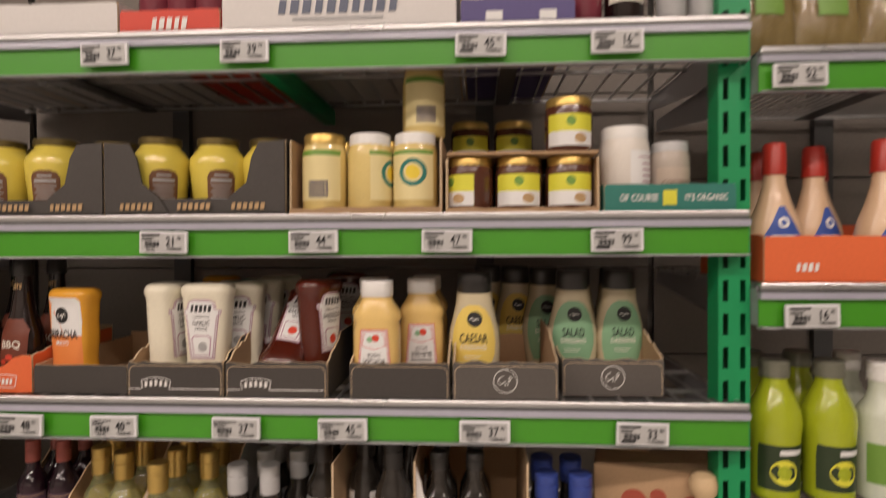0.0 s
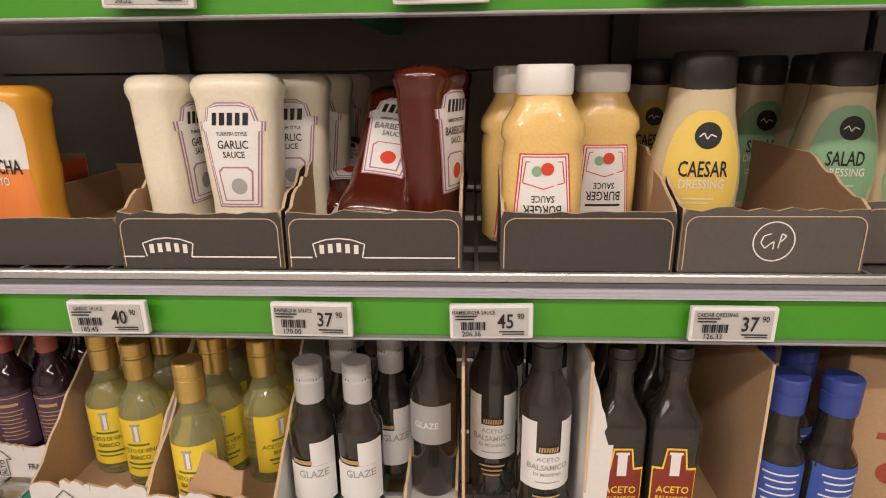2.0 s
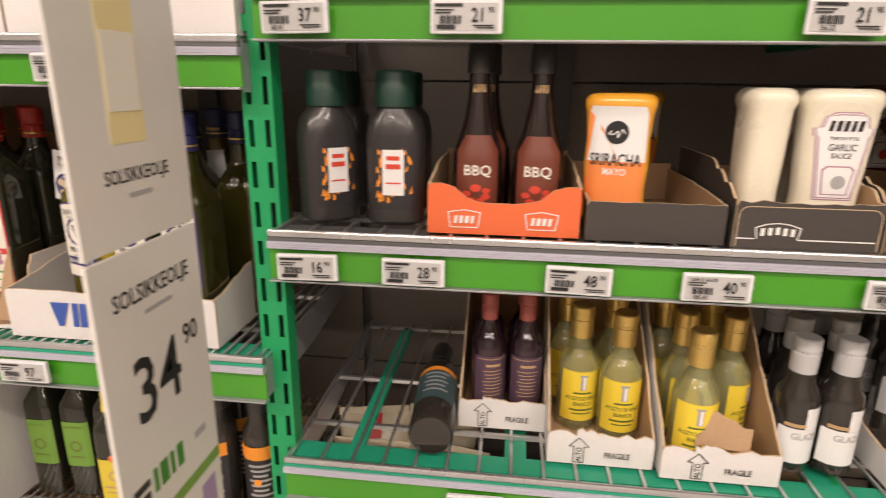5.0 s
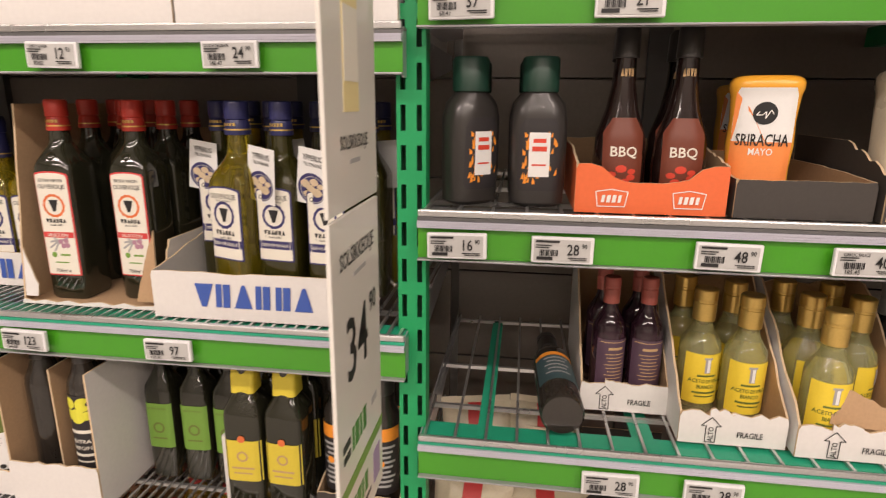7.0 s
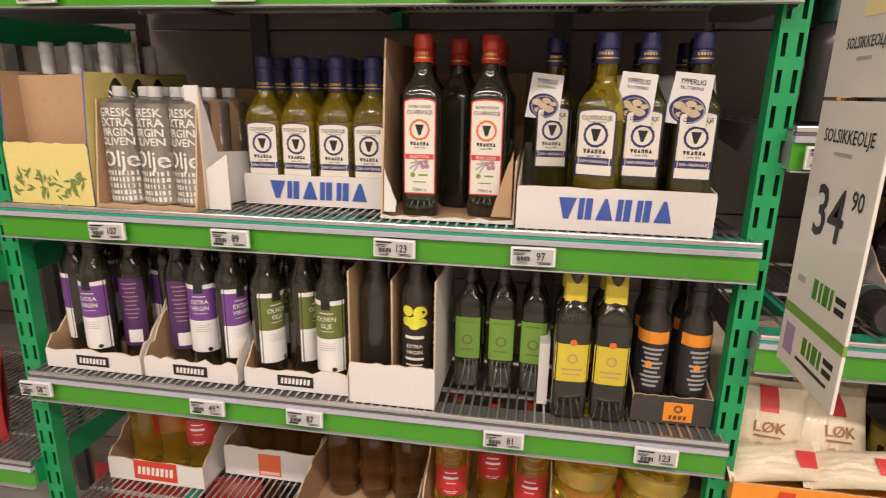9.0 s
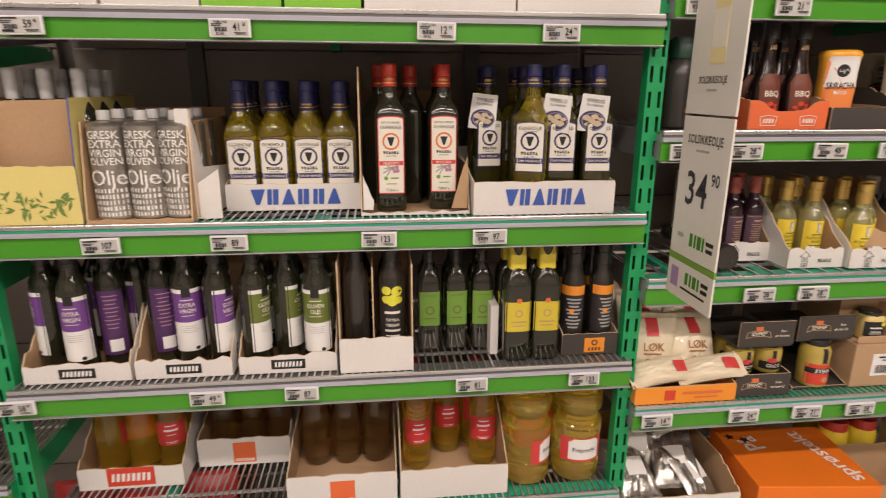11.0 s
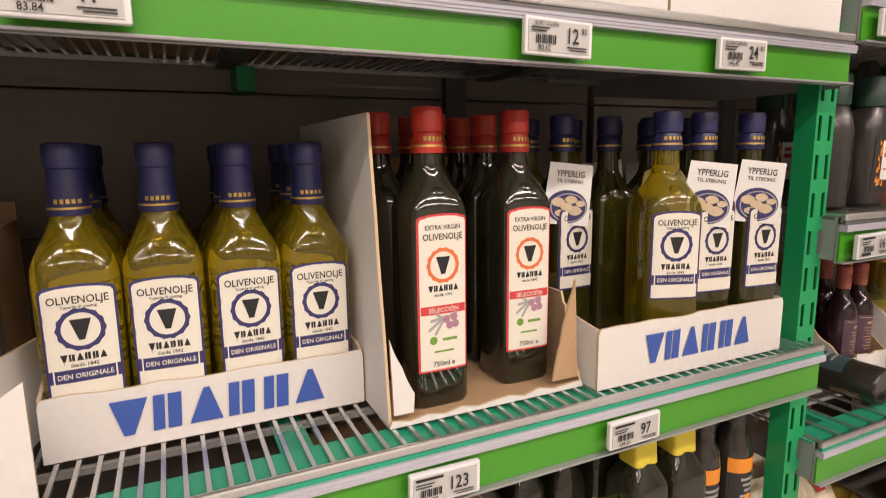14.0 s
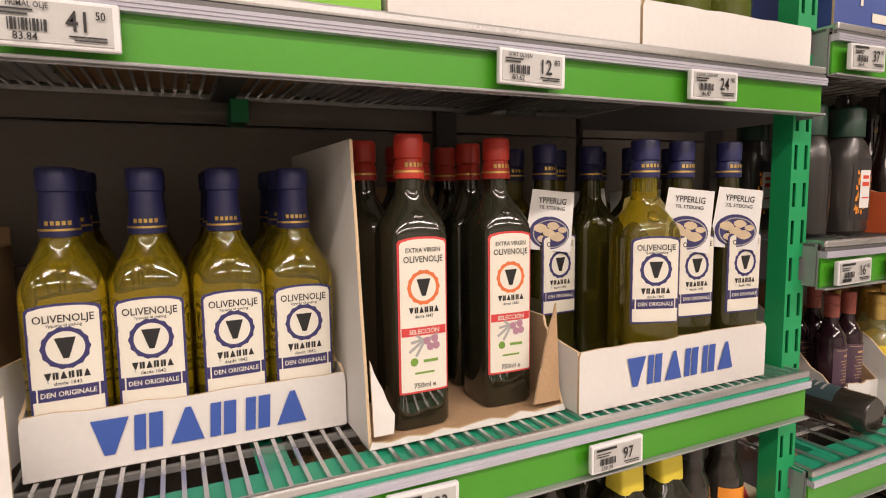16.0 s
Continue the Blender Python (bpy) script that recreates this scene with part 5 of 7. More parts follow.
def arched_label(t, s, paper, ink_word, top, h=0.16, flip=False):
    """A shield-shaped label with plum double border, arched logo and product words."""
    f = (lambda v: h - v) if flip else (lambda v: v)
    def rows(g):
        r = [(0.036, 0.0200 - g), (0.105, 0.0275 - g), (0.106, 0.030 - g), (0.114, 0.031 - g), (0.1145, 0.025 - g), (0.126, 0.022 - g), (0.131, 0.012 - g)]
        r = [(f(UP + a + (g if i == 0 else -g if i == 6 else 0)), -b, b) for i, (a, b) in enumerate(r)]
        return r[::-1] if flip else r
    lb = part("label", patch(s, rows(0), 0.0006), PINK_L, t)
    part("border", patch(s, rows(0.0012), 0.0009), PAPER_W, lb)
    part("border", patch(s, rows(0.0022), 0.0012), PINK_L, lb)
    part("label_face", patch(s, rows(0.0034), 0.0015), paper, lb)
    tn = 180 if flip else 0
    bm = bmesh.new()
    blocks(s, 0, f(UP + 0.1165), 0.036, 0.011, 5, bm, 0.0019)
    word(s, ink_word, 0, f(UP + 0.094), 0.0105, bm, 0.0019, wide=0.80, turn=tn)
    word(s, "SAUCE", 0, f(UP + 0.085), 0.0080, bm, 0.0019, wide=0.85, turn=tn)
    word(s, "TURKISH STYLE" if ink_word == "GARLIC" else "AMERICAN STYLE", 0, f(UP + 0.1035), 0.0046, bm, 0.0019, wide=0.9, turn=tn)
    part("lettering", bm, INK, lb)
    fr_ = part("picture_frame", patch(s, sorted([(f(UP + 0.042), -0.0135, 0.0135), (f(UP + 0.070), -0.0165, 0.0165), (f(UP + 0.074), -0.012, 0.012)]), 0.0018), PINK_L, lb)
    part("picture_ground", patch(s, sorted([(f(UP + 0.0432), -0.0120, 0.0120), (f(UP + 0.0685), -0.0148, 0.0148), (f(UP + 0.0725), -0.011, 0.011)]), 0.0021), paper, lb)
    part("food_picture", disc(s, 0.002, f(UP + 0.056), 0, 0.0075, 0.0024), top, lb)


t_, s = squeeze("sauce_bottle", CREAM, 0.168, 0.080, 0.050, "cream squeeze bottle of garlic sauce with shield label", "garlic sauce bottles")
arched_label(t_, s, PAPER_W, "GARLIC", GREY_L)
put(t_, [(0.612, 0.886, z + 0.004, -2), (0.540, 0.898, z + 0.004, 84), (0.640, 0.950, z + 0.004, 2), (0.650, 1.015, z + 0.004, 2), (0.655, 1.10, z + 0.004, 4)])
t_, s = squeeze("sauce_bottle", BBQ_RED, 0.165, 0.079, 0.050, "red-brown squeeze bottle of barbecue sauce leaning in its box", "barbecue sauce bottles")
arched_label(t_, s, PAPER_W, "BARBECUE", CARD_RED)
cap(t_, [(-0.010, 0.024, 0.020, 2.4), (-0.008, 0.026, 0.022, 2.4), (0.003, 0.026, 0.022, 2.4)], WHITE_CAP)
put(t_, [(0.733, 0.862, z + 0.030, -4, 8, -47), (0.788, 0.905, z + 0.013, 66, 0, 0), (0.700, 0.945, z + 0.020, 20, 4, -70), (0.785, 1.12, z + 0.013, 10, 0, 0)])

s = [(0.001, 0.030, 0.022, 3), (0.006, 0.035, 0.026, 3), (0.055, 0.036, 0.027, 3), (0.095, 0.036, 0.027, 2.8), (0.108, 0.034, 0.026, 2.6), (0.114, 0.0375, 0.027, 2.6), (0.124, 0.036, 0.026, 2.6), (0.140, 0.026, 0.022, 2.4), (0.146, 0.0235, 0.020, 2.4), (0.150, 0.0235, 0.020, 2.4)]
t_ = vessel("sauce_bottle", s, BURGER, "yellow-orange burger sauce bottle with upturned label and white cap", "bottle", "burger sauce bottles", seg=32)
cap(t_, [(0.148, 0.0235, 0.020, 3), (0.150, 0.0245, 0.021, 3), (0.171, 0.0245, 0.021, 3), (0.173, 0.023, 0.0195, 3)], WHITE_CAP, seg=28)
lb = part("label", patch(s, [(0.004, -0.0285, 0.0285), (0.030, -0.0265, 0.0265), (0.100, -0.021, 0.021)], 0.0006), RED_L, t_)
part("border", patch(s, [(0.004, -0.0273, 0.0273), (0.030, -0.0253, 0.0253), (0.0988, -0.0198, 0.0198)], 0.0009), PAPER_W, lb)
part("border", patch(s, [(0.004, -0.0262, 0.0262), (0.030, -0.0242, 0.0242), (0.0976, -0.0186, 0.0186)], 0.0012), RED_L, lb)
part("label_face", patch(s, [(0.004, -0.0252, 0.0252), (0.030, -0.0232, 0.0232), (0.0966, -0.0176, 0.0176)], 0.0015), PAPER_W, lb)
part("inner_border", stroke(s, [(-0.018, 0.075), (-0.0155, 0.093), (0.0155, 0.093), (0.018, 0.075), (0.0, 0.0695), (-0.018, 0.075)], 0.0009, off=0.0019), RED_L, lb)
bm = bmesh.new()
word(s, "BURGER", 0, 0.0505, 0.0125, bm, 0.0019, wide=0.72, turn=180)
word(s, "SAUCE", 0, 0.0605, 0.0085, bm, 0.0019, wide=0.78, turn=180)
bars(s, [(0, 0.0415, 0.034, 0.0022)], 0.0019, 0, bm)
part("lettering", bm, INK, lb)
part("food_picture", disc(s, 0.003, 0.087, 0, 0.0055, 0.0024), CARD_RED, lb)
part("garnish_picture", disc(s, -0.006, 0.085, 0, 0.0045, 0.0022), SAGE_L, lb)
put(t_, [(0.889, 0.872, z + 0.004, -2), (0.953, 0.936, z + 0.004, 2), (0.872, 0.940, z + 0.004, 12), (0.955, 1.010, z + 0.004, 4)])


def dressing(colour, text, group, label):
    s = [(0.001, 0.030, 0.020, 3), (0.006, 0.036, 0.025, 3), (0.035, 0.0400, 0.028, 2.8), (0.065, 0.0415, 0.028, 2.8), (0.090, 0.0395, 0.0275, 2.7), (0.112, 0.0345, 0.0255, 2.6), (0.132, 0.0300, 0.0235, 2.6), (0.152, 0.0285, 0.0230, 2.6)]
    t = vessel("dressing_bottle", s, DRESSING, label, "bottle", group, seg=48)
    cap(t, [(0.150, 0.0265, 0.023, 2.8), (0.152, 0.0275, 0.024, 2.8), (0.178, 0.027, 0.0235, 2.8), (0.183, 0.0255, 0.022, 2.6), (0.184, 0.023, 0.020, 2.6)], BLACK_PLASTIC, seg=28)
    lb = part("label", patch(s, [(0.012, -0.024, 0.008), (0.035, -0.031, 0.026), (0.055, -0.034, 0.033), (0.075, -0.034, 0.034), (0.095, -0.0315, 0.0315), (0.113, -0.026, 0.026), (0.126, -0.018, 0.018), (0.132, -0.008, 0.008)], 0.0012, 21), colour, t)
    e = part("emblem", disc(s, 0.002, 0.110, 0, 0.0120, 0.0016), INK, lb)
    part("emblem_strokes", stroke(s, [(-0.006, 0.109), (-0.002, 0.1125), (0.001, 0.107), (0.004, 0.111), (0.009, 0.109)], 0.0011, off=0.0022), WHITE_INK, e)
    part("lettering", word(s, text, 0, 0.080, 0.0205, wide=0.60, off=0.0018), INK, lb)
    part("small_print", word(s, "DRESSING", 0, 0.066, 0.0115, bars(s, [(-0.002, 0.052, 0.028, 0.0011), (-0.004, 0.048, 0.024, 0.0011)], 0.0018), off=0.0018, wide=0.8), PAPER, lb)
    return t


t_ = dressing(CORN_L, "CAESAR", "caesar dressing bottles", "pale bottle of caesar dressing with yellow label and black cap")
put(t_, [(1.040, 0.916, z + 0.004, -3), (1.120, 1.13, z + 0.004, 4), (1.065, 1.17, z + 0.004, 2)])
t_ = dressing(SAGE_L, "SALAD", "salad dressing bottles", "pale bottle of salad dressing with green label and black cap")
put(t_, [(1.207, 0.982, z + 0.004, -4), (1.287, 0.990, z + 0.004, 4), (1.172, 1.09, z + 0.004, 2), (1.225, 1.065, z + 0.004, 2), (1.300, 1.07, z + 0.004, 2)])

# ---- mustards and spreads on the second shelf of the sauce bay ----
z = Z["A2"]
for x0, x1, sd_ in ((0.172, 0.462, 51), (0.466, 0.752, 52)):
    bx, fr = tray("jar_box", x0, x1, 0.850, 1.06, z, 0.026, 0.115, 0.11, (CARD_DARK, CARD_DARK, KRAFT_EDGE), "dark card box with high rounded ends holding mustard jars", 0.0006, sd_, "mustard boxes", slope=0.02)
    w = x1 - x0
    for sg in (-1, 1):
        pts = [(sg * w / 2, 0.004), (sg * w * 0.14, 0.004), (sg * w * 0.20, 0.03), (sg * w * 0.29, 0.05), (sg * w * 0.32, 0.09), (sg * w * 0.36, 0.112), (sg * w / 2, 0.114)]
        part("end_flap", slab(bmesh.new(), pts if sg < 0 else pts[::-1], pose(0, -0.004, 0), 0.0035, 0, 0), (CARD_DARK, CARD_DARK, CARD_DARK), bx)
    bm = bmesh.new()
    for cx in (-w * 0.32, 0.0, w * 0.30):
        blocks([(q[0], q[1], 0.0045, q[3]) for q in FLAT], cx, 0.014, 0.055, 0.010, 6, bm)
    part("print", bm, TAN_L, fr, "gold block logo")
s = [(0.001, 0.034, 0.034, 2), (0.006, 0.038, 0.038, 2), (0.05, 0.0425, 0.0425, 2), (0.078, 0.0455, 0.0455, 2), (0.092, 0.0445, 0.0445, 2), (0.103, 0.037, 0.037, 2), (0.109, 0.0315, 0.0315, 2), (0.116, 0.031, 0.031, 2)]
t_ = vessel("mustard_jar", s, MUSTARD, "round jar of yellow mustard with dark gold lid", "jar", "mustard jars", seg=32)
cap(t_, [(0.113, 0.0325, 0.0325, 2), (0.114, 0.0335, 0.0335, 2), (0.123, 0.0335, 0.0335, 2), (0.1245, 0.032, 0.032, 2)], mat("black_gold_lid", (0.16, 0.12, 0.04), 0.3, 0.6, 0.5, 300), "lid")
lb = part("label", patch(s, [(0.014, -0.020, 0.020), (0.060, -0.021, 0.021), (0.068, -0.017, 0.017), (0.071, -0.008, 0.008)], 0.001), BROWN_L, t_, "dark arched label")
part("lettering", bars(s, [(0, 0.062, 0.022, 0.003), (0, 0.054, 0.032, 0.005)] + [(0, 0.046 - 0.005 * i, 0.032 - 0.006 * (i % 2), 0.0018) for i in range(6)], 0.0015), GREY_L, lb)
put(t_, [(0.250, 0.905, z + 0.004, 18), (0.346, 0.903, z + 0.004, 14), (0.425, 0.940, z + 0.004, 50), (0.522, 0.908, z + 0.004, 35), (0.614, 0.922, z + 0.004, 30), (0.696, 0.938, z + 0.004, 60), (0.215, 0.99, z + 0.004), (0.31, 0.99, z + 0.004), (0.57, 1.0, z + 0.004)])

tray("jar_tray", 0.757, 0.992, 0.850, 1.05, z, 0.010, 0.115, 0.10, BROWN, "shallow kraft tray with tall sides holding mustard jars", 0.002, 53, "kraft jar trays", slope=0.03)
t_, s = jar("mustard_jar", MUSTARD_PALE, WHITE_CAP, 0.122, 0.0355, "pale mustard jar with white lid and green round badge", "white lid mustard jars", 0.02, 2.0, 0.88)
lb = plain_label(t_, s, 0.018, 0.088, 0.031, CUSTARD_L)
part("band", patch(s, [(0.088, -0.031, 0.031), (0.094, -0.031, 0.031)], 0.0009, 11), GREEN_L, lb, "green line")
part("badge", disc(s, 0.002, 0.060, 0.015, 0.021), CARD_TEAL, lb, "green ring badge")
part("badge_middle", disc(s, 0.002, 0.060, 0, 0.011), YELLOW_L, lb)
put(t_, [(0.948, 0.890, z + 0.004, -4), (0.876, 0.890, z + 0.004, 70)])
t_, s = jar("mustard_jar", MUSTARD_PALE, GOLD, 0.122, 0.0355, "pale mustard jar with gold lid turned to its barcode", "gold lid mustard jars", 0.016, 2.0, 0.88)
lb = plain_label(t_, s, 0.018, 0.088, 0.031, CUSTARD_L)
part("band", patch(s, [(0.088, -0.031, 0.031), (0.096, -0.031, 0.031)], 0.0009, 11), GREEN_L, lb, "green line")
bm = bmesh.new()
for i in range(12):
    bars(s, [(-0.014 + i * 0.0026, 0.036, 0.0012 + 0.0006 * (i % 2), 0.026)], bm=bm)
part("barcode", bm, NAVY_L, lb)
put(t_, [(0.803, 0.890, z + 0.004, -4), (0.958, 0.935, z + 0.126, 10), (0.81, 0.97, z + 0.004), (0.89, 0.97, z + 0.004)])
tray("jar_tray", 0.998, 1.228, 0.852, 1.12, z, 0.008, 0.085, 0.085, BROWN, "shallow kraft tray holding dark spread jars", 0.002, 54, "kraft jar trays", slope=0.03)
sh = thing("card_sheet", pose(1.113, 0.852, z + 0.0885), "kraft layer sheet between two rows of jars", "box")
part("sheet", boxes((-0.113, 0.113, 0, 0.26, 0, 0.004)), KRAFT, sh)
t_, s = jar("spread_jar", mat("dark_spread", (0.10, 0.035, 0.02), 0.15, coat=0.5), GOLD, 0.083, 0.0365, "brown spread jar with lime label and gold lid", "spread jars", 0.014, 2.0, 0.92)
lb = plain_label(t_, s, 0.008, 0.056, 0.032, LEMON_L)
part("label_lower", patch(s, [(0.008, -0.032, 0.032), (0.030, -0.032, 0.032)], 0.0011, 11), PAPER_W, lb, "white lower label")
part("food_picture", disc(s, 0.014, 0.019, 0, 0.009, 0.0015, sz=0.8), TAN_L, lb)
part("mark", disc(s, 0, 0.045, 0, 0.007, 0.0012), GREEN_L, lb)
put(t_, [(1.034, 0.893, z + 0.004, -50), (1.110, 0.893, z + 0.004, -2), (1.188, 0.893, z + 0.004, -3), (1.188, 0.893, z + 0.0935, -2), (1.033, 1.065, z + 0.0935), (1.113, 1.065, z + 0.0935), (1.035, 0.97, z + 0.004), (1.11, 0.97, z + 0.004)])
bx, fr = tray("jar_box", 1.234, 1.424, 0.850, 1.0, z, 0.041, 0.045, 0.05, (CARD_TEAL, KRAFT, KRAFT_EDGE), "dark teal card box with white words holding coconut jars", 0.0006, 55)
bm = bmesh.new()
word(FLAT, "OF COURSE", -0.045, 0.021, 0.0145, bm, wide=0.72)
word(FLAT, "IT'S ORGANIC", 0.052, 0.021, 0.0135, bm, wide=0.72)
part("lettering", bm, WHITE_INK, fr)
part("patch", poly(FLAT, [(-0.010, 0.010), (0.010, 0.010), (0.010, 0.032), (-0.010, 0.032)], 0.0008), LEMON_L, fr, "lime square")
t_, s = jar("coconut_jar", mat("coconut", (0.72, 0.68, 0.62), 0.3), WHITE_CAP, 0.128, 0.038, "white jar of coconut oil with pale lid", "coconut jars", 0.02, 2.0, 0.9)
lb = plain_label(t_, s, 0.02, 0.09, 0.033, PAPER_W)
part("lettering", bars(s, [(0, 0.08, 0.05, 0.002)] + [(0.002, 0.07 - 0.009 * i, 0.044, 0.002) for i in range(5)], 0.0012), PINK_L, lb)
put(t_, [(1.275, 0.90, z + 0.004, 60)])
t_, s = jar("coconut_jar", mat("coconut_glass", (0.48, 0.42, 0.36), 0.2), GREY_CAP, 0.105, 0.030, "small glass jar of coconut spread with grey lid", "coconut jars", 0.018, 2.0, 0.88)
lb = plain_label(t_, s, 0.02, 0.065, 0.026, mat("cream_label", (0.5, 0.42, 0.34), 0.5))
part("lettering", word(s, "COCONUT", 0, 0.042, 0.010, wide=0.8), BROWN_L, lb)
put(t_, [(1.346, 0.905, z + 0.004, 4)])
bx, fr = tray("bottle_box", -0.005, 0.150, 0.852, 1.02, z, 0.085, 0.1, 0.1, (CARD_BLUE, CARD_BLUE, KRAFT_EDGE), "navy carton with a pale printed mark", 0.0008, 56)
part("print", bars(FLAT, [(-0.02, 0.05, 0.006, 0.03), (0.03, 0.022, 0.05, 0.012)]), PAPER, fr)

# ---- top shelf of the sauce bay ----
z = Z["A1"]
for x0, x1, hf, m_, lab in ((-0.02, 0.12, 0.07, WHITE2, "white"), (0.13, 0.486, 0.055, WHITE2, "white"), (0.490, 0.650, 0.040, (CARD_RED, CARD_RED, KRAFT_EDGE), "red-orange"), (0.654, 1.015, 0.13, WHITE2, "large white"), (1.022, 1.192, 0.042, (CARD_PURPLE, CARD_PURPLE, KRAFT_EDGE), "dark purple")):
    bx, fr = tray("carton", x0, x1, 0.852, 1.29, z, hf, hf + 0.02, hf + 0.02, m_, "%s cardboard shelf carton with printed front" % lab, 0.0008, int(abs(x0) * 200), "top shelf cartons")
    if lab == "large white":
        part("print", blocks(FLAT, 0.0, 0.038, 0.19, 0.022, 10), mat("slate_print", (0.12, 0.14, 0.2), 0.5), fr)
        part("small_print", bars(FLAT, [(0, 0.019, 0.14, 0.004)]), GREY_L, fr)
    if lab == "red-orange":
        part("print", blocks(FLAT, 0.0, 0.018, 0.06, 0.018, 5), WHITE_INK, fr)
    if lab == "dark purple":
        part("print", bars(FLAT, [(-0.035, 0.016, 0.025, 0.014), (0.045, 0.016, 0.025, 0.014)]), PAPER_W, fr)
t_, s = round_bottle("sauce_bottle", mat("plum_sauce", (0.22, 0.04, 0.06), 0.2, coat=0.4), BLACK_PLASTIC, 0.2, 0.026, "bottle of dark red sauce in a red carton", "top shelf bottles")
put(t_, [(0.525 + 0.047 * i, 0.895, z + 0.004) for i in range(3)] + [(1.215, 0.90, z)])
t_, s = round_bottle("sauce_bottle", BROWN_SAUCE, WHITE_CAP, 0.2, 0.03, "dark sauce bottle with pale round label", "dark top shelf bottles")
plain_label(t_, s, 0.04, 0.11, 0.026, PAPER)
put(t_, [(1.275, 0.90, z), (1.05, 0.92, z + 0.004), (1.12, 0.92, z + 0.004)])
t_, s = round_bottle("sauce_bottle", GREY_CAP, WHITE_CAP, 0.18, 0.022, "slim grey bottle with a white cap", "slim grey bottles")
put(t_, [(1.345, 0.895, z), (1.395, 0.90, z)])


# ---- vinegars on the fourth shelf of the sauce bay ----
z = Z["A4"]


def fragile(x0, x1, seed, y0, wh=0.19):
    bx, fr = tray("vinegar_box", x0, x1, y0, y0 + 0.24, z, 0.046, wh, wh * 0.9, WHITE, "torn white carton marked fragile holding vinegar bottles", 0.004, seed, "fragile cartons", slope=0.75)
    bm = bmesh.new()
    word(FLAT, "FRAGILE", 0.022, 0.018, 0.012, bm, wide=0.75)
    word(FLAT, "ALTO", -0.028, 0.016, 0.0095, bm, wide=0.9, turn=90)
    stroke(FLAT, [(-0.0345, 0.004), (-0.0345, 0.028), (-0.041, 0.028), (-0.028, 0.041), (-0.015, 0.028), (-0.0215, 0.028), (-0.0215, 0.004), (-0.0345, 0.004)], 0.0012, bm)
    part("lettering", bm, INK, fr)
    hw = (x1 - x0) / 2
    rng = random.Random(seed + 5)
    part("torn_flap", slab(bmesh.new(), [(-hw * 0.45, 0.040), (hw * 0.05, 0.040)] + torn((hw * 0.05, 0.048), (-hw * 0.45, 0.052), 0.004, rng, 6), pose(0, -0.0008, 0), 0.0035), WHITE2, bx)


fragile(0.198, 0.325, 61, 0.940)
fragile(0.324, 0.462, 62, 0.872)
fragile(0.468, 0.614, 63, 0.858)
t_, s = round_bottle("vinegar_bottle", PURPLE_VIN, BRICK_CAP, 0.197, 0.0250, "dark red wine vinegar bottle with brick red cap", "red wine vinegar bottles", 0.42, 0.58, 0.2)
lb = plain_label(t_, s, 0.03, 0.106, 0.0230, mat("plum_label", (0.09, 0.05, 0.08), 0.5))
part("lettering", bars(s, [(0, 0.102, 0.042, 0.0012), (0, 0.092, 0.022, 0.004)] + [(0, 0.083 - 0.0055 * i, 0.030 - 0.004 * (i % 3), 0.0013) for i in range(8)], 0.0012), TAN_L, lb)
put(t_, [(0.238, 0.976, z + 0.004, 20), (0.293, 0.980, z + 0.004, 8), (0.236, 1.04, z + 0.004), (0.291, 1.04, z + 0.004)])
t_, s = round_bottle("vinegar_bottle", VINEGAR, GOLD, 0.188, 0.0290, "clear bottle of white wine vinegar with gold cap", "white wine vinegar bottles", 0.46, 0.53, 0.25, 0.0163)
lb = plain_label(t_, s, 0.018, 0.096, 0.0263, YELLOW_L)
bm = bmesh.new()
bars(s, [(0, 0.036, 0.034, 0.003), (0, 0.030, 0.028, 0.002), (0, 0.0625, 0.026, 0.0028)], bm=bm)
word(s, "ACETO DI VINO", 0, 0.0545, 0.0082, bm, wide=0.75)
word(s, "BIANCO", 0, 0.0455, 0.0082, bm, wide=0.8)
part("lettering", bm, OLIVE_L, lb)
pc = part("column_picture", bars(s, [(0.0, 0.078, 0.008, 0.022), (0, 0.0895, 0.012, 0.003)], 0.0012), GREY_L, lb)
part("column_light", bars(s, [(0.001, 0.078, 0.004, 0.020)], 0.0016), PAPER_W, lb)
put(t_, [(0.370, 0.972, z + 0.004, 10), (0.426, 0.950, z + 0.004, 4), (0.514, 0.903, z + 0.004, 0), (0.512, 0.968, z + 0.004, 24), (0.574, 0.962, z + 0.004, 50), (0.358, 1.034, z + 0.004), (0.425, 1.015, z + 0.004), (0.500, 1.032, z + 0.004), (0.565, 1.028, z + 0.004)])
sp = thing("torn_card", pose(0.545, 0.866, z + 0.045, -12, 0, -8), "torn brown flap of an opened vinegar carton", "box")
rng = random.Random(66)
part("sheet", slab(bmesh.new(), [(-0.035, 0), (0.03, 0)] + torn((0.032, 0.03), (-0.03, 0.055), 0.005, rng, 6), pose(0, 0, 0), 0.003), BROWN, sp)

t_, s = round_bottle("glaze_bottle", DARK_GLASS, GREY_CAP, 0.187, 0.0265, "dark balsamic glaze bottle with grey screw cap", "balsamic glaze bottles", 0.58, 0.56, 0.25, 0.0165)
lb = part("label", patch(s, [(0.018, -0.0245, 0.0245), (0.068, -0.0245, 0.0245)], 0.0007, 11), PAPER_W, t_)
part("label_upper", patch(s, [(0.0682, 0.0, 0.0245), (0.098, 0.0, 0.0245)], 0.0007, 7), PAPER_W, lb)
part("lettering", bars(s, [(-0.010, 0.073, 0.022, 0.005)], 0.0012), TAN_L, lb)
part("wording", word(s, "GLAZE", 0.002, 0.058, 0.013, wide=0.85), GREY_L, lb)
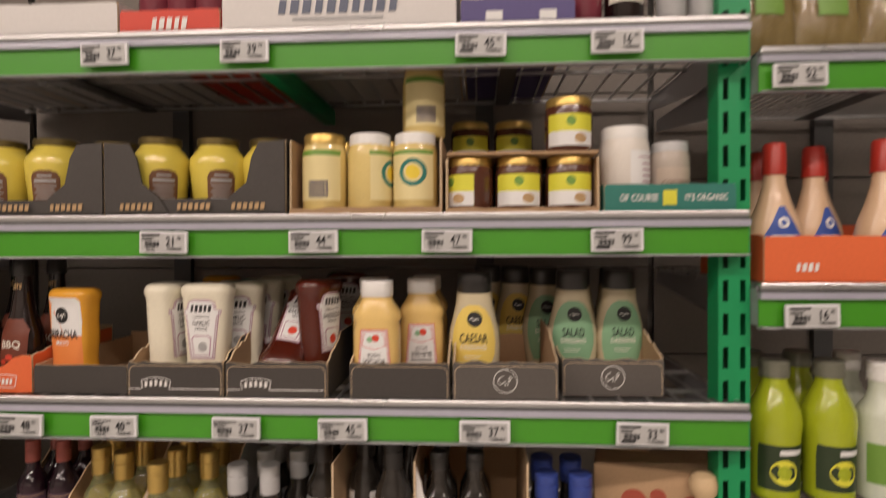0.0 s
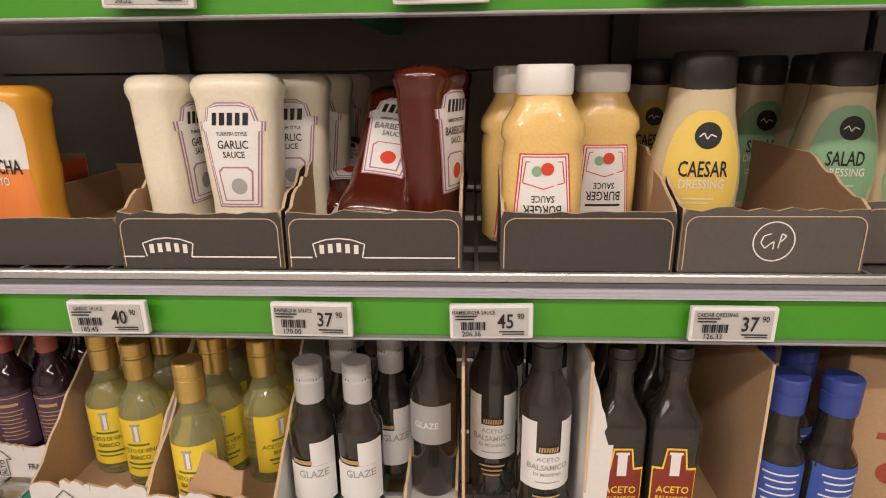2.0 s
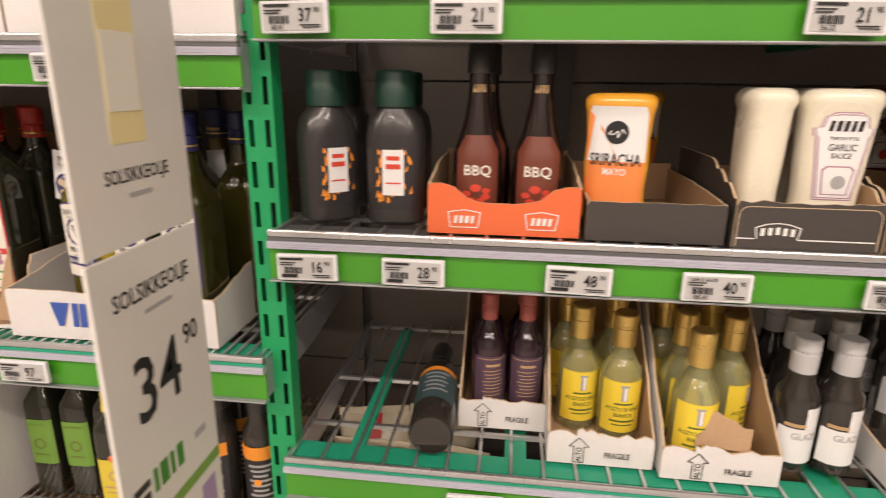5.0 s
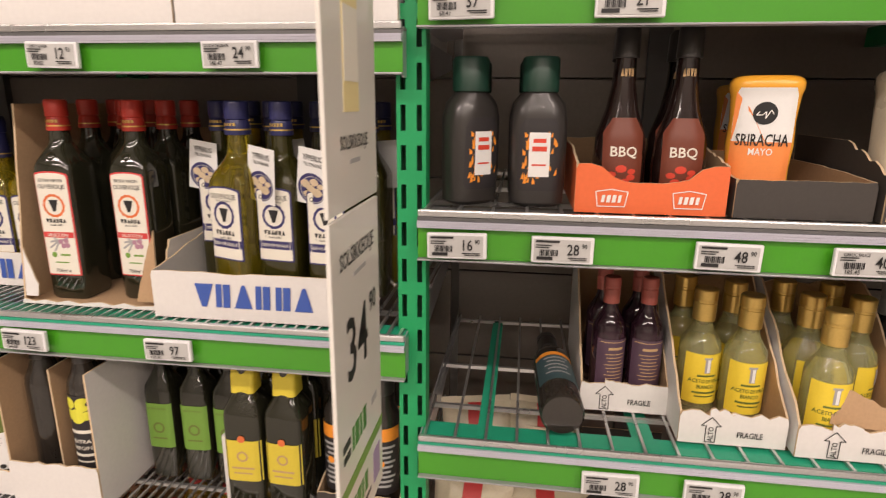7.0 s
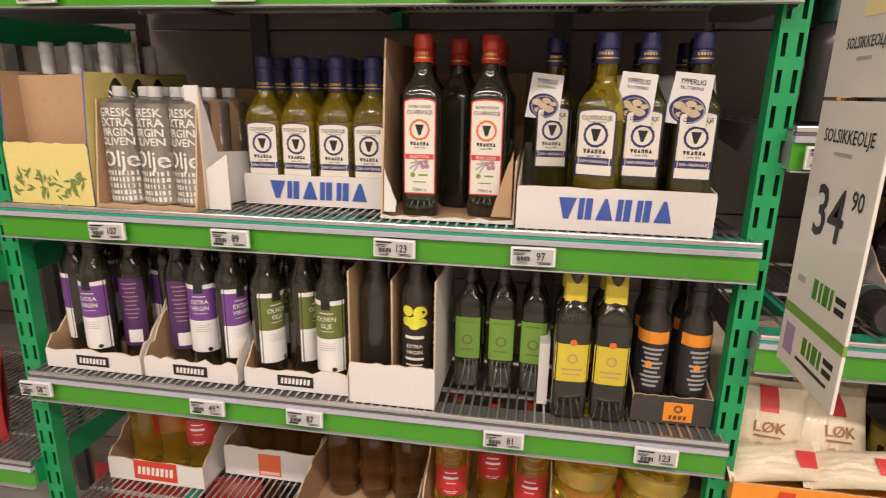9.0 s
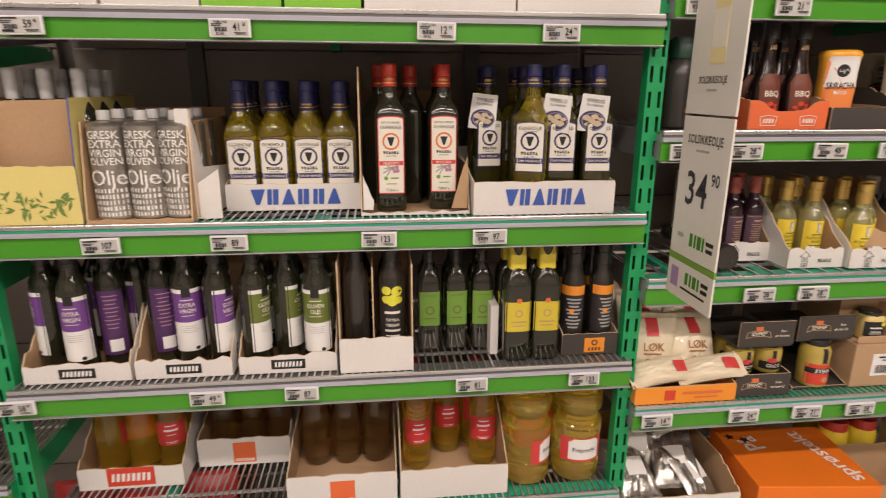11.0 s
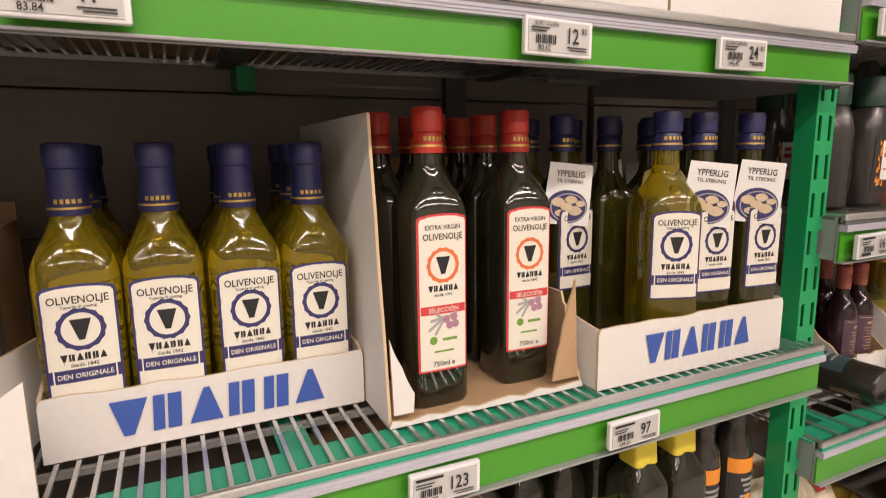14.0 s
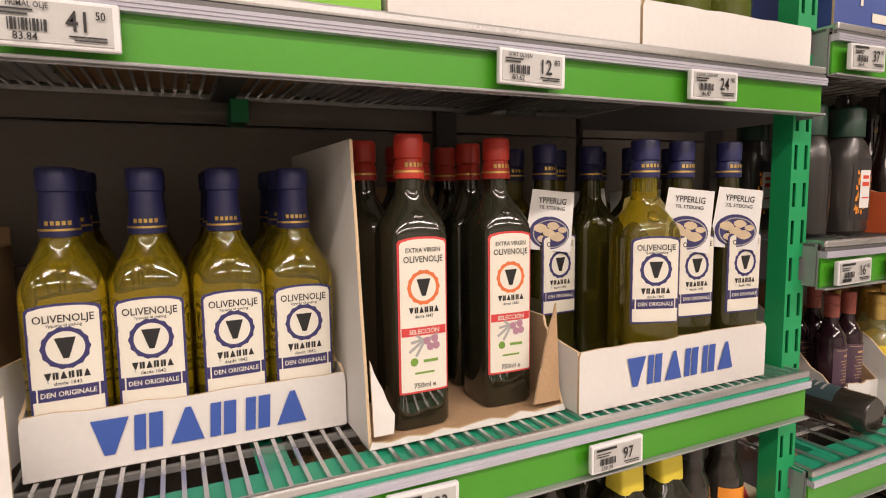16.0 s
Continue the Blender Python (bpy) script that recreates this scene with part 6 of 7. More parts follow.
put(t_, [(0.645, 0.914, z, 6), (0.699, 0.916, z, 4), (0.668, 0.985, z, 10), (0.727, 0.985, z, 10), (0.665, 1.05, z), (0.725, 1.05, z)])
t_, s = round_bottle("glaze_bottle", DARK_GLASS, BLACK_PLASTIC, 0.225, 0.028, "tall black glaze bottle with a grey label", "tall glaze bottles", 0.5, 0.6, 0.2, 0.0155)
lb = plain_label(t_, s, 0.075, 0.125, 0.024, GREY_L)
part("wording", word(s, "GLAZE", -0.002, 0.10, 0.011, wide=0.85), PAPER_W, lb)
put(t_, [(0.782, 0.945, z + 0.004, -10), (0.78, 1.01, z + 0.004)])
tray("vinegar_box", 0.752, 0.812, 0.862, 1.10, z, 0.035, 0.06, 0.06, WHITE2, "small low white carton holding a glaze bottle", 0.002, 67)
dv = thing("divider", pose(0.820, 0.862, z), "kraft cardboard divider standing between bottles", "box")
part("sheet", slab(bmesh.new(), [(0, 0), (0.2, 0), (0.2, 0.20), (0, 0.21)], pose(0, 0, 0, 0, 0, 90)), BROWN, dv)
t_, s = round_bottle("balsamic_bottle", DARK_GLASS, BLACK_PLASTIC, 0.238, 0.0290, "black balsamic bottle with a white notched label", "balsamic bottles", 0.5, 0.62, 0.2, 0.0165)
bm = patch(s, [(0.055, -0.0265, 0.0265), (0.100, -0.0265, 0.0265)], 0.0007, 11)
patch(s, [(0.1, -0.0265, -0.013), (0.138, -0.0265, -0.013)], 0.0007, 5, 0, bm)
patch(s, [(0.1, 0.013, 0.0265), (0.138, 0.013, 0.0265)], 0.0007, 5, 0, bm)
lb = part("label", bm, PAPER_W, t_)
bm = bmesh.new()
word(s, "ACETO", 0, 0.093, 0.0075, bm)
word(s, "BALSAMICO", 0, 0.083, 0.0095, bm, wide=0.85)
word(s, "DI MODENA", 0, 0.074, 0.0055, bm)
bars(s, [(0, 0.064, 0.026, 0.0014)], bm=bm)
part("wording", bm, GREY_L, lb)
bm = blocks(s, 0, 0.105, 0.022, 0.006, 8, None)
bars(s, [(0, 0.045 - 0.006 * i, 0.03 - 0.005 * i, 0.0022) for i in range(3)], bm=bm)
part("gold_print", bm, TAN_L, t_)
put(t_, [(0.853, 0.955, z, -4), (0.907, 0.905, z, 4), (0.865, 1.02, z), (0.925, 1.02, z)])
bx, fr = tray("vinegar_box", 0.945, 1.122, 0.858, 1.10, z, 0.02, 0.215, 0.22, (CARD_WHITE, KRAFT, KRAFT_EDGE), "tall torn white carton with kraft inside holding balsamic bottles", 0.004, 68, "", slope=0.03)
rng = random.Random(69)
part("torn_flap", slab(bmesh.new(), torn((-0.088, 0.02), (-0.066, 0.02), 0, rng, 2) + torn((-0.060, 0.12), (-0.088, 0.21), 0.006, rng, 8), pose(0, 0.0, 0, -4), 0.003), WHITE, bx)
t_, s = round_bottle("balsamic_bottle", DARK_GLASS, BLACK_PLASTIC, 0.217, 0.0265, "square black balsamic bottle with gold edged red label", "square balsamic bottles", 0.48, 0.60, 0.12, 0.0145, n=5)
lb = part("label", patch(s, [(0.02, -0.0225, 0.0225), (0.088, -0.0225, 0.0225), (0.0885, -0.013, 0.013), (0.112, -0.010, 0.010)], 0.0007, 11), YELLOW_L, t_, "gold edged label")
part("label_face", patch(s, [(0.022, -0.0212, 0.0212), (0.086, -0.0212, 0.0212), (0.0865, -0.0115, 0.0115), (0.110, -0.0085, 0.0085)], 0.0010, 11), mat("oxblood_label", (0.24, 0.03, 0.02), 0.5), lb)
bm = bmesh.new()
word(s, "ACETO", 0, 0.062, 0.012, bm, wide=0.85)
word(s, "BALSAMICO", 0, 0.051, 0.0085, bm, wide=0.75)
part("lettering", bm, YELLOW_L, lb)
part("column_picture", bars(s, [(0, 0.092, 0.010, 0.026), (0, 0.106, 0.014, 0.003)], 0.0013), PAPER_W, lb)
put(t_, [(0.983, 0.893, z + 0.004, 2), (1.040, 0.895, z + 0.004, -2), (0.983, 0.96, z + 0.004), (1.04, 0.96, z + 0.004)])
t_, s = round_bottle("syrup_bottle", DARK_GLASS, ROYAL_CAP, 0.192, 0.0265, "dark bottle with royal blue cap and blue label", "blue cap bottles", 0.62, 0.50, 0.2, 0.0185)
lb = plain_label(t_, s, 0.02, 0.10, 0.0242, BLUE_L, "blue label")
part("lettering", bars(s, [(-0.002, 0.09 - 0.008 * i, 0.034 - 0.004 * (i % 3), 0.002) for i in range(8)], 0.0012), PAPER_W, lb)
put(t_, [(1.152, 0.890, z, -8), (1.204, 0.888, z, 6), (1.152, 0.96, z), (1.20, 0.96, z)])
cb = thing("carton", pose(1.232, 0.925, z, 0, 0, -14), "closed kraft carton with red printed fruit shapes", "box")
part("body", boxes((0, 0.19, 0, 0.20, 0.001, 0.195), bevel=0.003), KRAFT, cb)
part("side_flap", slab(bmesh.new(), [(0, 0.196), (0.09, 0.196), (0.085, 0.23), (0.01, 0.225)], pose(0, 0.0, 0, -20), 0.003), BROWN, cb)
bm = bmesh.new()
for cx, cz, r0, r1 in ((0.062, 0.140, 0.0, 0.020), (0.098, 0.152, 0.0, 0.012), (0.150, 0.135, 0.0, 0.024), (0.06, 0.06, 0, 0.014), (0.10, 0.07, 0.0, 0.01)):
    disc(FLAT, cx, cz, r0, r1, 0.0008, 0, bm)
bars(FLAT, [(0.10, 0.105, 0.12, 0.008)], 0.0009, 0, bm)
part("print", bm, mat("dull_red_print", (0.36, 0.07, 0.04), 0.7, vary=0.25), cb, "red printed shapes")
s = lathe([(0.020, 0.001), (0.023, 0.005), (0.0235, 0.09), (0.020, 0.115), (0.0125, 0.145), (0.0115, 0.16)])
t_ = vessel("hot_sauce_bottle", s, mat("hot_sauce", (0.55, 0.10, 0.01), 0.15, coat=0.5), "orange hot sauce bottle with round wooden stopper", "bottle", "")
cap(t_, [(0.155, 0.011, 0.011, 2), (0.163, 0.013, 0.013, 2), (0.172, 0.0195, 0.0195, 2), (0.186, 0.0215, 0.0215, 2), (0.197, 0.017, 0.017, 2), (0.202, 0.008, 0.008, 2)], WOOD_CAP, "stopper", "turned wooden stopper")
lb = plain_label(t_, s, 0.03, 0.088, 0.0205, YELLOW_L)
part("band", patch(s, [(0.066, -0.0206, 0.0206), (0.080, -0.0206, 0.0206)], 0.0011), CARD_RED, lb, "red band")
part("emblem", disc(s, 0, 0.05, 0.004, 0.011), CARD_RED, lb)
put(t_, [(1.387, 0.876, z, 4)])
t_, s = round_bottle("glaze_bottle", DARK_GLASS, BLACK_PLASTIC, 0.262, 0.031, "black bottle lying on its side on the wire shelf", "", 0.4, 0.6, 0.2, 0.017)
lb = plain_label(t_, s, 0.05, 0.13, 0.028, mat("slate_label", (0.05, 0.09, 0.10), 0.5))
part("band", patch(s, [(0.13, -0.028, 0.028), (0.142, -0.028, 0.028)], 0.0009, 11), CARD_AMBER, lb, "orange band")
part("lettering", bars(s, [(0, 0.12 - 0.012 * i, 0.036 - 0.008 * (i % 2), 0.004) for i in range(5)], 0.0012), GREY_L, lb)
t_.matrix_world = pose(0.167, 0.860, z + 0.0322, -90, 0, 3)

br = thing("shelf_bracket", pose(0.060, 0.852, z), "teal steel support bar under the shelf wires", "bracket")
part("bar", boxes((-0.010, 0.010, 0, 0.43, -0.012, -0.004)), TEAL, br)
part("lip", boxes((-0.010, -0.007, 0, 0.43, -0.020, -0.012)), TEAL, br)

# ---- onions and mustards on the fifth shelf of the sauce bay ----
z = Z["A5"]


def bag(name, w, h, d, material, label, group, puff=2.4, category="bag", seed=1, crumple=0.10):
    """A filled foil or paper bag: pillow body with wrinkles, crimped seams at both ends."""
    th = thing(name, Matrix(), label, category, group)
    s = []
    for k in range(15):
        v = k / 14
        s.append((v * h, w / 2 * (1 - 0.06 * math.sin(math.pi * v)), max(0.0012, d / 2 * max(0.0, 1 - abs(2 * v - 1) ** puff) ** 0.8), 2.3))
    bm = bmesh.new()
    nu, nv = 30, 24
    for side in (-1, 1):
        g = []
        for j in range(nv + 1):
            v = j / nv
            row = []
            for i in range(nu + 1):
                u = -1 + 2 * i / nu
                x = u * w / 2 * (1 - 0.06 * math.sin(math.pi * v))
                y = front(s, x, v * h, 0).y
                fold = abs(noise.noise((u * 2.6 + seed, v * 3.4, side * 2.0))) * crumple * 2 + abs(noise.noise((u * 7 + seed, v * 9, side * 3.0))) * crumple
                fold += 0.22 * (0.5 + 0.5 * math.sin(u * 19 + seed + 3 * noise.noise((u * 3, seed, side)))) * math.exp(-min(v, 1 - v) / 0.10)
                y *= 1 - min(0.85, fold)
                row.append(bm.verts.new((x, y if side < 0 else -y, v * h)))
            g.append(row)
        for j in range(nv):
            for i in range(nu):
                q = (g[j][i], g[j][i + 1], g[j + 1][i + 1], g[j + 1][i])
                bm.faces.new(q if side < 0 else q[::-1])
    bmesh.ops.remove_doubles(bm, verts=bm.verts, dist=0.0002)
    part("body", bm, material, th, smooth=True)
    for z0, z1 in ((-0.010, 0.001), (h - 0.001, h + 0.011)):
        bm = bmesh.new()
        for k in range(int(w / 0.004)):
            x = -w / 2 + k * 0.004
            y = 0.0012 * math.sin(k * 0.9 + seed)
            box(bm, x, x + 0.0042, y - 0.0008, y + 0.0008, z0, z1)
        part("seam", bm, material, th)
    return th, s


bx, fr = tray("bag_tray", -0.028, 0.222, 0.840, 1.08, z, 0.044, 0.06, 0.06, (CARD_AMBER, CARD_AMBER, KRAFT_EDGE), "orange card tray holding bags of fried onions", 0.0006, 71)
part("print", bars(FLAT, [(-0.04, 0.022, 0.026, 0.026)]), CARD_RED, fr)
part("lettering", bars(FLAT, [(0.04, 0.026, 0.1, 0.007), (0.05, 0.014, 0.06, 0.004)]), COPPER_L, fr)
o, sb = bag("onion_bag", 0.13, 0.15, 0.055, BAG_CREAM, "cream plastic bag of fried onions with a red tab", "onion bags", seed=3)
part("tab", patch(sb, [(0.108, -0.015, 0.015), (0.149, -0.015, 0.015)], 0.0012), RED_L, o, "red tab print")
bm = bmesh.new()
word(sb, "LØK", 0.002, 0.082, 0.027, bm, 0.0012)
bars(sb, [(0, 0.065, 0.044, 0.0035)], 0.0012, 0, bm)
part("lettering", bm, mat("onion_print", (0.36, 0.16, 0.06), 0.5), o)
bm = bmesh.new()
for i in range(7):
    disc(sb, -0.033 + 0.011 * i, 0.032 + 0.007 * (i % 3), 0.0, 0.008, 0.0012 + 0.00005 * i, 0, bm, 12)
part("food_picture", bm, TAN_L, o)
put(o, [(0.035, 0.915, z + 0.03, -4, 2, -12), (0.150, 0.905, z + 0.028, 6, 5, -26), (0.040, 0.985, z + 0.065, 4, 3, -14), (0.165, 0.985, z + 0.062, -8, 4, -20), (0.045, 1.045, z + 0.085, 5, -4, -24), (0.150, 1.050, z + 0.088, 5, 6, -28)])
for x0, x1, seed in ((0.226, 0.366, 72), (0.392, 0.540, 73)):
    bx, fr = tray("mustard_display", x0, x1, 0.850 if seed == 72 else 0.87, 1.10, z, 0.058 if seed == 72 else 0.006, 0.062, 0.19, (CARD_DARK, CARD_DARK, KRAFT_EDGE), "black display box with mustard jars and a top flap", 0.0006, seed, "mustard displays", slope=0.9)
    w = x1 - x0
    top = part("header", slab(bmesh.new(), [(-w / 2, 0.128), (w / 2, 0.128), (w / 2, 0.188), (-w / 2, 0.188)], pose(0, 0.012, 0), 0.003), (CARD_DARK, CARD_DARK, KRAFT_EDGE), bx, "black printed header")
    part("shelf_board", boxes((-w / 2 + 0.001, w / 2 - 0.001, 0.016, 0.2, 0.122, 0.126)), CARD_DARK, bx)
    for cz, yy in ((0.03, 0.0), (0.158, 0.012)) if seed == 72 else ((0.158, 0.012),):
        fl = [(q[0], q[1], 1e-6 - yy, q[3]) for q in FLAT]
        part("plate", bars(fl, [(-0.022, cz + 0.013, 0.018, 0.011)], 0.001), COPPER_L, bx, "red printed plate")
        part("arch", stroke(fl, [(-0.054, cz - 0.010), (-0.050, cz + 0.004), (-0.034, cz + 0.008), (-0.010, cz + 0.008), (0.006, cz + 0.004), (0.010, cz - 0.010), (-0.006, cz - 0.006), (-0.038, cz - 0.006), (-0.054, cz - 0.010)], 0.0016, off=0.001), TAN_L, bx)
        bm = word(fl, "SENNEP", -0.022, cz + 0.001, 0.0125, None, 0.0014, wide=0.88)
        word(fl, "Finn", 0.040, cz + 0.006, 0.009, bm, 0.0014)
        word(fl, "din favoritt!", 0.038, cz - 0.006, 0.0085, bm, 0.0014, wide=0.9)
        part("lettering", bm, PAPER, bx)
t_, s = jar("mustard_jar", MUSTARD_DARK, mat("black_lid", (0.02, 0.02, 0.02), 0.35), 0.075, 0.033, "round mustard jar with red and black label", "small mustard jars", 0.014, 2.0, 0.75)
lb = plain_label(t_, s, 0.012, 0.032, 0.028, INK)
part("emblem", disc(s, -0.004, 0.036, 0, 0.011, 0.0016, sz=0.6), RED_L, t_)
part("strap", patch(s, [(0.040, -0.005, 0.005), (0.061, -0.005, 0.005)], 0.0012, 5), INK, t_)
part("wording", word(s, "GROV", 0, 0.022, 0.012), PAPER, lb)
put(t_, [(0.262, 0.905, z + 0.045, 6), (0.336, 0.905, z + 0.045, -6), (0.27, 0.97, z + 0.045), (0.335, 0.97, z + 0.045)])
t_, s = jar("mustard_jar", MUSTARD_DARK, mat("black_lid", (0.02, 0.02, 0.02), 0.35), 0.122, 0.0355, "large mustard jar with red and black label", "", 0.014, 2.0, 0.78)
lb = plain_label(t_, s, 0.010, 0.064, 0.033, CARD_RED)
part("band", patch(s, [(0.040, -0.0332, 0.0332), (0.054, -0.0332, 0.0332)], 0.0013), INK, lb, "black band")
part("lettering", word(s, "STERK", 0, 0.047, 0.0145, off=0.002, wide=0.95), PAPER_W, lb)
part("food_picture", disc(s, 0.006, 0.024, 0, 0.008, 0.0014, sz=0.9), TAN_L, lb)
part("strap", patch(s, [(0.068, -0.006, 0.006), (0.104, -0.006, 0.006)], 0.0012, 5), INK, t_)
put(t_, [(0.458, 0.842 + 0.055, z + 0.004, 2)])
cb = thing("carton", pose(0.54, 0.865, z), "closed brown cardboard carton with white paper label", "box")
part("body", boxes((0, 0.22, 0, 0.22, 0.001, 0.115), (0.004, 0.216, 0.075, 0.22, 0.1155, 0.21), (0.110, 0.114, 0.004, 0.075, 0.1155, 0.20), (0.004, 0.110, 0.004, 0.007, 0.1155, 0.135), bevel=0.002), KRAFT, cb)
part("label", boxes((0.05, 0.15, -0.001, 0, 0.03, 0.088)), PAPER_W, cb)
part("lettering", bars([(q[0], q[1], 0.001, q[3]) for q in FLAT], [(0.10, 0.080, 0.07, 0.004), (0.10, 0.072, 0.05, 0.003)] + [(0.062 + 0.0042 * i, 0.048, 0.0016 + 0.0008 * (i % 2), 0.022) for i in range(19)]), INK, cb)
t_, s = jar("spread_jar", MUSTARD_PALE, BLACK_PLASTIC, 0.072, 0.029, "small square jar with black label standing on a carton", "", 0.014, 4.0, 0.86)
lb = plain_label(t_, s, 0.012, 0.050, 0.0262, INK)
part("food_picture", disc(s, 0.018, 0.044, 0, 0.006, 0.0014), LEMON_L, lb)
part("lettering", bars(s, [(0, 0.034, 0.03, 0.004), (0, 0.024, 0.026, 0.0025), (0, 0.019, 0.03, 0.0018)], 0.0014), PAPER, lb)
put(t_, [(0.600, 0.910, z + 0.1165, -6)])

o, sb = bag("onion_bag", 0.066, 0.14, 0.052, BAG_CREAM, "cream onion bag lying across the front of the tray", "onion bags", seed=5)
part("tab", patch(sb, [(0.10, -0.014, 0.014), (0.139, -0.014, 0.014)], 0.0012), RED_L, o, "red tab print")
o.matrix_world = pose(0.03, 0.876, z + 0.064, 0, 0, 4) @ pose(0, 0, 0, 0, 84, 0) @ pose(0, 0, -0.055, 0, 0, -48)
copy_thing(o, pose(0.150, 0.872, z + 0.068, 0, 0, -6) @ pose(0, 0, 0, 0, 80, 0) @ pose(0, 0, -0.055, 0, 0, -52))

# ---- base shelf of the sauce bay ----
z = Z["A6"]
tray("bag_box", -0.028, 0.275, 0.835, 1.16, z, 0.150, 0.19, 0.20, WHITE, "open white carton full of silver bags", 0.003, 75, slope=0.3)
o, sb = bag("silver_bag", 0.12, 0.15, 0.05, SILVER, "crumpled silver foil bag with a white label", "silver bags", seed=9, crumple=0.28)
part("label", patch(sb, [(0.045, -0.028, 0.028), (0.095, -0.028, 0.028)], 0.001), PAPER_W, o)
put(o, [(0.04, 0.885, z + 0.12, 10, 8, -62), (0.15, 0.905, z + 0.13, -15, -10, -60), (0.21, 0.875, z + 0.105, 25, 12, -58), (0.06, 0.98, z + 0.13, -8, 8, -40), (0.18, 0.99, z + 0.13, 14, -6, -42)])
cb = thing("carton", pose(0.322, 0.835, z + 0.001, 0, 0, -6), "bright orange carton standing upside down with white words", "box")
part("body", boxes((0, 0.315, 0, 0.27, 0, 0.16), bevel=0.003), mat("vivid_orange_card", (0.86, 0.20, 0.015), 0.45, vary=0.08, scale=30), cb)
bm = bmesh.new()
vs, fs = glyphs("sprøstekt")
m_ = pose(0.262, 0.135, 0.1612, 0, 0, 105) @ Matrix.Diagonal((0.058, 0.062, 1, 1))
mv = [bm.verts.new(m_ @ Vector(v)) for v in vs]
for f in fs:
    bm.faces.new([mv[i] for i in f])
part("lettering", bm, WHITE_INK, cb)
bm = bmesh.new()
vs, fs = glyphs("På")
m_ = pose(0.10, 0.19, 0.1612, 0, 0, 105) @ Matrix.Diagonal((0.07, 0.08, 1, 1))
mv = [bm.verts.new(m_ @ Vector(v)) for v in vs]
for f in fs:
    bm.faces.new([mv[i] for i in f])
part("lettering", bm, WHITE_INK, cb)
for k, (u, v, a) in enumerate(((0.028, 0.215, 20), (0.064, 0.200, 40))):
    bm = bmesh.new()
    m_ = pose(u, v, 0.1613 + 0.0003 * k, 0, 0, a)
    bm.faces.new([bm.verts.new(m_ @ Vector((0.017 * (1.0 if q % 2 == 0 else 0.45) * math.cos(q * math.pi / 5), 0.017 * (1.0 if q % 2 == 0 else 0.45) * math.sin(q * math.pi / 5), 0))) for q in range(10)])
    part("star_print", bm, INK, cb)
t_, s = jar("pickle_jar", YELLOW_L, RED_CAP, 0.20, 0.04, "tall yellow jar with red lid behind the orange carton", "yellow jars", 0.035)
plain_label(t_, s, 0.05, 0.12, 0.036, BBQ_RED)
put(t_, [(0.70, 1.05, z), (0.79, 1.05, z), (0.70, 1.14, z)])
tray("carton", 0.655, 0.900, 0.850, 1.00, z, 0.120, 0.150, 0.14, BROWN, "open kraft carton standing low beside the orange carton", 0.004, 77, "kraft base cartons", slope=0.4)
tray("carton", 0.910, 1.180, 0.845, 1.10, z, 0.140, 0.170, 0.17, BROWN, "open kraft carton with torn rim on the base shelf", 0.004, 78, "kraft base cartons", slope=0.4)

# ---- neighbouring bay with dressings ----
z = Z["C1"]
o, sb = bag("pasta_bag", 0.11, 0.17, 0.06, BAG_CLEAR, "shiny clear bag of mixed dried food", "clear bags", seed=15)
part("label", patch(sb, [(0.06, -0.022, 0.022), (0.09, -0.022, 0.022)], 0.001), GREEN_L, o)
put(o, [(1.485 + 0.10 * i, 0.90 + 0.01 * (i % 2), z + 0.001, 6 - 5 * i, 0, -8) for i in range(5)])
z = Z["C2"]
bx, fr = tray("dressing_box", 1.468, 1.80, 0.858, 1.10, z, 0.068, 0.08, 0.09, (CARD_ORANGE, CARD_ORANGE, KRAFT_EDGE), "orange carton holding hamburger dressing bottles", 0.001, 81)
for cx in (-0.105, 0.03):
    part("print", blocks(FLAT, cx, 0.022, 0.035, 0.012, 4), WHITE_INK, fr, "white logo print")
s = [(0.001, 0.033, 0.025, 2.4), (0.006, 0.040, 0.030, 2.4), (0.06, 0.041, 0.031, 2.4), (0.085, 0.037, 0.029, 2.2), (0.115, 0.025, 0.022, 2), (0.145, 0.0165, 0.016, 2), (0.168, 0.0145, 0.0145, 2)]
t_ = vessel("dressing_bottle", s, THOUSAND, "pale pink dressing bottle with red cap and blue label", "bottle", "pink dressing bottles")
cap(t_, [(0.160, 0.0175, 0.0175, 2), (0.205, 0.0165, 0.0165, 2), (0.209, 0.014, 0.014, 2)], RED_CAP)
lb = part("label", patch(s, [(0.020, -0.030, 0.030), (0.06, -0.030, 0.030), (0.085, -0.016, 0.016), (0.110, -0.004, 0.004)], 0.0007), BLUE_L, t_, "blue pointed label")
part("emblem", disc(s, 0, 0.085, 0.004, 0.0085), PAPER_W, lb)
part("wording", bars(s, [(0, 0.062, 0.038, 0.008)], 0.0012), PAPER_W, lb)
part("food_picture", disc(s, 0, 0.040, 0, 0.013, 0.0012, sz=0.7), TAN_L, lb)
put(t_, [(1.510, 0.915, z + 0.004), (1.592, 0.955, z + 0.004, 20), (1.660, 0.893, z + 0.004, 10), (1.64, 1.03, z + 0.004), (1.53, 1.01, z + 0.004), (1.745, 0.905, z + 0.004)])
z = Z["C3"]
s = lathe([(0.030, 0.001), (0.035, 0.006), (0.035, 0.07), (0.037, 0.10), (0.0385, 0.118), (0.036, 0.138), (0.026, 0.160), (0.0185, 0.178), (0.0180, 0.198)])
t_ = vessel("juice_bottle", s, LIME, "lime green juice bottle with dark wavy label", "bottle", "lime juice bottles")
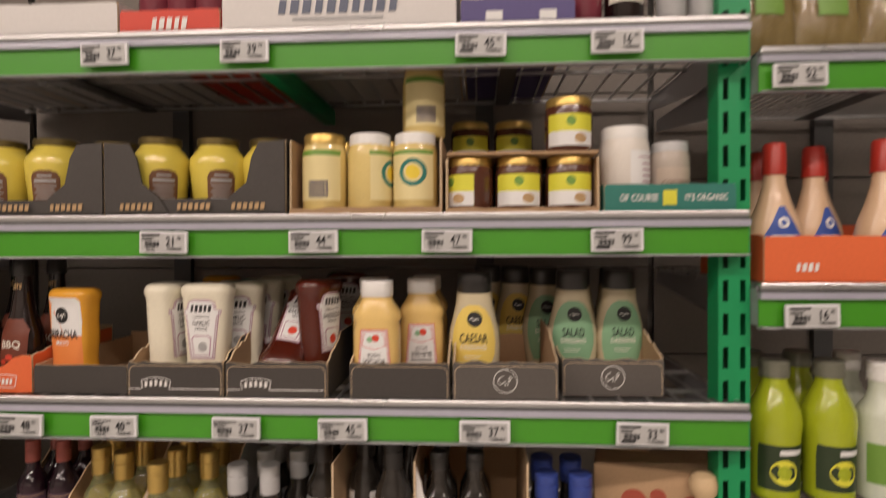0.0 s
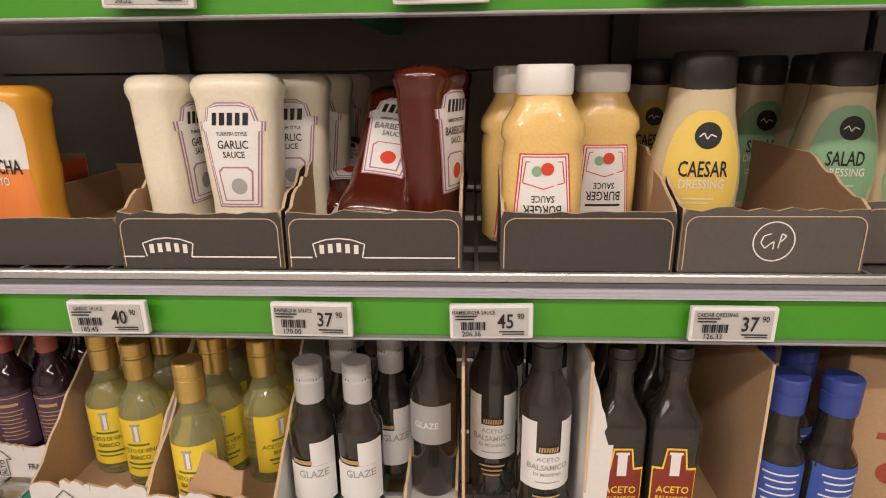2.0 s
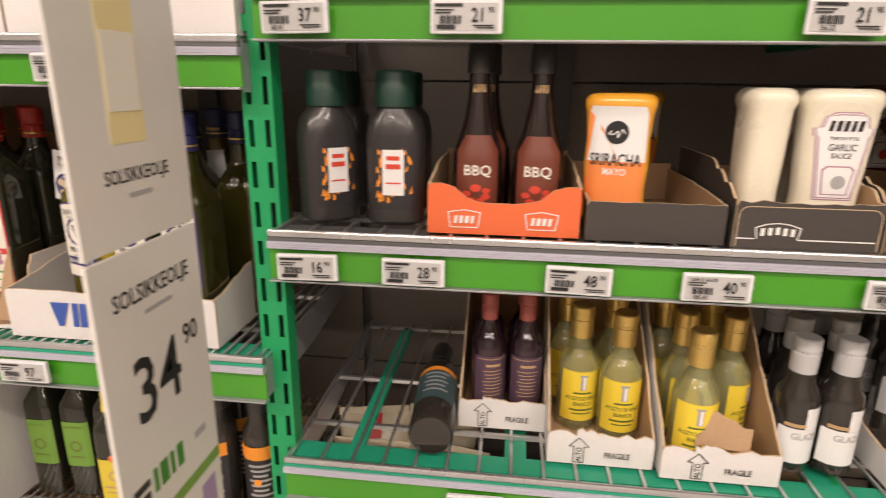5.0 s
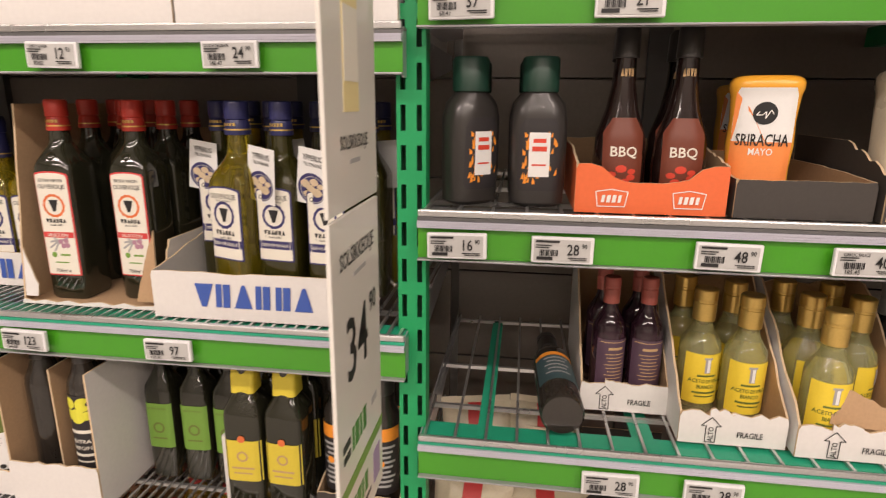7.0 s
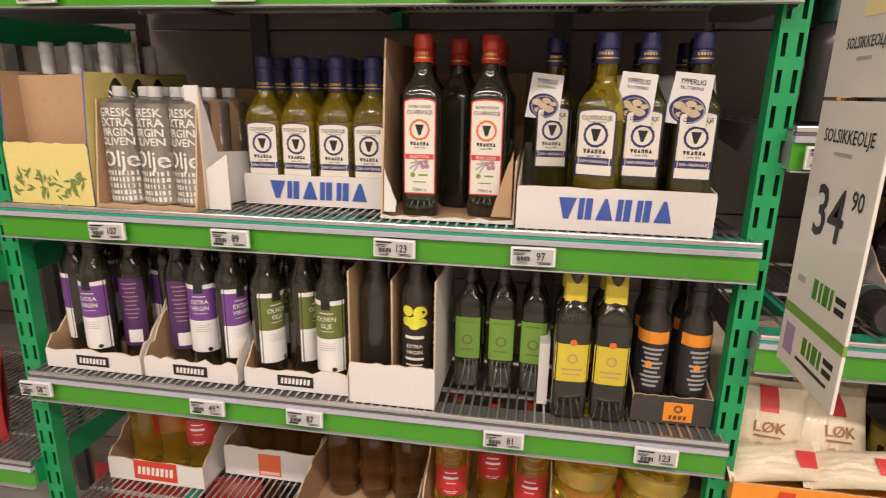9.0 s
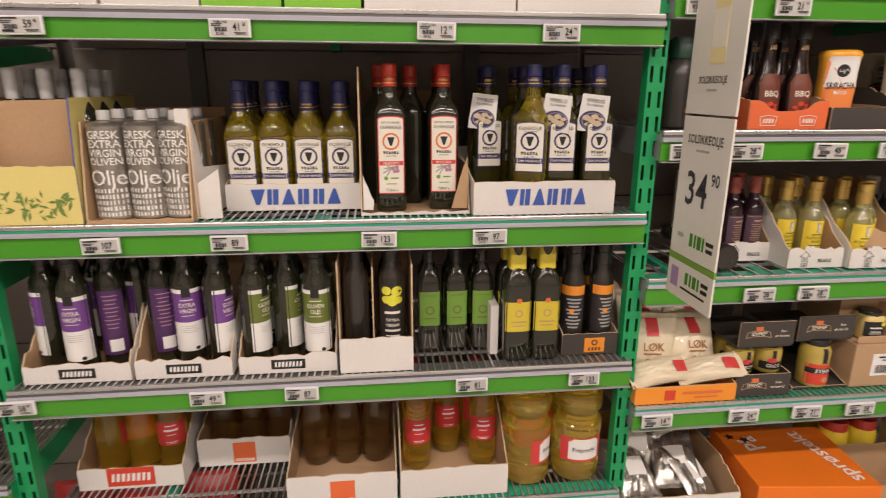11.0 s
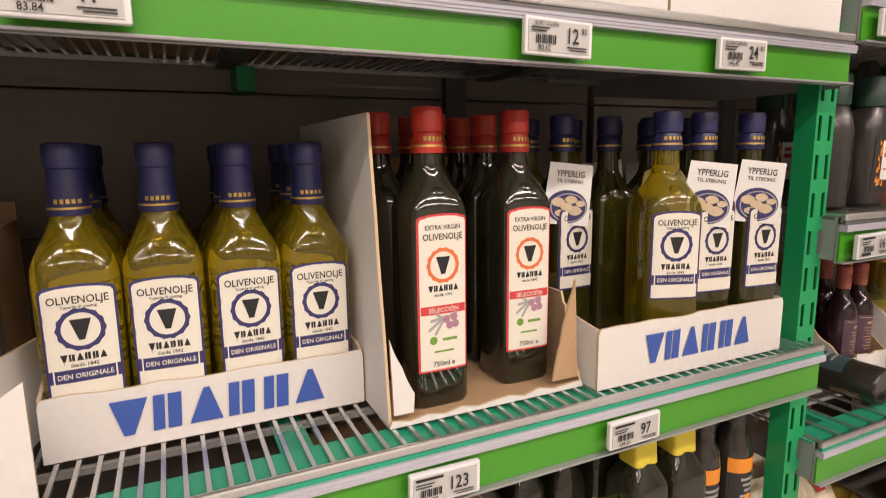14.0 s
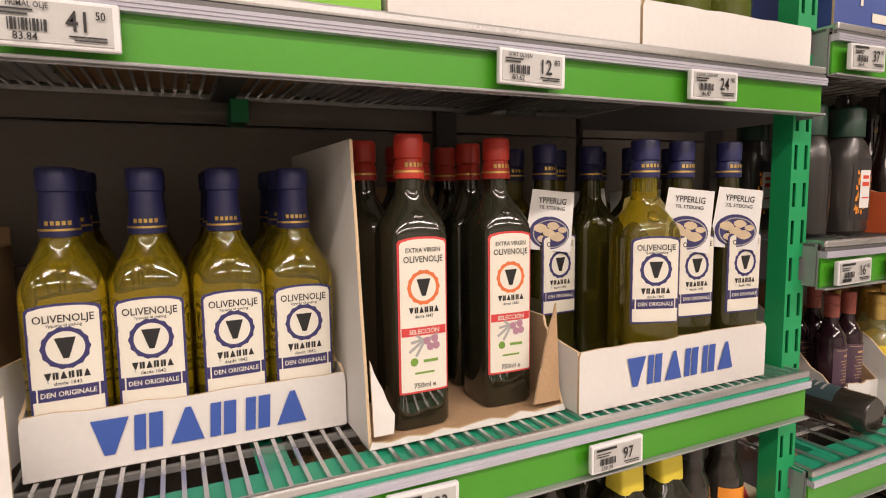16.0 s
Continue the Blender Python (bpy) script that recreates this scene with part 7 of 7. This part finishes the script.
cap(t_, [(0.186, 0.0215, 0.0215, 2), (0.208, 0.0215, 0.0215, 2), (0.211, 0.019, 0.019, 2)], mat("smoky_cap", (0.16, 0.16, 0.12), 0.3))
lb = part("label", patch(s, [(0.02, -0.032, 0.032), (0.088, -0.032, 0.032)], 0.0008, 11), mat("forest_label", (0.03, 0.05, 0.02), 0.4), t_)
part("wording", bars(s, [(0.008, 0.078, 0.034, 0.008)], 0.0013), PAPER_W, lb)
part("food_picture", disc(s, -0.002, 0.048, 0, 0.019, 0.0013), LEMON_L, lb)
part("food_picture", disc(s, -0.002, 0.048, 0, 0.010, 0.0018), LIME, lb)
put(t_, [(1.503, 0.90, z, 0), (1.584, 0.90, z, 8), (1.50, 0.98, z), (1.58, 0.98, z)])
t_, s = round_bottle("juice_bottle", mat("white_bottle", (0.62, 0.66, 0.55), 0.3), WHITE_CAP, 0.21, 0.034, "pale bottle with a green label and white cap", "pale juice bottles", 0.5, 0.6, 0.14)
plain_label(t_, s, 0.03, 0.09, 0.031, GREEN_L)
put(t_, [(1.662, 0.90, z), (1.735, 0.90, z), (1.66, 0.98, z)])

# ---- neighbouring bay with red bags ----
for key, n in (("D3", 7), ("D2", 7), ("A6", 0)):
    z = Z[key]
    if n:
        o, sb = bag("coffee_bag", 0.14, 0.2, 0.07, BAG_RED, "dark red foil bag standing on a shelf", "red bags", seed=21)
        part("label", patch(sb, [(0.06, -0.04, 0.04), (0.1, -0.04, 0.04)], 0.002), GREEN_L, o)
        put(o, [(-1.60 - 0.15 * i, 0.90 + 0.015 * (i % 2), z + 0.001, 5 * (i % 3), 0, -6) for i in range(n)])
z = 0.15
o, sb = bag("coffee_bag", 0.14, 0.2, 0.07, BAG_RED, "dark red foil bag lying low behind the post", "red bags", seed=25)
put(o, [(-1.36 + 0.15 * i, 1.0, z + 0.001, 4, 0, -6) for i in range(3)])

# ---- hanging price sign ----
sg = thing("price_sign", pose(-0.052, 0.56, 0.945), "white double-sided sunflower oil price sign with green stripe", "sign")
upper = part("upper_board", boxes((-0.002, 0.002, 0, 0.152, 0.318, 0.66), bevel=0.0008), SIGN_W, sg)
board = part("board", boxes((-0.002, 0.002, 0, 0.152, 0.062, 0.314), bevel=0.0008), SIGN_W, sg)
flap = part("lower_flap", boxes((-0.002, 0.002, 0, 0.152, -0.02, 0.0495), bevel=0.0008), SIGN_W, sg)
part("stripe", boxes((-0.0022, 0.0022, 0, 0.152, 0.050, 0.0615)), GREEN_L, sg, "green stripe")
part("rod", boxes((-0.004, 0.004, 0.148, 0.30, 0.655, 0.663), (-0.004, 0.004, 0.0, 0.152, 0.660, 0.668)), RAIL, sg)


def on_sign(name, body, cy, cz, size, material, parent, wide=1.0):
    """Lettering on both faces of the sign."""
    vs, fs = glyphs(body)
    for sgn in (-1, 1):
        bm = bmesh.new()
        mv = [bm.verts.new((sgn * 0.0026, (cy - x * size * wide if sgn < 0 else 0.152 - cy + x * size * wide), cz + (y - 0.35) * size)) for x, y, _ in vs]
        for f in fs:
            bm.faces.new([mv[i] for i in (f if sgn > 0 else f[::-1])])
        part(name, bm, material, parent)


def sign_bars(name, rows, material, parent):
    for cy, cz, w, h in rows:
        part(name, boxes((-0.0025, 0.0025, cy - w / 2, cy + w / 2, cz - h / 2, cz + h / 2)), material, parent)


on_sign("lettering", "SOLSIKKEOLJE", 0.076, 0.276, 0.0215, INK, board, 0.8)
on_sign("lettering", "34", 0.086, 0.190, 0.085, INK, board, 0.85)
on_sign("lettering", "90", 0.030, 0.212, 0.030, INK, board, 0.85)
sign_bars("small_print", [(0.08, 0.256, 0.04, 0.004), (0.12, 0.10, 0.02, 0.008)], GREY_L, board)
sign_bars("logo", [(0.083, 0.098, 0.010, 0.024), (0.070, 0.098, 0.006, 0.024), (0.057, 0.098, 0.012, 0.024), (0.044, 0.098, 0.006, 0.024)], mat("sign_green", (0.05, 0.22, 0.02), 0.45), board)
sign_bars("logo_print", [(0.024, 0.103, 0.022, 0.007), (0.024, 0.091, 0.020, 0.007)], INK, board)
on_sign("lettering", "SOLSIKKEOLJE", 0.076, 0.375, 0.0165, INK, upper, 0.8)
sign_bars("small_print", [(0.076, 0.358, 0.03, 0.004)], GREY_L, upper)
sign_bars("bottle_picture", [(0.07, 0.46, 0.044, 0.12), (0.07, 0.525, 0.040, 0.010), (0.07, 0.534, 0.034, 0.008), (0.07, 0.542, 0.026, 0.008), (0.07, 0.555, 0.018, 0.018)], CUSTARD_L, upper)
sign_bars("bottle_cap_picture", [(0.07, 0.572, 0.020, 0.016)], GREEN_L, upper)
part("bottle_label_picture", boxes((-0.0031, 0.0031, 0.050, 0.090, 0.425, 0.485)), PAPER, upper)
sign_bars("purple_square", [(0.125, 0.018, 0.026, 0.038)], mat("lilac_print", (0.34, 0.24, 0.42), 0.5), flap)
sign_bars("logo", [(0.083, 0.024, 0.010, 0.022), (0.070, 0.024, 0.006, 0.022), (0.057, 0.024, 0.012, 0.022), (0.044, 0.024, 0.006, 0.022)], mat("sign_green", (0.05, 0.22, 0.02), 0.45), flap)
sign_bars("logo_print", [(0.024, 0.029, 0.022, 0.007), (0.024, 0.017, 0.020, 0.007), (0.060, 0.003, 0.080, 0.004)], INK, flap)
